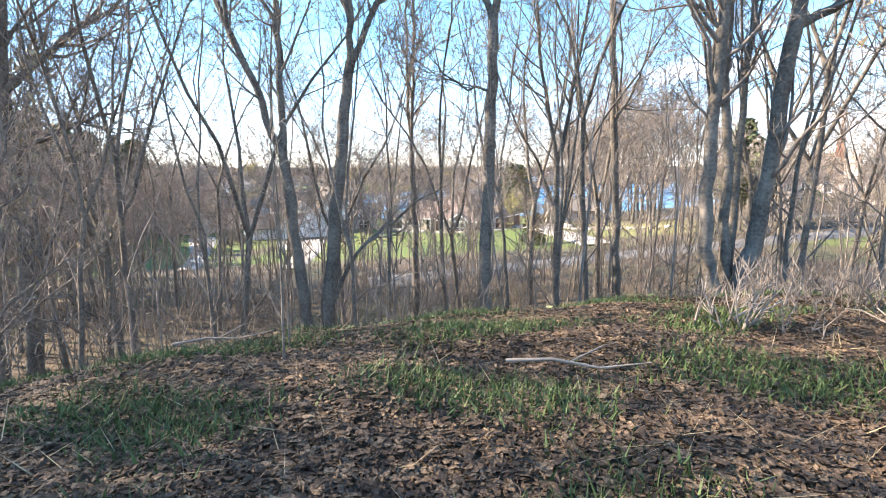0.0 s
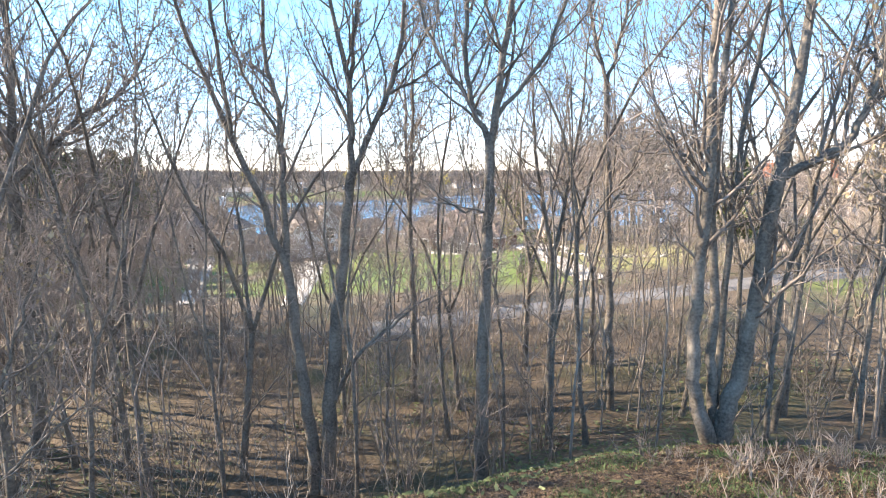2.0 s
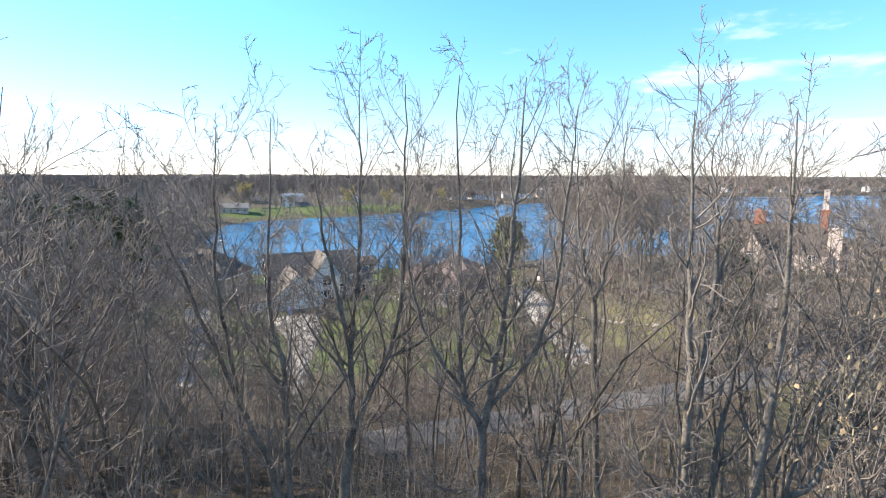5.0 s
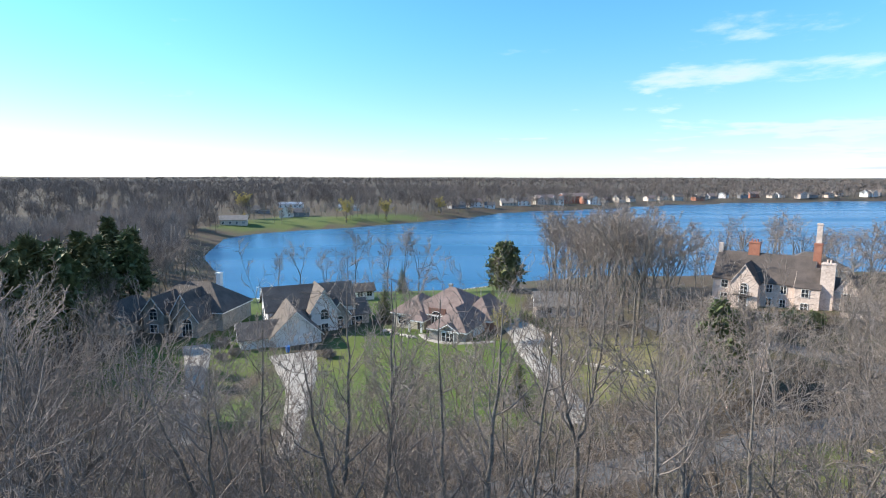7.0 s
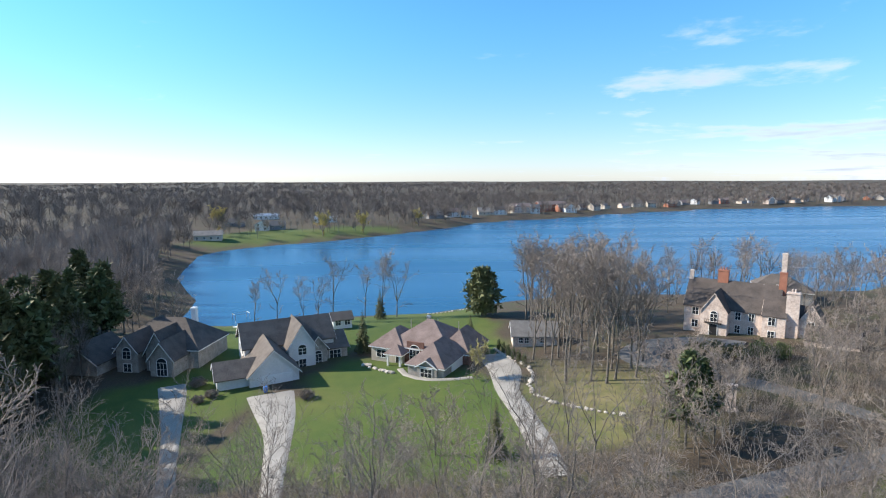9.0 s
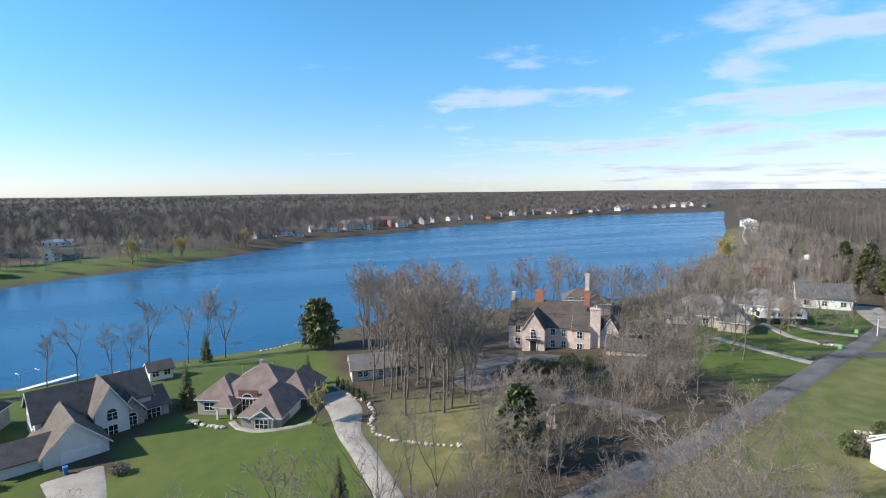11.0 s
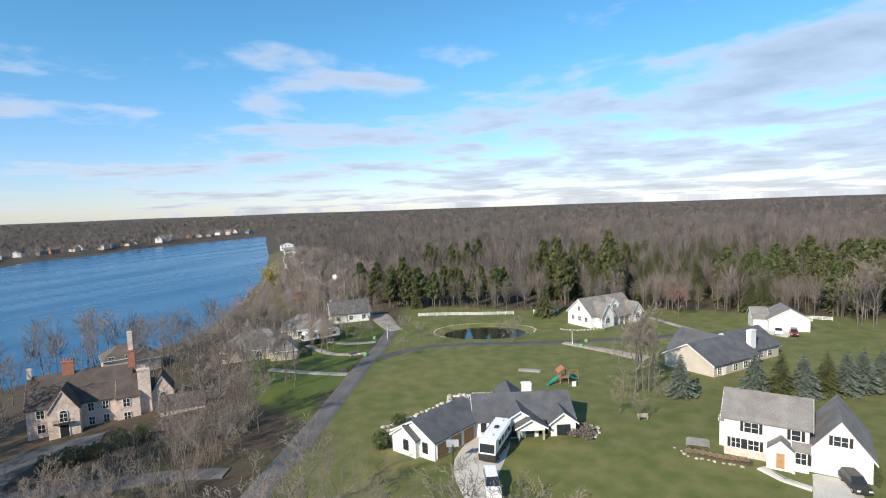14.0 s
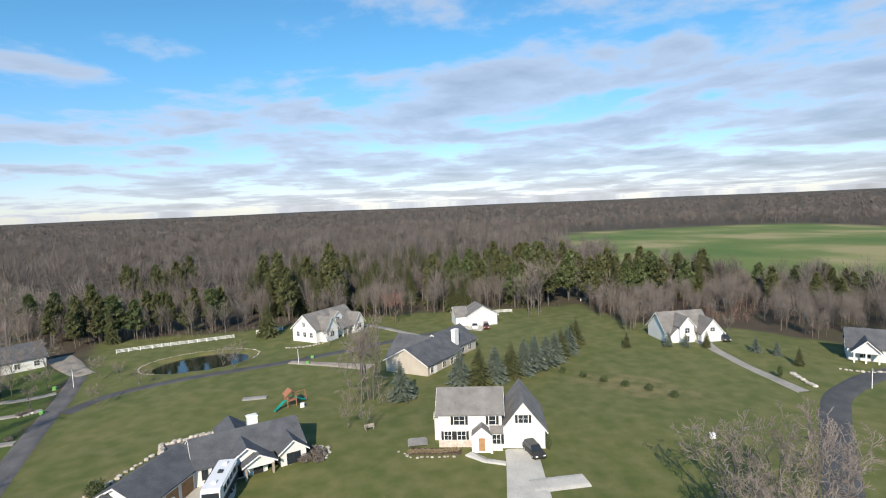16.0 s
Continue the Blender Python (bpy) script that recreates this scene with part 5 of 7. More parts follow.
PALE = [tree_meshes(31, 13, 0.13, 0.25, L6, twig=PALE_TWIG, counts=(8, 6, 4), thin=0.022, spread=0.55, leaders=3, light=True),
        tree_meshes(32, 12, 0.10, 0.2, L6, twig=PALE_TWIG, counts=(7, 6, 4), thin=0.022, spread=0.6, leaders=4, light=True)]
RED = [tree_meshes(41, 10, 0.12, 0.2, L6, twig=RED_TWIG, counts=(8, 6, 4), thin=0.03, spread=0.6, leaders=4, light=True)]
SMALL = [tree_meshes(51, 6, 0.08, 0.25, L6, twig=PALE_TWIG, counts=(7, 6, 4), thin=0.016, spread=0.6, leaders=4, light=True)]
OAK_TREE = [tree_meshes(61, 17, 0.34, 0.2, (7, 5, 4, 3, 3), counts=(8, 6, 4), thin=0.035, spread=0.85, leaders=5, light=True)]
WILLOWS = [tree_meshes(71, 12, 0.3, 0.2, L6, twig=WILLOW, counts=(9, 8, 5), thin=0.06, spread=0.8, leaders=5, droop=0.25, light=True)]
BUDDING = [tree_meshes(81, 5.5, 0.07, 0.12, L6, twig=BUD, counts=(10, 8, 4), thin=0.035, spread=0.35, leaders=5, light=True)]

TALL = "tall bare deciduous tree with grey bark and fine twigs"
# the forked trees at the brow of the wooded knoll
HEROES = [
    (MAPLE, 0.73, 16.0), (TWIN_EAST, -4.5, 17.5), (TWIN_WEST, -4.85, 17.6), (COPPICE, 6.72, 13.4), (PALE_STEM, 3.65, 20.0), (FORKED, 6.73, 22.0), (SPREADER, -17.0, 21.0), (PALE_STEM, -1.85, 26.0),
    (NEAR[3], 3.2, 17.2), (NEAR[2], 4.9, 18.6), (NEAR[3], -9.7, 13.2), (NEAR[2], -11.2, 12.4), (NEAR[1], -8.0, 19.0), (NEAR[3], -7.4, 16.0), (NEAR[2], -10.4, 17.4), (NEAR[0], -13.2, 15.0), (NEAR[1], -12.4, 19.5),
    (NEAR[2], 10.4, 17.0), (NEAR[1], 12.4, 19.4), (NEAR[3], 9.2, 15.2), (NEAR[2], 13.8, 16.4), (NEAR[3], -2.6, 19.6), (NEAR[3], -3.3, 16.6), (NEAR[3], 1.9, 19.8), (NEAR[3], 11.6, 14.8),
]
for i, (kind, x, y) in enumerate(HEROES):
    own = i < 6
    plant(kind, x, y, 1.0 if own else 1.12 + 0.03 * (i % 4), 0 if own else 67 * i, TALL, group="trees on the wooded knoll")


# two lower trees that still hold pale seed clusters
def seed_clusters(crown, every, seed):
    """Pale drooping keys at the twig tips of a crown mesh."""
    rg = np.random.default_rng(seed)
    tips = np.array([v.co[:] for v in crown.vertices])
    tips = tips[rg.permutation(len(tips))[: len(tips) // every]]
    a, b = rg.normal(0, 0.035, (len(tips), 3)), rg.normal(0, 0.02, (len(tips), 3))
    a[:, 2] = -np.abs(rg.normal(0.09, 0.03, len(tips)))
    v = np.stack([tips - b, tips + b, tips + a + b, tips + a - b], 1).reshape(-1, 3)
    return fast_mesh("seed_clusters", v, np.arange(4 * len(tips)).reshape(-1, 4), STRAW)


KEYED = limbed_tree(14, [
    ([(0, 0, -0.4), (0.1, 0, 2.2), (0.1, 0.1, 5.0)], (0.14, 0.11, 0.09), 0.3),
    ([(0.1, 0.1, 4.8), (-1.4, 0.3, 7.6), (-2.4, 0.4, 10.6)], (0.07, 0.05, 0.01), 1.3),
    ([(0.1, 0.1, 4.8), (1.2, -0.3, 8.0), (1.9, -0.4, 11.5)], (0.07, 0.05, 0.01), 1.3),
    ([(0.1, 0.1, 4.4), (0.2, 0.9, 8.5), (0.0, 1.2, 12.8)], (0.07, 0.05, 0.01), 1.3),
    ([(0.1, 0, 3.6), (-1.8, -0.4, 5.2), (-3.4, -0.5, 6.4)], (0.05, 0.035, 0.01), 0.8),
], reach=1.2)
SEED_MESH = seed_clusters(KEYED[1], 34, 4)
for x, y, s, a in ((10.6, 11.2, 1.0, 10), (-10.6, 10.6, 0.8, 200), (13.4, 13.2, 1.1, 120)):
    ob = plant(KEYED, x, y, s, a, "bare tree with pale dry seed clusters", group="trees on the wooded knoll")
    tagged(part("seed_clusters", SEED_MESH, None, ob), "pale dry seed keys", kind="stuff")


def far_from(x, y, spots, d):
    return all((x - a) ** 2 + (y - b) ** 2 > d * d for a, b in spots)


spots = [(x, y) for _, x, y in HEROES]


def wood(poly, n, kinds, gap, lo, hi, label, group="", avoid=(), twigs=None):
    """Trees at random within a polygon, with a least gap."""
    xs, ys = [p[0] for p in poly], [p[1] for p in poly]
    made = tries = 0
    while made < n and tries < n * 30:
        tries += 1
        x, y = rt.uniform(min(xs), max(xs)), rt.uniform(min(ys), max(ys))
        if not inside(poly, x, y) or any(inside(a, x, y) for a in avoid) or not far_from(x, y, spots, gap):
            continue
        spots.append((x, y))
        plant(rt.choice(kinds), x, y, rt.uniform(lo, hi), rt.uniform(0, 360), label, group=group)
        made += 1


# one mesh of many copies, for what nobody could count
def scatter(protos, places, seed):
    """Joins transformed copies of (v, f) arrays. places: x, y, z, scale_xy, scale_z, turn."""
    rng = np.random.default_rng(seed)
    pick = rng.integers(0, len(protos), len(places))
    V, T, k = [], [], 0
    for i, (v, f) in enumerate(protos):
        p = places[pick == i]
        if not len(p):
            continue
        c, s = np.cos(p[:, 5])[:, None], np.sin(p[:, 5])[:, None]
        x = (v[None, :, 0] * c - v[None, :, 1] * s) * p[:, 3:4] + p[:, 0:1]
        y = (v[None, :, 0] * s + v[None, :, 1] * c) * p[:, 3:4] + p[:, 1:2]
        z = v[None, :, 2] * p[:, 4:5] + p[:, 2:3]
        V.append(np.stack([x, y, z], -1).reshape(-1, 3))
        T.append((f[None] + (np.arange(len(p)) * len(v))[:, None, None] + k).reshape(-1, f.shape[1]))
        k += len(p) * len(v)
    return np.concatenate(V), np.concatenate(T)


def broom(seed, slivers, height, radius, width):
    """A bare crown for the distance: trunk and slivers that fan upwards."""
    rng = np.random.default_rng(seed)
    V, T = [], []

    def sliver(a, b, w):
        d = rng.normal(0, 1, 3)
        d[2] = 0
        d = unit(d) * w
        k = len(V)
        V.extend([a - d, a + d, b])
        T.append((k, k + 1, k + 2))

    for _ in range(1 if slivers < 200 else 4):
        sliver(np.array([0, 0, -0.5]), np.array([rng.normal(0, 0.3), rng.normal(0, 0.3), height * 0.8]), max(width, 0.13))
    for _ in range(slivers):
        d = unit(rng.normal(0, 1, 3)) * rng.random() ** 0.4
        b = np.array([d[0] * radius, d[1] * radius, height * (0.62 + 0.37 * d[2])])
        root = np.array([0, 0, min(b[2] - 0.08 * height, height * rng.uniform(0.22, 0.72))])
        mid = b + (root - b) * rng.uniform(0.3, 0.85) - np.array([0, 0, 0.03 * height])
        sliver(mid, b, width * rng.uniform(0.5, 1.2))
    return np.array(V), np.array(T)


EDGE_TREES = [broom(200 + i, 360, 17, 4.2, 0.045) for i in range(6)]
rng = np.random.default_rng(76)


def wood_far(name, poly, n, lo, hi, label, seed, mat=None):
    """A joined belt of bare trees with trunks and fine slivers for twigs."""
    xs, ys = [p[0] for p in poly], [p[1] for p in poly]
    x, y = rng.uniform(min(xs), max(xs), n * 4), rng.uniform(min(ys), max(ys), n * 4)
    k = inside(poly, x, y) & ~inside(FIELD, x, y) & (edge_far(LAKE, x, y) > 4)
    x, y = x[k][:n], y[k][:n]
    s = rng.uniform(lo, hi, len(x))
    v, f = scatter(EDGE_TREES, np.stack([x, y, land(x, y), s, s, rng.uniform(0, 6.28, len(x))], -1), seed)
    return tagged(new(name, fast_mesh(name, v, f, mat or TWIG)), label, "woods", kind="stuff")


ROAD_STRIP = [(-8, 35), (12, 39.5), (48, 47), (150, 80), (150, 90), (48, 57), (10, 47), (-8, 43)]
KNOLL = "bare deciduous tree in the woods on the knoll"
wood([(-26, 14), (-5, 20), (8, 20), (30, 14), (34, 24), (12, 27), (-8, 34), (-28, 36)], 40, NEAR[1:] + NEAR[1:3], 2.4, 0.92, 1.08, KNOLL, "trees on the wooded knoll", [ROAD_STRIP])
wood([(-60, 18), (-26, 14), (-26, 34), (-36, 52), (-62, 64)], 16, NEAR[1:4] + MID[:3], 3.0, 0.85, 1.05, KNOLL, "trees on the wooded knoll")
wood([(-60, 60), (-48, 62), (-52, 92), (-64, 104), (-95, 150), (-120, 120), (-85, 60)], 8, MID, 4.0, 0.75, 1.0, KNOLL, "trees on the wooded knoll")
wood([(20, 48), (40, 54), (78, 70), (80, 79), (66, 81), (54, 74), (44, 76), (30, 66)], 38, MID[:3] + PALE + PALE, 2.6, 0.52, 0.7, "bare grey tree between the lane and the manor", "trees by the manor", [[(45, 60), (60, 60), (58, 74), (48, 88), (38, 96), (44, 80)]])
wood([(21, 84), (34, 80), (42, 88), (44, 112), (50, 132), (36, 146), (26, 136), (27, 118), (22, 100)], 46, MID[:3], 2.4, 0.92, 1.12, "tall bare maple in the grove beside the manor", "grove by the manor", [[(19, 104), (31, 103), (31, 116), (19, 116)]])
wood([(80, 82), (96, 76), (104, 90), (100, 120), (88, 118), (82, 100)], 26, MID + PALE, 2.8, 0.66, 0.84, "bare tree beside the manor", "trees by the manor")
wood([(22, 30), (34, 24), (50, 33), (52, 45), (40, 41)], 14, PALE + NEAR[3:4], 3.4, 0.9, 1.1, "pale bare tree beside the lane", "trees by the lane", [ROAD_STRIP])
wood([(10, 18), (30, 16), (40, 32), (24, 27), (10, 24)], 22, PALE + NEAR[1:4], 2.4, 0.85, 1.0, KNOLL, "trees on the wooded knoll", [ROAD_STRIP])
wood([(-34, 34), (-8, 33), (4, 38), (2, 50), (-26, 50)], 26, NEAR[2:4] + PALE, 2.6, 0.7, 0.92, KNOLL, "trees on the wooded knoll", [[(-17, 44), (-12, 44), (-12, 56), (-17, 56)], [(-31, 48), (-25, 48), (-25, 60), (-31, 60)]])
wood([(6, 36), (28, 47), (36, 56), (20, 54), (4, 44)], 14, PALE + NEAR[1:4], 3.0, 0.8, 1.0, "bare tree beside the lane", "trees by the lane", [ROAD_STRIP])
wood_far("left_woods", [(-100, 62), (-58, 58), (-50, 66), (-54, 92), (-64, 104), (-70, 120), (-100, 128)], 120, 0.65, 0.9, "dark bare trees beside the brick house", 5, DARK_TWIG)
wood_far("slope_woods", [(-70, 30), (-36, 26), (-24, 40), (-34, 52), (-58, 64), (-80, 60)], 90, 0.55, 0.75, "dark bare trees on the wooded slope", 6, DARK_TWIG)
wood_far("west_bank_woods", [(-74, 150), (-116, 250), (-126, 296), (-165, 300), (-160, 150), (-95, 128)], 320, 0.75, 1.05, "bare trees on the west bank of the lake", 4)
wood([(60, 126), (100, 122), (110, 145), (70, 158)], 14, MID, 4, 0.65, 0.85, "bare tree on the lake bank", "trees by the manor")
wood([(-46, 134), (-30, 136), (-22, 142), (-44, 141)], 4, MID[:3], 3, 0.62, 0.75, "slim bare tree at the water's edge", "lakeside trees")
wood([(-22, 140), (-6, 140), (-4, 148), (-18, 147)], 4, MID[:3], 2.6, 0.75, 0.95, "slim bare tree at the water's edge", "lakeside trees")
wood([(-72, 118), (-56, 122), (-52, 138), (-70, 142)], 9, MID, 3, 0.6, 0.8, "bare tree at the water's edge", "lakeside trees")
wood([(104, 74), (150, 90), (150, 104), (130, 100), (104, 84)], 9, PALE + SMALL, 6, 0.7, 0.9, "bare yard tree on a lakeside lawn", "yard trees")
for x, y, k, s in ((121, 114, 0, 0.95), (116, 118, 0, 0.75)):
    plant(OAK_TREE[k], x, y, s, 40 * x, "spreading bare oak at the lake shore", group="lakeside trees")
plant(WILLOWS[0], 192, 170, 1.15, 0, "yellow weeping willow at the lake shore", "willow_tree")
for x, y, s in ((-58, 352, 1.2), (-34, 374, 1.1), (4, 420, 1.0), (-128, 362, 1.3)):
    plant(WILLOWS[0], x, y, s, x * 7, "pale yellow willow on the far shore", "willow_tree", "far willows")
wood_far("far_shore_trees", [(-4, 402), (62, 490), (160, 544), (240, 596), (348, 656), (478, 694), (560, 704), (700, 722), (800, 732), (800, 756), (690, 752), (560, 732), (470, 722), (340, 684), (230, 626), (150, 574), (50, 520), (-10, 450)], 420, 0.55, 0.95, "bare trees between the homes on the far shore", 9)
wood_far("far_lawn_trees", [(-126, 312), (-60, 352), (-10, 400), (-14, 414), (-64, 394), (-112, 374)], 46, 0.5, 0.85, "scattered bare trees on the far lawns", 10, PALE_TWIG)
wood_far("shore_yard_trees", [(98, 84), (150, 98), (176, 120), (166, 146), (140, 142), (118, 122), (100, 108)], 44, 0.45, 0.72, "bare trees round the lakeside homes", 11)
wood_far("lakeside_woods", [(150, 118), (186, 112), (250, 150), (345, 262), (330, 286), (240, 212), (200, 190), (160, 160)], 210, 0.5, 0.85, "bare trees among the lakeside homes", 1)
wood_far("woodland_edge", [(180, 92), (184, 60), (196, 14), (196, -60), (212, -70), (240, -60), (236, 80), (210, 140), (184, 134)], 260, 0.6, 0.85, "tall bare trees at the edge of the woods", 2, DARK_TWIG)
wood_far("court_woods", [(120, -118), (150, -106), (168, -124), (190, -165), (150, -195), (116, -152)], 150, 0.45, 0.75, "bare trees beyond the court", 12, DARK_TWIG)
wood_far("field_woods", [(152, -66), (196, -66), (225, -120), (205, -165), (160, -150), (150, -120), (168, -92)], 270, 0.45, 0.72, "bare trees in the belt beside the field", 3, DARK_TWIG)
wood([(40, 2), (50, 4), (52, 28), (40, 30)], 6, PALE, 4, 0.75, 1.0, "pale bare tree at the lawn edge", "trees at the lawn edge")
wood([(36, -30), (46, -30), (44, -4), (36, -2)], 5, PALE + NEAR[3:4], 4, 0.75, 0.95, "pale bare tree at the lawn edge", "trees at the lawn edge")
wood([(44, -56), (60, -46), (58, -34), (44, -34)], 3, MID + PALE, 4, 0.62, 0.8, "bare tree at the lawn edge", "trees at the lawn edge")
for x, y, s in ((110.5, 9, 0.85), (112, 6.5, 0.75), (113.5, 8.5, 0.9), (111.5, 11, 0.65), (114.5, 5.5, 0.6), (112.6, 7.6, 0.8)):
    plant(rt.choice(MID[:3]), x, y, s, x * 31, "clump of bare trees in a mulched bed", group="clump of trees")
for x, y, s in ((188, -46, 0.95), (186, -48, 0.9), (190, -50, 1.0), (184, -44, 0.8)):
    plant(MID[2], x, y, s, x * 31, "bare multi-stemmed tree on a lawn", group="trees by the woods")
for x, y, s in ((186, 2, 1.0), (181, 98, 0.7)):
    plant(RED[0], x, y, s, 12 * x, "red-budding maple at the edge of the woods", "bare_tree", "red maples")
plant(RED[0], -92, 128, 1.3, 5, "red-budding maple above the conifers", "bare_tree", "red maples")
for x, y, s in ((120, 65.5, 0.85), (133, 62.5, 0.7), (141, 76, 1.0), (139, 70, 0.8), (145, 47, 0.9), (142, 43.5, 0.8), (147, 44, 1.0), (160, 21.5, 0.9), (97.5, 10.5, 0.7), (95, 7, 0.75), (2.5, 62.0, 1.35), (119, 88, 1.1), (132, 86, 1.0), (172, 8, 1.1), (147, -93, 0.9)):
    plant(SMALL[0], x, y, s, x * 17, "small bare ornamental tree on a lawn", "bare_tree", "yard trees")
for x, y, s in ((52, -42, 0.9), (57, -47, 0.95), (48.5, -37, 0.8), (61, -39, 0.85), (63, -46, 0.8), (55, -35, 0.7)):
    plant(MID[3], x, y, s, x * 31, "bare tree at the lawn edge", group="trees at the lawn edge")
plant(BUDDING[0], 10.6, 88.6, 1.0, 0, "rounded budding pear tree in a ring bed", "bare_tree", "yard trees")


# conifers
def conifer(seed, height, radius, whorls, per, needles, skirt=0.06, plume=0.5):
    """Trunk and crown of a fir: whorls of drooping boughs, each a ragged blade of several slivers."""
    rng = np.random.default_rng(seed)
    tr = Geo()
    tr.tube([(0, 0, -0.3), (0, 0, height * 0.5), (0, 0, height * 0.98)], [height * 0.014, height * 0.01, 0.01], 6)
    V, T = [], []
    for i in range(whorls):
        t = (i + 0.5) / whorls
        z = height * (skirt + (1 - skirt) * t)
        r = radius * (1 - t) ** (0.85 if radius < 5 else 0.32) + 0.12
        for j in range(per):
            a = 6.283 * (j + rng.uniform(-0.4, 0.4)) / per + i * 0.7
            rr = r * rng.uniform(0.7, 1.12)
            way = np.array([math.cos(a), math.sin(a), 0])
            acr = np.array([-math.sin(a), math.cos(a), 0])
            tip = way * rr + np.array([0, 0, z - rr * rng.uniform(0.12, 0.4) + 0.1])
            root = np.array([0, 0, z + 0.15 * rr])
            for s in range(5):
                u = 0.2 + 0.8 * s / 4
                m = root + (tip - root) * u
                wide = rr * 0.34 * (1.25 - u) * rng.uniform(0.7, 1.3) + 0.08
                hang = plume * rr * rng.uniform(0.1, 0.3)
                for side in (-1, 1):
                    q = m + acr * side * wide - np.array([0, 0, hang * rng.uniform(0.4, 1.2)]) + way * wide * rng.uniform(0.2, 0.9)
                    k = len(V)
                    V.extend([m - (tip - root) * 0.14, m + (tip - root) * 0.10 + np.array([0, 0, 0.05]), q])
                    T.append((k, k + 1, k + 2))
            k = len(V)
            V.extend([root, tip + acr * 0.05, tip - acr * 0.05 - np.array([0, 0, 0.15 * rr])])
            T.append((k, k + 1, k + 2))
    return tr.mesh("trunk", BARK), fast_mesh("crown", np.array(V), np.array(T), needles)


def pine(seed, height, radius, needles, low=0.28, boughs=26):
    """A white pine: bare lower trunk, layered irregular boughs of needle tufts."""
    rng = np.random.default_rng(seed)
    tr = Geo()
    tr.tube([(0, 0, -0.3), (0.1, 0, height * 0.5), (0, 0.1, height * 0.96)], [height * 0.014, height * 0.009, 0.02], 6)
    V, T = [], []
    for i in range(boughs):
        t = (i + 0.5) / boughs
        z = height * (low + (0.98 - low) * t)
        r = radius * (0.55 + 0.6 * math.sin(math.pi * min(1, 0.25 + t * 0.8))) * (1.1 - t * 0.75) if low > 0.1 else radius * math.sin(math.pi * (0.22 + 0.72 * t)) ** 0.7
        a = i * 2.4 + rng.uniform(-0.4, 0.4)
        for k in range(3):
            a2 = a + k * 2.1
            rr = r * rng.uniform(0.6, 1.1)
            tip = np.array([math.cos(a2) * rr, math.sin(a2) * rr, z + rr * 0.18])
            tr.tube([(0, 0, z - 0.2), tuple(tip)], [0.05, 0.015], 3)
            for s in range(11):
                m = np.array([0, 0, z]) + (tip - np.array([0, 0, z])) * rng.uniform(0.35, 1.05) + rng.normal(0, 0.16, 3) * rr * 0.5
                for q in range(3):
                    w1, w2 = rng.normal(0, 0.5, 3), rng.normal(0, 0.5, 3)
                    n = len(V)
                    V.extend([m, m + w1 + np.array([0, 0, 0.22]), m + w2 + np.array([0, 0, 0.05])])
                    T.append((n, n + 1, n + 2))
    return tr.mesh("trunk", BARK), fast_mesh("crown", np.array(V), np.array(T), needles)


FIRS = [conifer(101, 14, 3.5, 24, 10, SPRUCE), conifer(102, 15, 3.0, 26, 9, SPRUCE), conifer(103, 13, 3.8, 22, 10, SPRUCE)]
BLUES = [conifer(111, 7.5, 2.2, 18, 10, BLUE_SPRUCE, plume=0.3), conifer(112, 7.0, 2.3, 17, 10, BLUE_SPRUCE, plume=0.3), conifer(113, 7.5, 2.1, 18, 10, SPRUCE, plume=0.3)]
PINES = [pine(121, 17, 3.6, SPRUCE), pine(122, 15, 3.2, SPRUCE), pine(123, 15, 3.8, HEDGE)]


def conifers(poly, n, kinds, gap, lo, hi, label, group):
    xs, ys = [p[0] for p in poly], [p[1] for p in poly]
    made = tries = 0
    while made < n and tries < n * 40:
        tries += 1
        x, y = rt.uniform(min(xs), max(xs)), rt.uniform(min(ys), max(ys))
        if inside(poly, x, y) and far_from(x, y, spots, gap):
            spots.append((x, y))
            plant(rt.choice(kinds), x, y, rt.uniform(lo, hi), rt.uniform(0, 360), label, "conifer_tree", group)
            made += 1


conifers([(198, 42), (206, 20), (214, -6), (228, -4), (262, 40), (250, 62), (215, 58)], 58, FIRS + PINES[:1], 3.2, 1.05, 1.4, "tall dark green spruce in the woods", "spruce woods")
conifers([(200, -10), (202, -62), (222, -78), (256, -84), (286, -70), (262, -30), (232, -12)], 66, FIRS + PINES, 3.2, 0.95, 1.25, "tall dark green spruce in the woods", "spruce woods")
conifers([(232, 66), (300, 56), (312, -50), (262, -84), (246, -40)], 50, FIRS, 4.5, 1.1, 1.45, "tall dark green spruce in the woods", "spruce woods")
conifers([(176, 100), (186, 118), (196, 128), (206, 116), (192, 96), (182, 84)], 20, PINES + FIRS[1:2], 3.2, 0.75, 1.0, "white pine beside the garden fence", "pines by the fence")
conifers([(186, 78), (190, 60), (200, 60), (200, 84), (194, 92)], 9, PINES, 3.4, 0.75, 0.95, "white pine beside the garden fence", "pines by the fence")
conifers([(262, 92), (300, 110), (290, 140), (258, 124)], 20, FIRS + PINES, 4, 0.85, 1.1, "dark conifer in a far stand", "far conifers")
conifers([(196, -64), (212, -84), (222, -120), (210, -128), (196, -104)], 24, PINES + FIRS[1:2], 3.2, 0.95, 1.2, "tall dark pine beside the field", "pines by the field")
conifers([(170, -112), (196, -128), (196, -160), (172, -165), (158, -140)], 12, PINES, 4, 0.7, 0.9, "white pine beside the field", "pines by the field")
conifers([(-49, 66), (-60, 62), (-84, 80), (-86, 98), (-66, 95), (-58, 84)], 22, PINES, 3.4, 1.0, 1.2, "tall dark pine shading the brick house", "pines by the dark house")
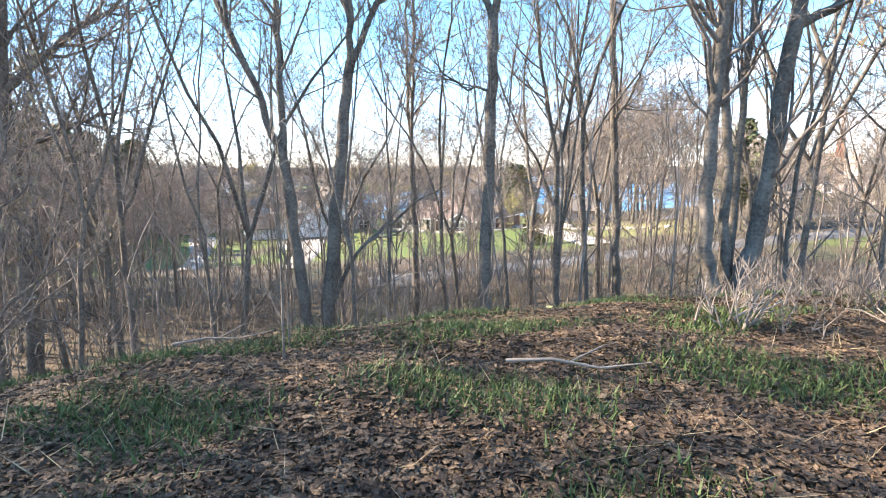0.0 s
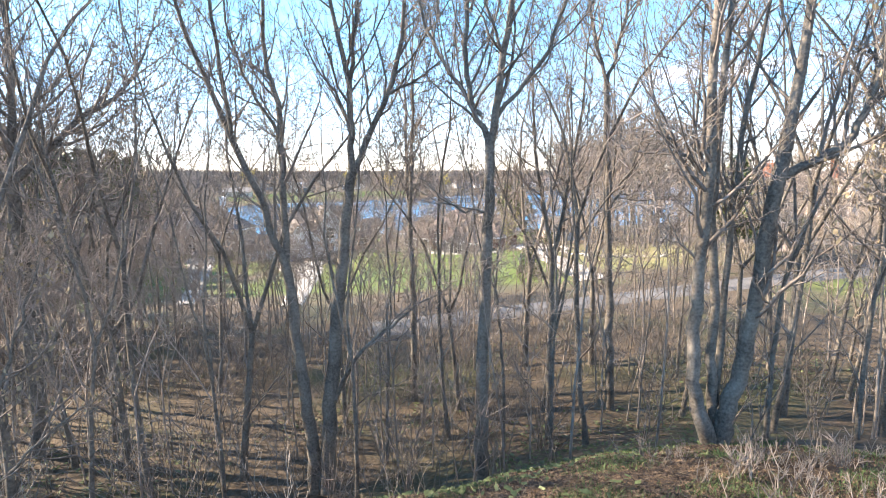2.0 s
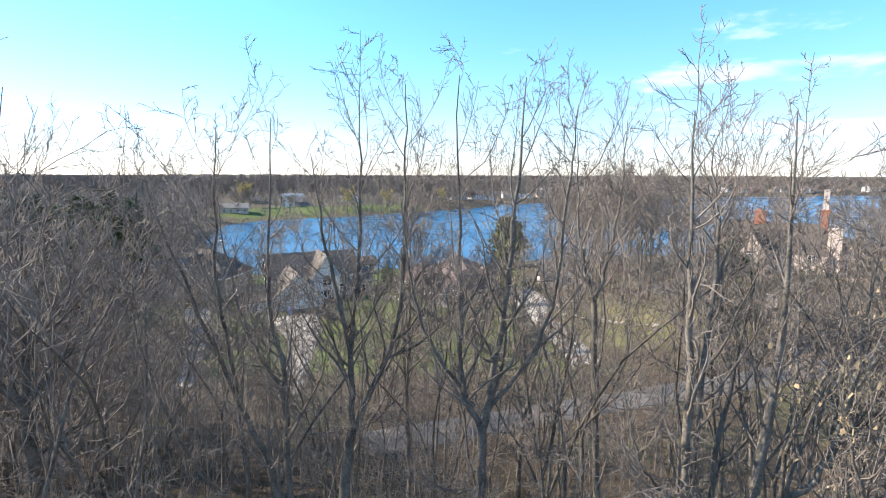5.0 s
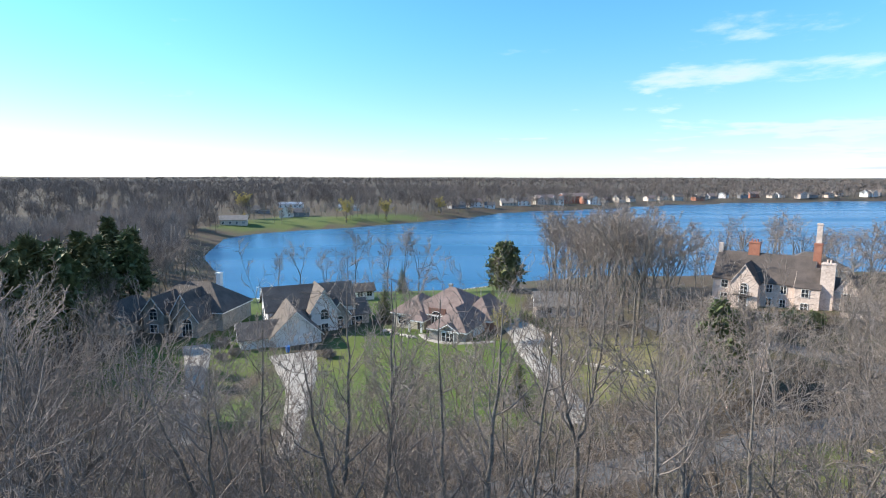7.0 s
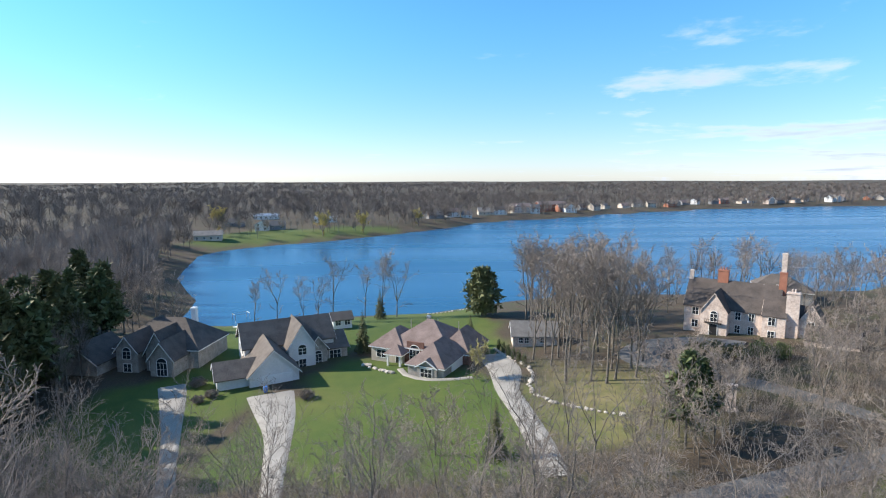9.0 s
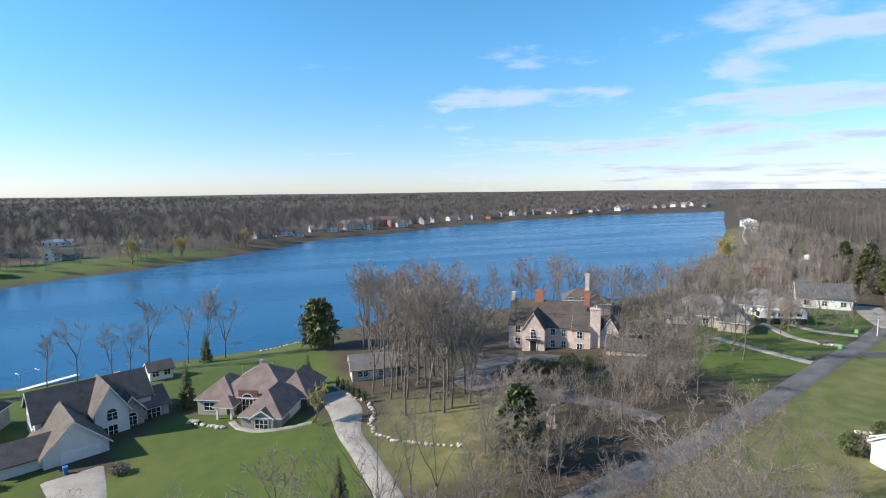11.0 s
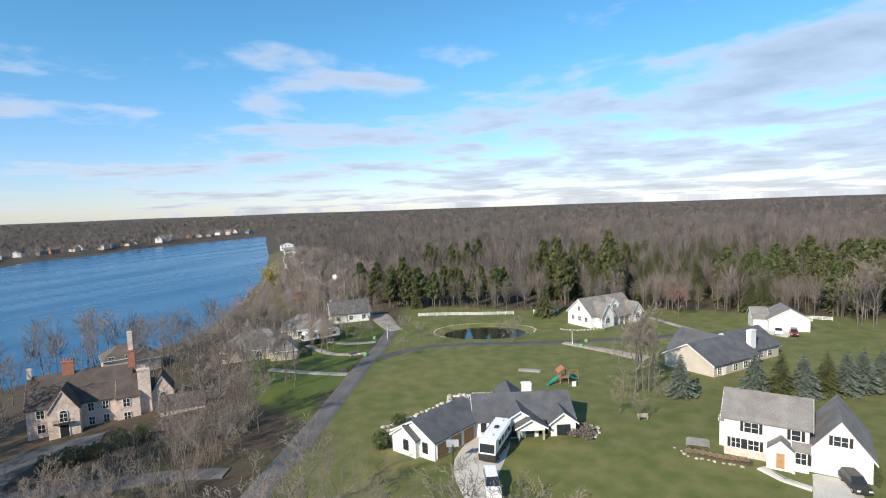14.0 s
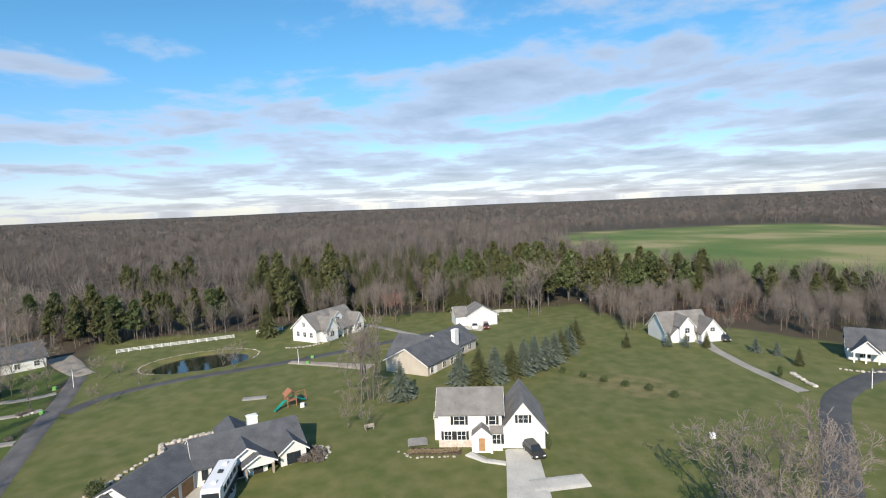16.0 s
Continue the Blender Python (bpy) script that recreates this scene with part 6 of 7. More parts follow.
conifers([(-86, 84), (-62, 92), (-64, 120), (-80, 132), (-100, 120)], 30, PINES + FIRS[1:2], 3.4, 0.9, 1.2, "dark pine beside the brick house", "pines by the dark house")
plant(FIRS[2], 178, 43, 0.95, 10, "broad spruce beside the fence", "conifer_tree", "spruces")
for x, y, k, s in ((110.2, 0.7, 0, 0.95), (117.6, -12.2, 1, 0.95), (116.2, -16.4, 2, 1.0), (117.8, -20.2, 1, 1.02), (119.8, -24.2, 2, 0.98), (122.3, -27.8, 0, 1.0), (125, -31.0, 0, 1.02), (127.8, -34.6, 1, 0.98), (131, -37.6, 0, 0.95), (134.4, -40.2, 2, 0.92), (138.4, -43.4, 1, 0.95), (142.2, -45.4, 2, 0.85), (146, -48, 2, 0.9)):
    plant(BLUES[k], x, y, s * 1.15, x * 23, "dense blue-green spruce in a row on a lawn", "spruce_tree", "row of spruces", wide=1.2)
for x, y, s in ((138, -70.5, 0.6), (136.5, -74.5, 0.55), (134.2, -79, 0.62), (127.5, -88, 0.6), (116, -90.5, 0.6), (124, -91, 0.55), (140, -60, 0.6), (112.4, -1.6, 0.5)):
    plant(BLUES[int(x) % 3], x, y, s, x * 13, "young spruce on the lawn", "spruce_tree", "young spruces")
for x, y, s in ((31, 57.5, 0.95), (35, 62, 0.75), (9.5, 60.2, 0.62)):
    plant(FIRS[1] if x < 20 else PINES[2], x, y, s * (0.75 if x < 20 else 0.8), 30, "dark evergreen among bare trees", "conifer_tree", "evergreens")
BROAD = pine(131, 12.5, 4.9, SOFT_PINE, 0.07, 52)
plant(BROAD, 18, 140, 1.0, 40, "broad rounded evergreen at the lake bank", "conifer_tree", "evergreens")
for x, y, s in ((-10.5, 109, 0.6), (12, 112, 0.45), (-9, 143, 0.55)):
    plant(FIRS[1], x, y, s, 70, "narrow evergreen beside the brick house", "conifer_tree", "evergreens")


# shrubs
def shrub_mesh(seed, w, h, n, mat, leaf=0.09):
    rng = np.random.default_rng(seed)
    p = rng.normal(0, 1, (n, 3))
    p /= np.linalg.norm(p, axis=1)[:, None]
    p *= (0.55 + 0.45 * rng.random((n, 1))) * (1 + 0.2 * np.sin(5 * p[:, :1] + 4 * p[:, 1:2]))
    p = p * [w, w, h / 2] + [0, 0, h / 2]
    p[:, 2] = np.maximum(p[:, 2], 0.02)
    a, b = rng.normal(0, leaf, (n, 3)), rng.normal(0, leaf, (n, 3))
    v = np.stack([p, p + a, p + b], 1).reshape(-1, 3)
    return fast_mesh("shrub", v, np.arange(3 * n).reshape(-1, 3), mat)


SHRUBS = {"green": shrub_mesh(1, 0.9, 1.6, 1400, HEDGE), "dark": shrub_mesh(2, 1.2, 1.4, 1400, SPRUCE), "dry": shrub_mesh(3, 0.9, 1.0, 900, STRAW, 0.12),
          "column": shrub_mesh(4, 0.6, 3.4, 1600, HEDGE), "brown": shrub_mesh(5, 1.2, 1.3, 1500, DARK_TWIG, 0.10)}


def shrub(kind, x, y, s, label, group="garden shrubs"):
    ob = new("shrub", SHRUBS[kind])
    ob.matrix_basis = pose(x, y, ground_z(x, y) - 0.03, 0, 0, x * 37) @ Matrix.Diagonal((s, s, s, 1))
    return tagged(ob, label, "shrub", group)


for x, y in ((122.4, -36.9), (118.2, -40.3), (114.2, -43.6), (110.2, -46.8), (107.1, -50.5), (102.1, -53.4)):
    shrub("green", x, y, 0.95, "young round evergreen planted in a lawn row", "row of young evergreens")
shrub("green", 73.2, 44.4, 1.9, "bushy evergreen beside the farmhouse")
shrub("column", 82.5, -22.3, 0.8, "columnar evergreen at the garage corner")
shrub("column", 109.5, -81, 0.9, "clipped columnar evergreen by the drive")
shrub("green", 82, 46, 1.6, "yellow-green shrub at the terrace wall")
for i in range(6):
    shrub("column", 17.2 + 0.55 * i, 106.5 - 2.4 * i, 0.75, "clipped columnar evergreen beside the driveway", "hedge row")
for x, y, s in ((54, 92, 1.9), (57, 90, 1.6), (52, 95, 1.5)):
    shrub("dark", x, y, s, "clipped dark evergreen mound before the manor")
for x, y, s in ((60, 88.5, 2.0), (63, 87, 1.8), (73, 92.5, 1.6)):
    shrub("green", x, y, s, "loose green shrub before the manor")
for i in range(9):
    shrub("dry", 84.9 - 0.1 * i + 0.2 * math.sin(i), -0.6 - i * 0.9, 0.6, "low dry perennial in a flower bed", "flower bed plants")
for x, y, s in ((89, 15.5, 0.9), (87.2, 14.2, 1.1), (85.5, 14, 0.8), (86, 16.2, 0.9), (-33.5, 88, 1.0), (-35, 86, 0.9), (-17.5, 86, 1.1), (-37.5, 93, 1.2), (120.5, 79.6, 0.7), (119, 80.4, 0.7), (105.5, 73.6, 0.6), (113, 105, 0.8)):
    shrub("brown", x, y, s, "rust brown garden shrub")


rng = np.random.default_rng(77)


def woods(name, n, rlo, rhi, az0, az1, keep, protos, label, seed, grow_by=60.0, zs=(0.8, 1.15)):
    """Far woods: spacing grows with distance, and so does each crown."""
    r = rng.uniform(rlo, rhi, n * 5)
    w = r / (9 + r / grow_by) ** 2
    r = r[rng.random(len(r)) < w / w.max()][: n]
    a = np.radians(rng.uniform(az0, az1, len(r)))
    x, y = r * np.sin(a), r * np.cos(a)
    ok = keep(x, y)
    x, y, r = x[ok], y[ok], r[ok]
    s = 0.9 + r / 1500
    pl = np.stack([x, y, land(x, y), s * rng.uniform(0.8, 1.25, len(x)), rng.uniform(*zs, len(x)), rng.uniform(0, 6.28, len(x))], -1)
    v, f = scatter(protos, pl, seed)
    ob = new(name, fast_mesh(name, v, f, FARWOOD if "pine" not in name else SPRUCE))
    return tagged(ob, label, "woods", kind="stuff")


def keep_woods(x, y):
    ok = (edge_far(LAKE, x, y) > 7) & (edge_far(FIELD, x, y) > 6)
    for poly in LAWNS:
        ok &= ~inside(poly, x, y)
    ok &= ~((x > -150) & (x < 196) & (y > -130) & (y < 150))
    thick = rng.random(len(x)) < 0.6
    for hx, hy in FAR_HOMES:
        ok &= ((x - hx) ** 2 + (y - hy) ** 2 > 60) | (y > hy + 3) | ((y < hy - 7) & thick)
    # thinner between the lakeside homes
    ok &= ~(inside(SHORE_EAST, x, y) & (rng.random(len(x)) < 0.75))
    return ok


BROOMS = [broom(i, 150, 17, 4.6, 0.10) for i in range(6)]
BROOMS_FAR = [broom(20 + i, 46, 15, 5.5, 0.32) for i in range(6)]
woods("far_woods", 5200, 170, 900, -62, 140, keep_woods, BROOMS, "grey-brown leafless woods beyond the lake and lawns", 1, 75)
woods("horizon_woods", 9000, 850, 3000, -62, 140, keep_woods, BROOMS_FAR, "hazy leafless woods reaching the horizon", 2, 60)
# ---- forest floor near the start ----
rng = np.random.default_rng(5)


def floor_cover(name, n, rlo, rhi, make, mat, label, category, mask=None, az=(-75, 75)):
    r = rng.uniform(rlo**1.3, rhi**1.3, n) ** (1 / 1.3)
    a = np.radians(rng.uniform(*az, n))
    x, y = r * np.sin(a), r * np.cos(a)
    if mask is not None:
        k = mask(x, y)
        x, y = x[k], y[k]
    z = land(x, y) + 0.07 * np.sin(x * 1.9 + y) * np.sin(y * 1.7 - x * 0.6)
    v, f = make(np.stack([x, y, z], -1))
    return tagged(new(name, fast_mesh(name, v, f, mat)), label, category, kind="stuff")


def leaves(p, size=0.06):
    n = len(p)
    a, b = rng.normal(0, size, (n, 3)), rng.normal(0, size, (n, 3))
    a[:, 2] *= 0.35
    b[:, 2] *= 0.35
    o = p + [0, 0, 0.02] + np.abs(rng.normal(0, 0.012, (n, 1))) * [0, 0, 1]
    v = np.stack([o - a, o + b, o + a, o - b], 1).reshape(-1, 3)
    return v, np.arange(4 * n).reshape(-1, 4)


def blades(p, h=0.16, w=0.006, lean=0.5):
    n = len(p)
    t = rng.normal(0, lean, (n, 3)) * h
    t[:, 2] = h * rng.uniform(0.5, 1.3, n)
    s = rng.normal(0, 1, (n, 3)) * w
    s[:, 2] = 0
    v = np.stack([p - s, p + s, p + t], 1).reshape(-1, 3)
    return v, np.arange(3 * n).reshape(-1, 3)


def patch(lo, f1=0.5, f2=0.7, ph=0.0):
    return lambda x, y: np.sin(x * f1 + ph + 1.5 * np.sin(y * f2)) + np.sin(y * f1 * 1.3 - x * 0.3 + ph) + rng.normal(0, 0.5, len(x)) > lo


floor_cover("leaf_litter", 250000, 2.0, 15, lambda p: leaves(p, 0.019), LEAF, "brown fallen oak leaves over the forest floor", "leaf litter", patch(-1.9), (-50, 50))
floor_cover("grass_tufts", 170000, 2.0, 16, lambda p: blades(p, 0.11, 0.006), GRASS, "short green grass and groundcover in patches", "grass", patch(0.55, 2.3, 1.6, 2.0), (-50, 50))
floor_cover("dry_stalks", 4200, 2.0, 13, lambda p: blades(p, 0.16, 0.003, 1.5), STRAW, "dry straw-coloured stalks and fallen stems", "dry grass", patch(0.0, 0.8, 0.6, 4.0))
floor_cover("ivy", 26000, 8.5, 34, lambda p: leaves(p + [0, 0, 0.05], 0.05), HEDGE, "low evergreen groundcover under the trees", "groundcover", patch(0.3, 0.35, 0.3, 1.0))


def brush_proto(seed, h, n):
    rg = np.random.default_rng(seed)
    lines = []
    for _ in range(n):
        a = rg.uniform(0, 6.28)
        d = unit(np.array([math.cos(a) * 0.35, math.sin(a) * 0.35, 1]))
        pts, rad = bend(rg, np.array([rg.normal(0, 0.15), rg.normal(0, 0.15), -0.1]), d, h * rg.uniform(0.6, 1.0), 0.014, 4, 0.12, 0.05, 0.005)
        lines.append((pts, rad, 1))
        for _ in range(6):
            i = rg.integers(1, 4)
            p2, r2 = bend(rg, pts[i], side_way(rg, unit(pts[i + 1] - pts[i]), 0.7), h * rg.uniform(0.15, 0.35), 0.008, 2, 0.15, 0.06, 0.004)
            lines.append((p2, r2, 2))
    return tubes(lines, (3, 3, 3, 3, 3))


def brush(name, n, poly, protos, mat, lo, hi, label, seed, avoid=()):
    xs, ys = [p[0] for p in poly], [p[1] for p in poly]
    x, y = rng.uniform(min(xs), max(xs), n), rng.uniform(min(ys), max(ys), n)
    k = inside(poly, x, y)
    for a in avoid:
        k &= ~inside(a, x, y)
    x, y = x[k], y[k]
    s = rng.uniform(lo, hi, len(x))
    v, f = scatter(protos, np.stack([x, y, land(x, y), s, s, rng.uniform(0, 6.28, len(x))], -1), seed)
    return tagged(new(name, fast_mesh(name, v, f, mat)), label, "undergrowth", kind="stuff")


BRUSH = [brush_proto(i, 3.4, 4) for i in range(5)]
POLES = []
for i in range(4):
    lines = grow(np.random.default_rng(300 + i), 11, 0.05, 0.45, counts=(7, 5, 3), spread=0.7, thin=0.009, leaders=2, light=True)
    POLES.append(tubes(lines, (5, 4, 3, 3, 3)))
brush("young_trees", 430, [(-60, 16), (-34, 14), (-10, 14.5), (10, 15.5), (34, 12), (38, 30), (16, 46), (-8, 46), (-34, 46), (-60, 56)], POLES, TWIG, 0.6, 1.15, "close-set young bare trees on the slope", 9, [ROAD_STRIP])
# unseen trees to the west, added to throw dappled shade on the knoll
brush("west_shade_trees", 100, [(-9, -10), (-9, 4), (-14, 11), (-40, 14), (-40, -10)], POLES, DARK_TWIG, 1.2, 1.6, "unseen close-set bare trees west of the knoll, added for shade", 11)
brush("slope_saplings", 200, [(-34, 30), (16, 31), (16, 46), (-8, 50), (-34, 50)], POLES, TWIG, 0.55, 0.85, "bare saplings at the foot of the slope", 12, [ROAD_STRIP])
brush("undergrowth", 460, [(-30, 10), (-10, 12.5), (10, 13), (32, 10), (36, 26), (10, 30), (-10, 34), (-34, 40)], BRUSH, DARK_TWIG, 0.7, 1.7, "tangle of bare saplings and brush on the slope", 3, [ROAD_STRIP])
brush("brambles", 90, [(2.5, 5.5), (9, 6), (11, 11), (4, 12)], [brush_proto(10 + i, 0.9, 5) for i in range(3)], DARK_TWIG, 0.5, 1.2, "low bare brambles on the brow", 4)
brush("thicket", 420, [(22, 52), (44, 58), (76, 72), (78, 82), (60, 86), (44, 80), (30, 68)], BRUSH, PALE_TWIG, 0.9, 2.0, "pale bare thicket beside the lane", 5)
brush("thicket_left", 300, [(-62, 30), (-36, 30), (-38, 60), (-54, 84), (-90, 90), (-80, 50)], BRUSH, DARK_TWIG, 0.9, 2.0, "grey bare thicket below the pines", 6)
brush("field_brush", 300, [(150, -70), (190, -66), (215, -120), (195, -160), (160, -140)], BRUSH, RED_TWIG, 0.8, 1.6, "brown brush beside the field", 7)
brush("clump_brush", 60, [(107, 3), (115, 1), (118, 8), (113, 14), (108, 11)], BRUSH, TWIG, 0.5, 1.0, "bare brush under a clump of trees", 13)
brush("wood_edge_brush", 320, [(176, 96), (184, 50), (198, 12), (198, -62), (206, -64), (206, 20), (192, 60), (186, 130)], BRUSH, TWIG, 0.7, 1.4, "brush along the edge of the woods", 8)

# two thin saplings standing on the brow, and a fallen branch
SAP = [tree_meshes(91, 2.6, 0.016, 0.4, (5, 4, 3, 3, 3), twig=PALE_TWIG, counts=(4, 2), thin=0.004, spread=0.5, leaders=2)]
for x, y, s in ((-2.1, 5.1, 0.95), (-2.3, 6.0, 0.6), (-1.3, 7.6, 0.5), (-3.7, 8.4, 0.8)):
    plant(SAP[0], x, y, s, x * 50, "thin bare sapling on leaf litter", "sapling", "saplings", sink=0.0)
for x, y, a in ((3.3, 6.4, 30), (0.5, 4.4, -20), (-3.4, 6.6, 10), (4.2, 5.4, 60)):
    g = Geo()
    z = ground_z(x, y) + 0.05
    g.tube([(-0.5, 0, 0.03), (-0.1, 0.06, 0.07), (0.3, 0.0, 0.06), (0.7, 0.1, 0.12)], [0.02, 0.016, 0.011, 0.004], 6)
    g.tube([(0.05, 0.04, 0.07), (0.3, 0.3, 0.16), (0.42, 0.5, 0.14)], [0.01, 0.007, 0.003], 5)
    ob = new("fallen_branch", g.mesh("fallen_branch", PALE_TWIG, True))
    ob.matrix_basis = pose(x, y, z, 0, 0, a)
    tagged(ob, "weathered fallen branch on the leaf litter", "branch", "fallen branches")


# ---- vehicles ----
def wheel(parent, x, y, r, w=0.25):
    g = Geo()
    g.tube([(x, y - w / 2, r), (x, y + w / 2, r)], [r, r], 14, cap=True)
    t = part("wheel", g, RUBBER, parent)
    g = Geo()
    g.tube([(x, y - w / 2 - 0.02, r), (x, y + w / 2 + 0.02, r)], [r * 0.6, r * 0.6], 10, cap=True)
    part("rim", g, STEEL, t)


def car(x, y, rz, paint, label, kind="suv", lift=0.12):
    c = thing("car", pose(x, y, ground_z(x, y) + lift, 0, 0, rz), label, "car")
    L, W, Ht = (4.8, 1.9, 1.7) if kind == "suv" else (5.4, 2.0, 2.3)
    nose = 0.95 if kind == "suv" else 1.2
    g = Geo()
    out = [(-L / 2, 0.35), (L / 2, 0.35), (L / 2, nose - 0.1), (L / 2 - 0.9, nose + 0.05), (L / 2 - 1.0, nose + 0.1), (-L / 2 + 0.05, nose + 0.1), (-L / 2, nose)]
    g.prism(out, -W / 2, W / 2)
    part("body", g, paint, c)
    g = Geo()
    lo, hi = nose + 0.1, Ht
    g.add([(-L / 2 + 0.1, -W / 2 + 0.06, lo), (L / 2 - 1.2, -W / 2 + 0.06, lo), (L / 2 - 1.2, W / 2 - 0.06, lo), (-L / 2 + 0.1, W / 2 - 0.06, lo),
           (-L / 2 + 0.4, -W / 2 + 0.22, hi - 0.06), (L / 2 - 2.0, -W / 2 + 0.22, hi - 0.06), (L / 2 - 2.0, W / 2 - 0.22, hi - 0.06), (-L / 2 + 0.4, W / 2 - 0.22, hi - 0.06)],
          [(0, 1, 5, 4), (1, 2, 6, 5), (2, 3, 7, 6), (3, 0, 4, 7), (4, 5, 6, 7)])
    part("glasshouse", g, GLASS, c)
    g = Geo()
    g.box(-L / 2 + 0.38, L / 2 - 1.95, -W / 2 + 0.2, W / 2 - 0.2, hi - 0.06, hi, bevel=0.04)
    part("roof", g, paint, c)
    for s in (-1, 1):
        for a in (-L / 2 + 0.9, L / 2 - 0.95):
            wheel(c, a, s * (W / 2 - 0.1), 0.36)
        g = Geo()
        g.box(L / 2 - 0.02, L / 2 + 0.03, s * 0.65 - 0.2, s * 0.65 + 0.2, nose - 0.3, nose - 0.12)
        part("headlight", g, TRIM, c)
    return c


def motorhome(x, y, rz, label, lower, lift=0.12, L=11.0):
    c = thing("motorhome", pose(x, y, ground_z(x, y) + lift, 0, 0, rz), label, "motorhome")
    W = 2.55
    g = Geo()
    g.prism([(-L / 2, 1.5), (L / 2 - 0.02, 1.5), (L / 2 - 0.25, 3.2), (L / 2 - 0.6, 3.5), (-L / 2 + 0.1, 3.5), (-L / 2, 3.4)], -W / 2, W / 2)
    part("body", g, WHITE_PAINT, c)
    g = Geo()
    g.prism([(-L / 2, 0.45), (L / 2, 0.45), (L / 2 + 0.05, 1.0), (L / 2 - 0.01, 1.5), (-L / 2, 1.5)], -W / 2 - 0.01, W / 2 + 0.01)
    part("lower_body", g, lower, c, "dark lower side panels")
    g = Geo()
    g.add([(L / 2 + 0.0, -W / 2 + 0.15, 1.75), (L / 2 + 0.0, W / 2 - 0.15, 1.75), (L / 2 - 0.2, W / 2 - 0.15, 3.0), (L / 2 - 0.2, -W / 2 + 0.15, 3.0)], [(0, 1, 2, 3)])
    g.v = [(vx + 0.03, vy, vz) for vx, vy, vz in g.v]
    part("windscreen", g, GLASS, c)
    for s in (-1, 1):
        for i in range(4):
            g = Geo()
            a = -L / 2 + 1.2 + i * (L - 2.6) / 4
            g.box(a, a + 1.2, s * (W / 2 + 0.01) - 0.02, s * (W / 2 + 0.01) + 0.02, 2.1, 2.9)
            part("window", g, GLASS, c)
        for a in (-L / 2 + 2.4, -L / 2 + 3.4, L / 2 - 2.0):
            wheel(c, a, s * (W / 2 - 0.12), 0.46)
    for a in (-3.2, -0.6, 2.4):
        g = Geo()
        g.box(a - 0.4, a + 0.4, -0.35, 0.35, 3.5, 3.74, bevel=0.08)
        part("roof_unit", g, TRIM if a != -0.6 else BLACK, c)
    g = Geo()
    g.box(-3.5, 1.0, -W / 2 - 0.55, -W / 2, 0.9, 2.9)
    part("slide_out", g, lower, c, "dark slide-out room")
    g = Geo()
    g.tube([(-3.8, W / 2 + 0.1, 3.3), (3.0, W / 2 + 0.1, 3.3)], [0.1, 0.1], 8, cap=True)
    part("awning", g, TRIM, c)


motorhome(77.6, 26.6, 182, "large white motorhome with black lower sides parked on a drive", BLACK, L=9.2)
motorhome(127.5, 96.5, 150, "white and black motorhome parked beside a lake house", BLACK)
motorhome(238, 168, 20, "white travel trailer parked on grass", TRIM, L=8.0)
car(81.2, -19.6, 190, BLACK, "black car parked before the garage")
car(66.8, 23.6, 205, WHITE_PAINT, "white van parked on the drive", "van")
car(172.5, -23.5, 175, WHITE_PAINT, "white car before the detached garage")
car(171.5, -27, 175, plain("maroon_paint", (0.10, 0.015, 0.02), 0.3), "dark red car before the detached garage")
car(139.5, -87.2, 170, BLACK, "black pickup beside the house")
car(160.5, 104.5, 150, WHITE_PAINT, "white car on the gravel turn")

# ---- garden things ----
t = thing("playset", pose(113.2, 23.6, ground_z(113.2, 23.6), 0, 0, -60), "cedar playset with teal slides on a lawn", "playset")
for x in (-0.9, 0.9):
    for y in (-0.9, 0.9):
        g = Geo()
        g.box(x - 0.07, x + 0.07, y - 0.07, y + 0.07, -0.1, 2.6)
        part("post", g, REDWOOD, t)
g = Geo()
g.box(-1.0, 1.0, -1.0, 1.0, 1.35, 1.45)
part("deck", g, REDWOOD, t)
g = Geo()
g.prism([(-1.3, 2.5), (0, 3.5), (1.3, 2.5), (1.3, 2.6), (0, 3.62), (-1.3, 2.6)], -1.2, 1.2)
part("canopy", g, REDWOOD, t)
for s in (-1, 1):
    g = Geo()
    pts = [(s * 1.0, s * 0.3, 1.45), (s * 1.8, s * 0.4, 1.1), (s * 2.6, s * 0.6, 0.6), (s * 3.3, s * 1.0, 0.25), (s * 3.8, s * 1.5, 0.2)]
    for off, r in ((-0.25, 0.09), (0.0, 0.06), (0.25, 0.09)):
        g.tube([(x, y + off, z + (0.1 if off else 0)) for x, y, z in pts], [r * 1.6] * 5, 6, cap=True)
    part("slide", g, TEAL, t, "teal plastic slide")
g = Geo()
g.tube([(0.9, 0.9, 2.3), (3.6, 1.2, 2.3)], [0.06, 0.06], 6, cap=True)
for e in (0.5, 2.0):
    g.tube([(3.6, 1.2, 2.3), (3.7, e, -0.05)], [0.05, 0.05], 6, cap=True)
part("swing_beam", g, REDWOOD, t)
for x in (1.7, 2.6):
    g = Geo()
    for d in (-0.2, 0.2):
        g.tube([(x + d, 1.0, 2.3), (x + d, 1.0, 0.5)], [0.012, 0.012], 4)
    g.box(x - 0.25, x + 0.25, 0.9, 1.1, 0.47, 0.5)
    part("swing", g, BLACK, t)

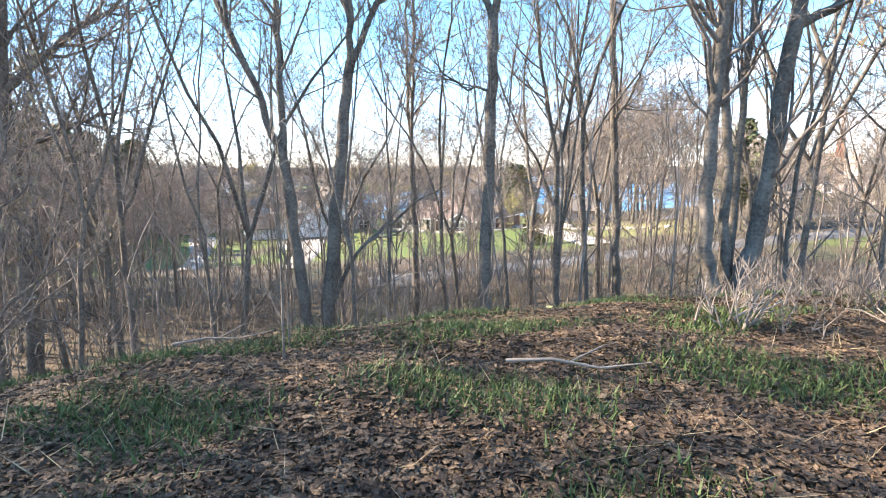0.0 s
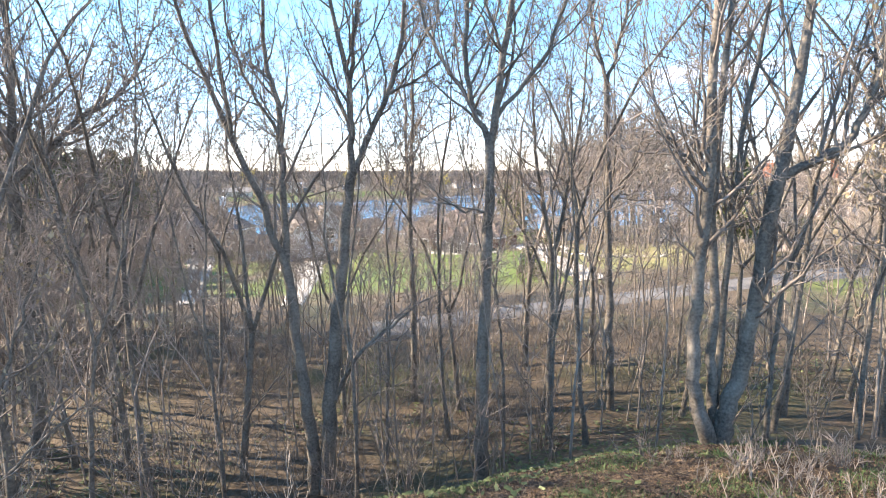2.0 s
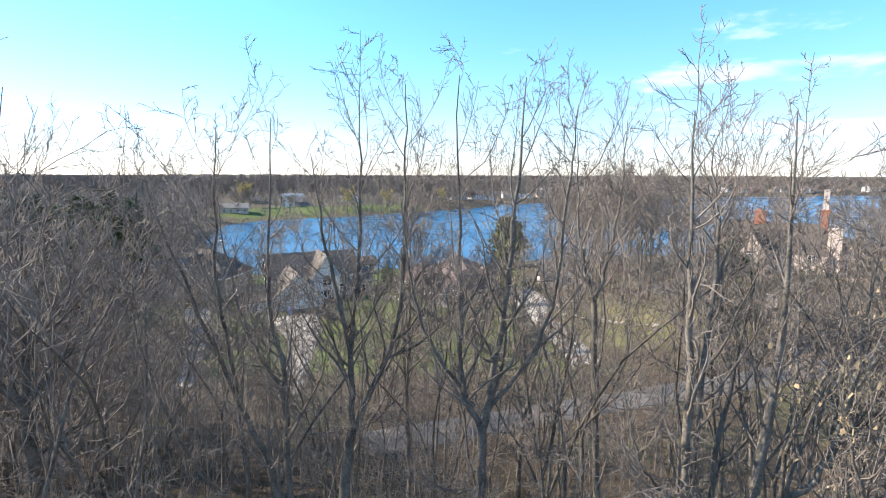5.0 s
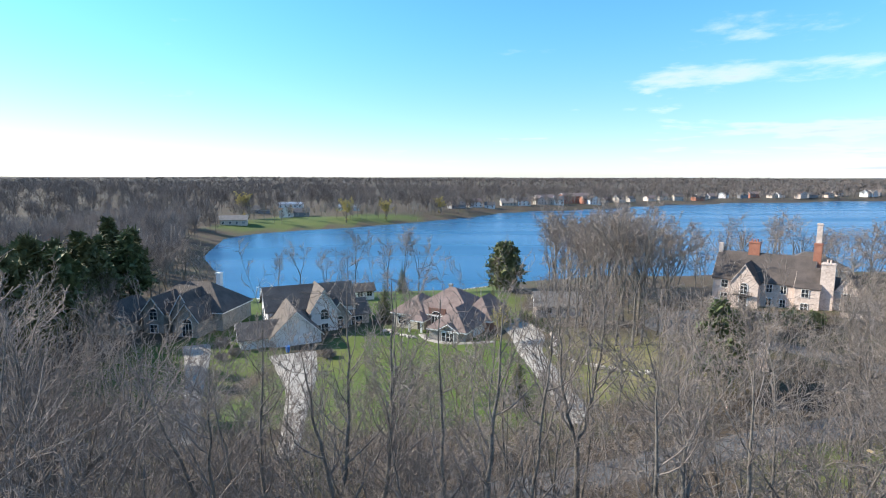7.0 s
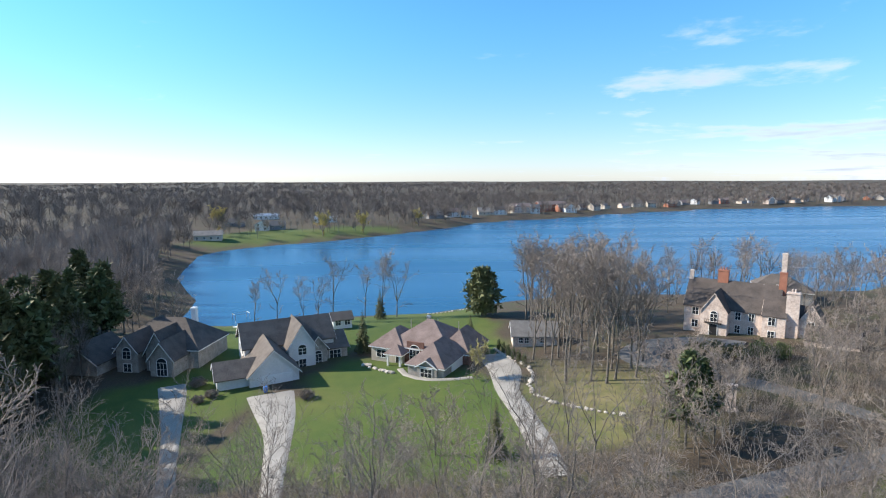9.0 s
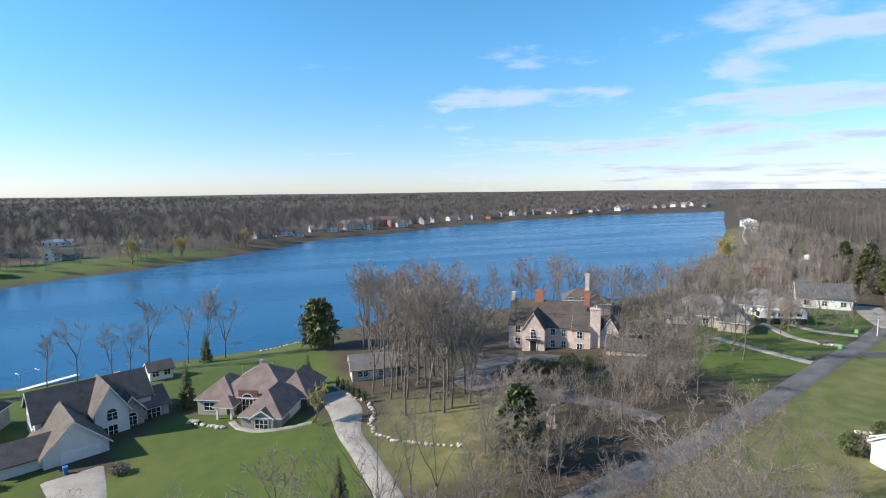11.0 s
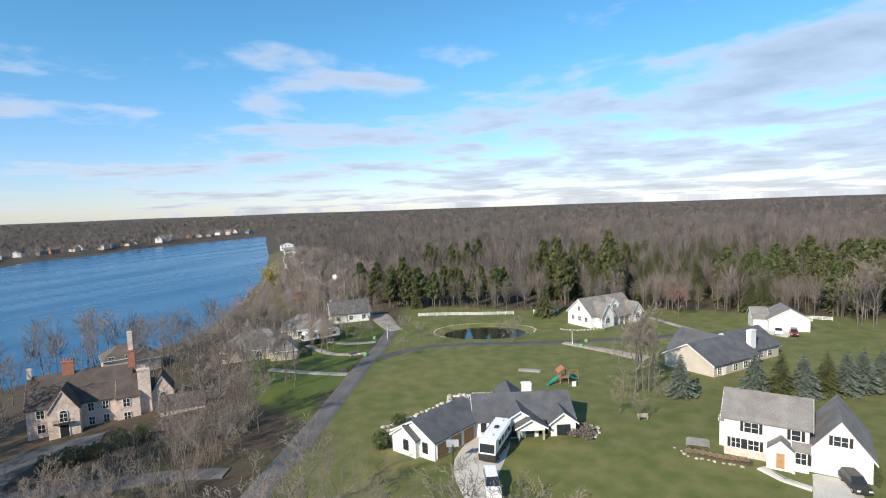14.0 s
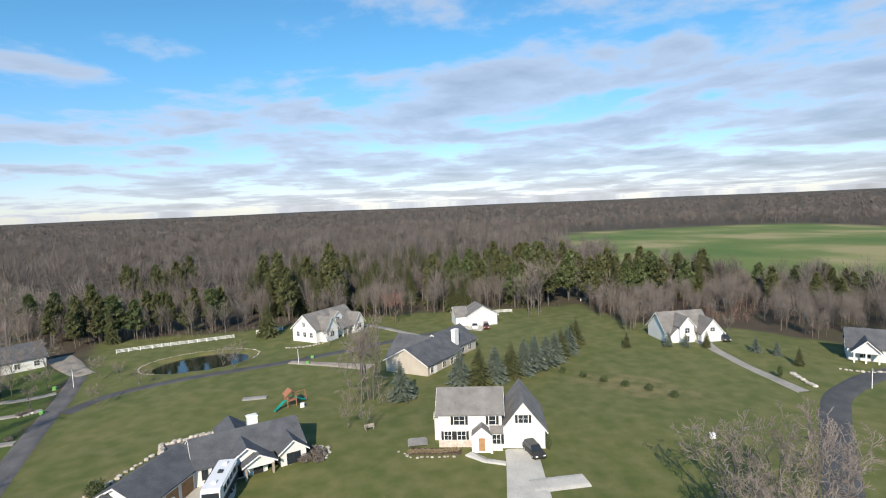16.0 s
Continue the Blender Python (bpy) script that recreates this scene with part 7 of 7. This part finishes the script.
h = thing("basketball_hoop", pose(70.8, 30.9, ground_z(70.8, 30.9) + 0.1, 0, 0, 25), "black basketball hoop with clear backboard beside the drive", "hoop")
g = Geo()
g.tube([(0, 0, -0.1), (0, 0, 2.6), (0.5, 0, 3.3)], [0.09, 0.09, 0.06], 8, cap=True)
part("pole", g, BLACK, h)
g = Geo()
g.box(0.5, 0.55, -0.9, 0.9, 2.9, 4.0)
part("backboard", g, plain("backboard_glass", (0.35, 0.38, 0.4), 0.15), h)
g = Geo()
g.tube([(0.78 + 0.23 * math.cos(a), 0.23 * math.sin(a), 3.05) for a in np.linspace(0, 6.283, 13)], [0.015] * 13, 5)
part("rim", g, plain("orange_rim", (0.5, 0.12, 0.02), 0.5), h)

# white rail fence behind the pond
def fence(points, label, height=1.2, gap=2.4):
    f = thing("fence", pose(points[0][0], points[0][1], ground_z(*points[0])), label, "fence")
    inv = f.matrix_basis.inverted()
    post = Geo()
    post.box(-0.07, 0.07, -0.07, 0.07, -0.2, height)
    post.box(-0.1, 0.1, -0.1, 0.1, height, height + 0.05)
    pm = post.mesh("post", TRIM)
    at = []
    for (ax, ay), (bx, by) in zip(points, points[1:]):
        n = max(1, int(math.hypot(bx - ax, by - ay) / gap))
        at += [(ax + (bx - ax) * i / n, ay + (by - ay) * i / n) for i in range(n)]
    at.append(points[-1])
    at = [(x, y, ground_z(x, y)) for x, y in at]
    for x, y, z in at:
        part("post", pm, None, f, "", inv @ pose(x, y, z))
    for a, b in zip(at, at[1:]):
        for k in (0.4, 0.75, 1.1):
            g = Geo()
            d = Vector((b[0] - a[0], b[1] - a[1], 0)).normalized()
            s = Vector((-d.y, d.x, 0)) * 0.03
            v = []
            for p in (a, b):
                for sg in (-1, 1):
                    for dz in (-0.07, 0.07):
                        v.append((p[0] + sg * s.x, p[1] + sg * s.y, p[2] + k + dz))
            g.add(v, [(0, 1, 3, 2), (4, 6, 7, 5), (0, 4, 5, 1), (2, 3, 7, 6), (1, 5, 7, 3), (0, 2, 6, 4)], inv)
            part("rail", g, TRIM, f)


fence([(166, 84), (170, 75.5), (175, 64), (179, 54)], "white post and rail fence behind the pond")
fence([(183, 48), (186, 40)], "white post and rail fence beside the spruce")
fence([(193, -20), (193, -40)], "white post and rail fence at the woods")
fence([(206, -70), (216, -92)], "white post and rail fence at the woods")


# stones
def stone_mesh(seed):
    rg = np.random.default_rng(seed)
    bm = bmesh.new()
    bmesh.ops.create_icosphere(bm, subdivisions=1, radius=0.5)
    for v in bm.verts:
        v.co *= rg.uniform(0.75, 1.2)
        v.co.z *= 0.7
    me = bpy.data.meshes.new("stone")
    bm.to_mesh(me)
    bm.free()
    me.materials.append(STONE)
    return me


STONES = [stone_mesh(i) for i in range(6)]


def stone_row(line, gap, lo, hi, label, category="stone border"):
    x0, y0 = line[0]
    t = thing("stone_border", pose(x0, y0, ground_z(x0, y0)), label, category)
    inv = t.matrix_basis.inverted()
    for (ax, ay), (bx, by) in zip(line, line[1:]):
        n = max(1, int(math.hypot(bx - ax, by - ay) / gap))
        for i in range(n):
            x, y = ax + (bx - ax) * i / n + rt.uniform(-0.2, 0.2), ay + (by - ay) * i / n + rt.uniform(-0.2, 0.2)
            s = rt.uniform(lo, hi)
            part("stone", rt.choice(STONES), None, t, "", inv @ pose(x, y, ground_z(x, y) + s * 0.15, 0, 0, rt.uniform(0, 360)) @ Matrix.Diagonal((s, s, s * 0.8, 1)))


stone_row([(16.8, 108), (17.8, 102), (19.2, 98), (20.6, 94), (20.2, 88), (18.6, 84), (18.2, 80), (20, 75.5), (24, 71.5), (28.6, 68)], 0.85, 0.6, 1.1, "pale fieldstone retaining edge beside the driveway")
stone_row([(-9.5, 101), (-7, 98.5), (-5, 96.5), (-3.4, 95.5)], 0.8, 0.8, 1.5, "pale boulders at the garden bed")
stone_row([(80.5, 48.5), (83, 46.5), (87, 45.5), (92, 44), (96, 42), (99, 38), (101, 33)], 1.0, 0.7, 1.3, "pale boulder edge round the terrace")
stone_row([(79.5, 46.5), (78.5, 44.5), (79, 43)], 0.8, 0.9, 1.6, "pale boulders at the terrace wall")
stone_row([(86.2, 13.0), (88, 12.6), (90, 13.2), (90.6, 15)], 0.7, 0.6, 1.2, "pale boulders round the planted bed")
stone_row([(161, 34), (160.5, 29), (163, 24.5), (166, 21.5)], 0.9, 0.6, 1.1, "fieldstone edge below the white house")
stone_row([(85.6, 1.2), (83.4, -0.6), (82.9, -4), (82.4, -8)], 0.8, 0.4, 0.7, "low stone edge of a flower bed")
stone_row([(103.5, -84), (108, -84.5), (112, -85.5)], 0.7, 0.9, 1.5, "pale boulder pile by the driveway")
stone_row([(112, -97), (109, -101), (107.5, -105)], 0.9, 0.7, 1.2, "boulder edge of a planted bed")
stone_row([(POND[0] + 15.4 * math.cos(a) * c66 - 10.6 * math.sin(a) * s66, POND[1] + 15.4 * math.cos(a) * s66 + 10.6 * math.sin(a) * c66) for a in np.linspace(-0.6, 3.9, 22)], 0.7, 0.35, 0.6, "pale stone rim of the pond")
stone_row([(4, 151.5), (12, 154.5), (18, 158), (26, 163)], 0.9, 0.5, 1.0, "pale stones along the lake bank")
stone_row([(120, 78.6), (118.5, 79.4), (117.5, 80.6)], 0.7, 0.6, 1.0, "stones at a driveway mouth")

# docks
for x, y, rz, n in ((-47, 141, 38, 12), (-25, 139, 118, 9)):
    d = thing("dock", pose(x, y, WATER_Z + 0.45, 0, 0, rz), "pale wooden boat dock over the lake", "dock")
    for i in range(n * 3):
        g = Geo()
        g.box(i * 0.34, i * 0.34 + 0.31, -0.75, 0.75, 0, 0.06)
        part("plank", g, WOOD if rz > 100 else TRIM, d)
    for i in range(0, n + 1, 3):
        for s in (-0.7, 0.7):
            g = Geo()
            g.tube([(i, s, -2.2), (i, s, 0.5)], [0.05, 0.05], 6, cap=True)
            part("post", g, STEEL, d)
b = thing("boat_lift", pose(-49, 149, WATER_Z, 0, 0, 38), "metal boat lift frame beside the dock", "boat lift")
for x in (0, 4):
    for y in (0, 2.4):
        g = Geo()
        g.tube([(x, y, -2), (x, y, 1.8)], [0.06, 0.06], 6, cap=True)
        part("post", g, STEEL, b)
for y in (0, 2.4):
    g = Geo()
    g.tube([(0, y, 1.7), (4, y, 1.7)], [0.05, 0.05], 6, cap=True)
    part("beam", g, STEEL, b)
for x in (0, 4):
    g = Geo()
    g.tube([(x, 0, 1.7), (x, 2.4, 1.7)], [0.05, 0.05], 6, cap=True)
    part("beam", g, STEEL, b)


# posts, lamps and boxes by the roads
def lamp_post(x, y, h, label):
    p = thing("lamp_post", pose(x, y, ground_z(x, y)), label, "lamp post")
    g = Geo()
    g.tube([(0, 0, -0.3), (0, 0, h)], [0.09, 0.06], 8, cap=True)
    part("pole", g, TRIM, p)
    g = Geo()
    g.tube([(0, 0, h), (0, 0, h + 0.1), (0, 0, h + 0.4), (0, 0, h + 0.55)], [0.1, 0.17, 0.2, 0.03], 8, cap=True)
    part("lantern", g, STEEL, p)


for x, y, h in ((144.5, 27.5, 3.4), (136.5, 79.5, 4.2), (100.5, -94, 3.6)):
    lamp_post(x, y, h, "pale lamp post beside the road")


def utility_box(x, y, mat, label, w=0.8, h=0.8):
    g = Geo()
    g.box(-w / 2, w / 2, -w / 2, w / 2, -0.1, h, bevel=0.06)
    g.box(-w / 2 - 0.06, w / 2 + 0.06, -w / 2 - 0.06, w / 2 + 0.06, -0.1, 0.05)
    ob = new("utility_box", g.mesh("utility_box", mat))
    ob.matrix_basis = pose(x, y, ground_z(x, y))
    tagged(ob, label, "utility box", "roadside boxes")


for x, y, m in ((143.5, 25, GREEN_BOX), (148.5, 24.5, GREEN_BOX), (119, 76, GREEN_BOX), (136, 83.5, GREEN_BOX), (83.5, -50, TRIM), (112, 21, TRIM)):
    utility_box(x, y, m, ("green" if m is GREEN_BOX else "white") + " utility box on the grass")
g = Geo()
g.box(-1.6, 1.6, -0.9, 0.9, 0, 0.1)
g.prism([(-1.7, 0.1), (1.7, 0.1), (1.2, 0.9), (0.2, 1.2), (-1.0, 0.8)], -0.9, 0.9)
ob = new("tarp_pile", g.mesh("tarp_pile", BLUE_TARP))
ob.matrix_basis = pose(216, 150, ground_z(216, 150), 0, 0, 20)
tagged(ob, "blue tarpaulin over a stored boat", "tarpaulin")
g = Geo()
g.box(-0.6, 0.6, -0.35, 0.35, -0.2, 3.4)
g.box(-0.7, 0.7, -0.45, 0.45, 3.4, 3.6)
g.box(-0.85, 0.85, -0.55, 0.55, -0.3, 0.5)
ob = new("gate_pillar", g.mesh("gate_pillar", LIMESTONE))
ob.matrix_basis = pose(42, 67, ground_z(42, 67), 0, 0, -30)
tagged(ob, "pale stone gate pillar among bare trees", "pillar")
g = Geo()
g.box(-0.9, 0.9, -0.25, 0.25, 0.42, 0.5)
for s in (-0.7, 0.7):
    g.box(s - 0.05, s + 0.05, -0.2, 0.2, -0.05, 0.42)
g.box(-0.9, 0.9, 0.2, 0.26, 0.55, 0.95)
ob = new("garden_bench", g.mesh("garden_bench", WOOD))
ob.matrix_basis = pose(96, 6.5, ground_z(96, 6.5), 0, 0, -70)
tagged(ob, "weathered wooden bench on the lawn", "bench")
bb = thing("wheeled_bin", pose(-25.0, 89.2, ground_z(-25, 89.2) + 0.1, 0, 0, 24), "dark blue wheeled bin beside the garage", "bin")
g = Geo()
g.add([(-0.25, -0.3, 0.05), (0.25, -0.3, 0.05), (0.25, 0.3, 0.05), (-0.25, 0.3, 0.05), (-0.3, -0.38, 1.0), (0.3, -0.38, 1.0), (0.3, 0.38, 1.0), (-0.3, 0.38, 1.0)],
      [(3, 2, 1, 0), (4, 5, 6, 7), (0, 1, 5, 4), (1, 2, 6, 5), (2, 3, 7, 6), (3, 0, 4, 7)])
part("bin_body", g, BLUE_TARP, bb)
g = Geo()
g.box(-0.33, 0.33, -0.42, 0.42, 1.0, 1.07, bevel=0.03)
part("lid", g, BLUE_TARP, bb)
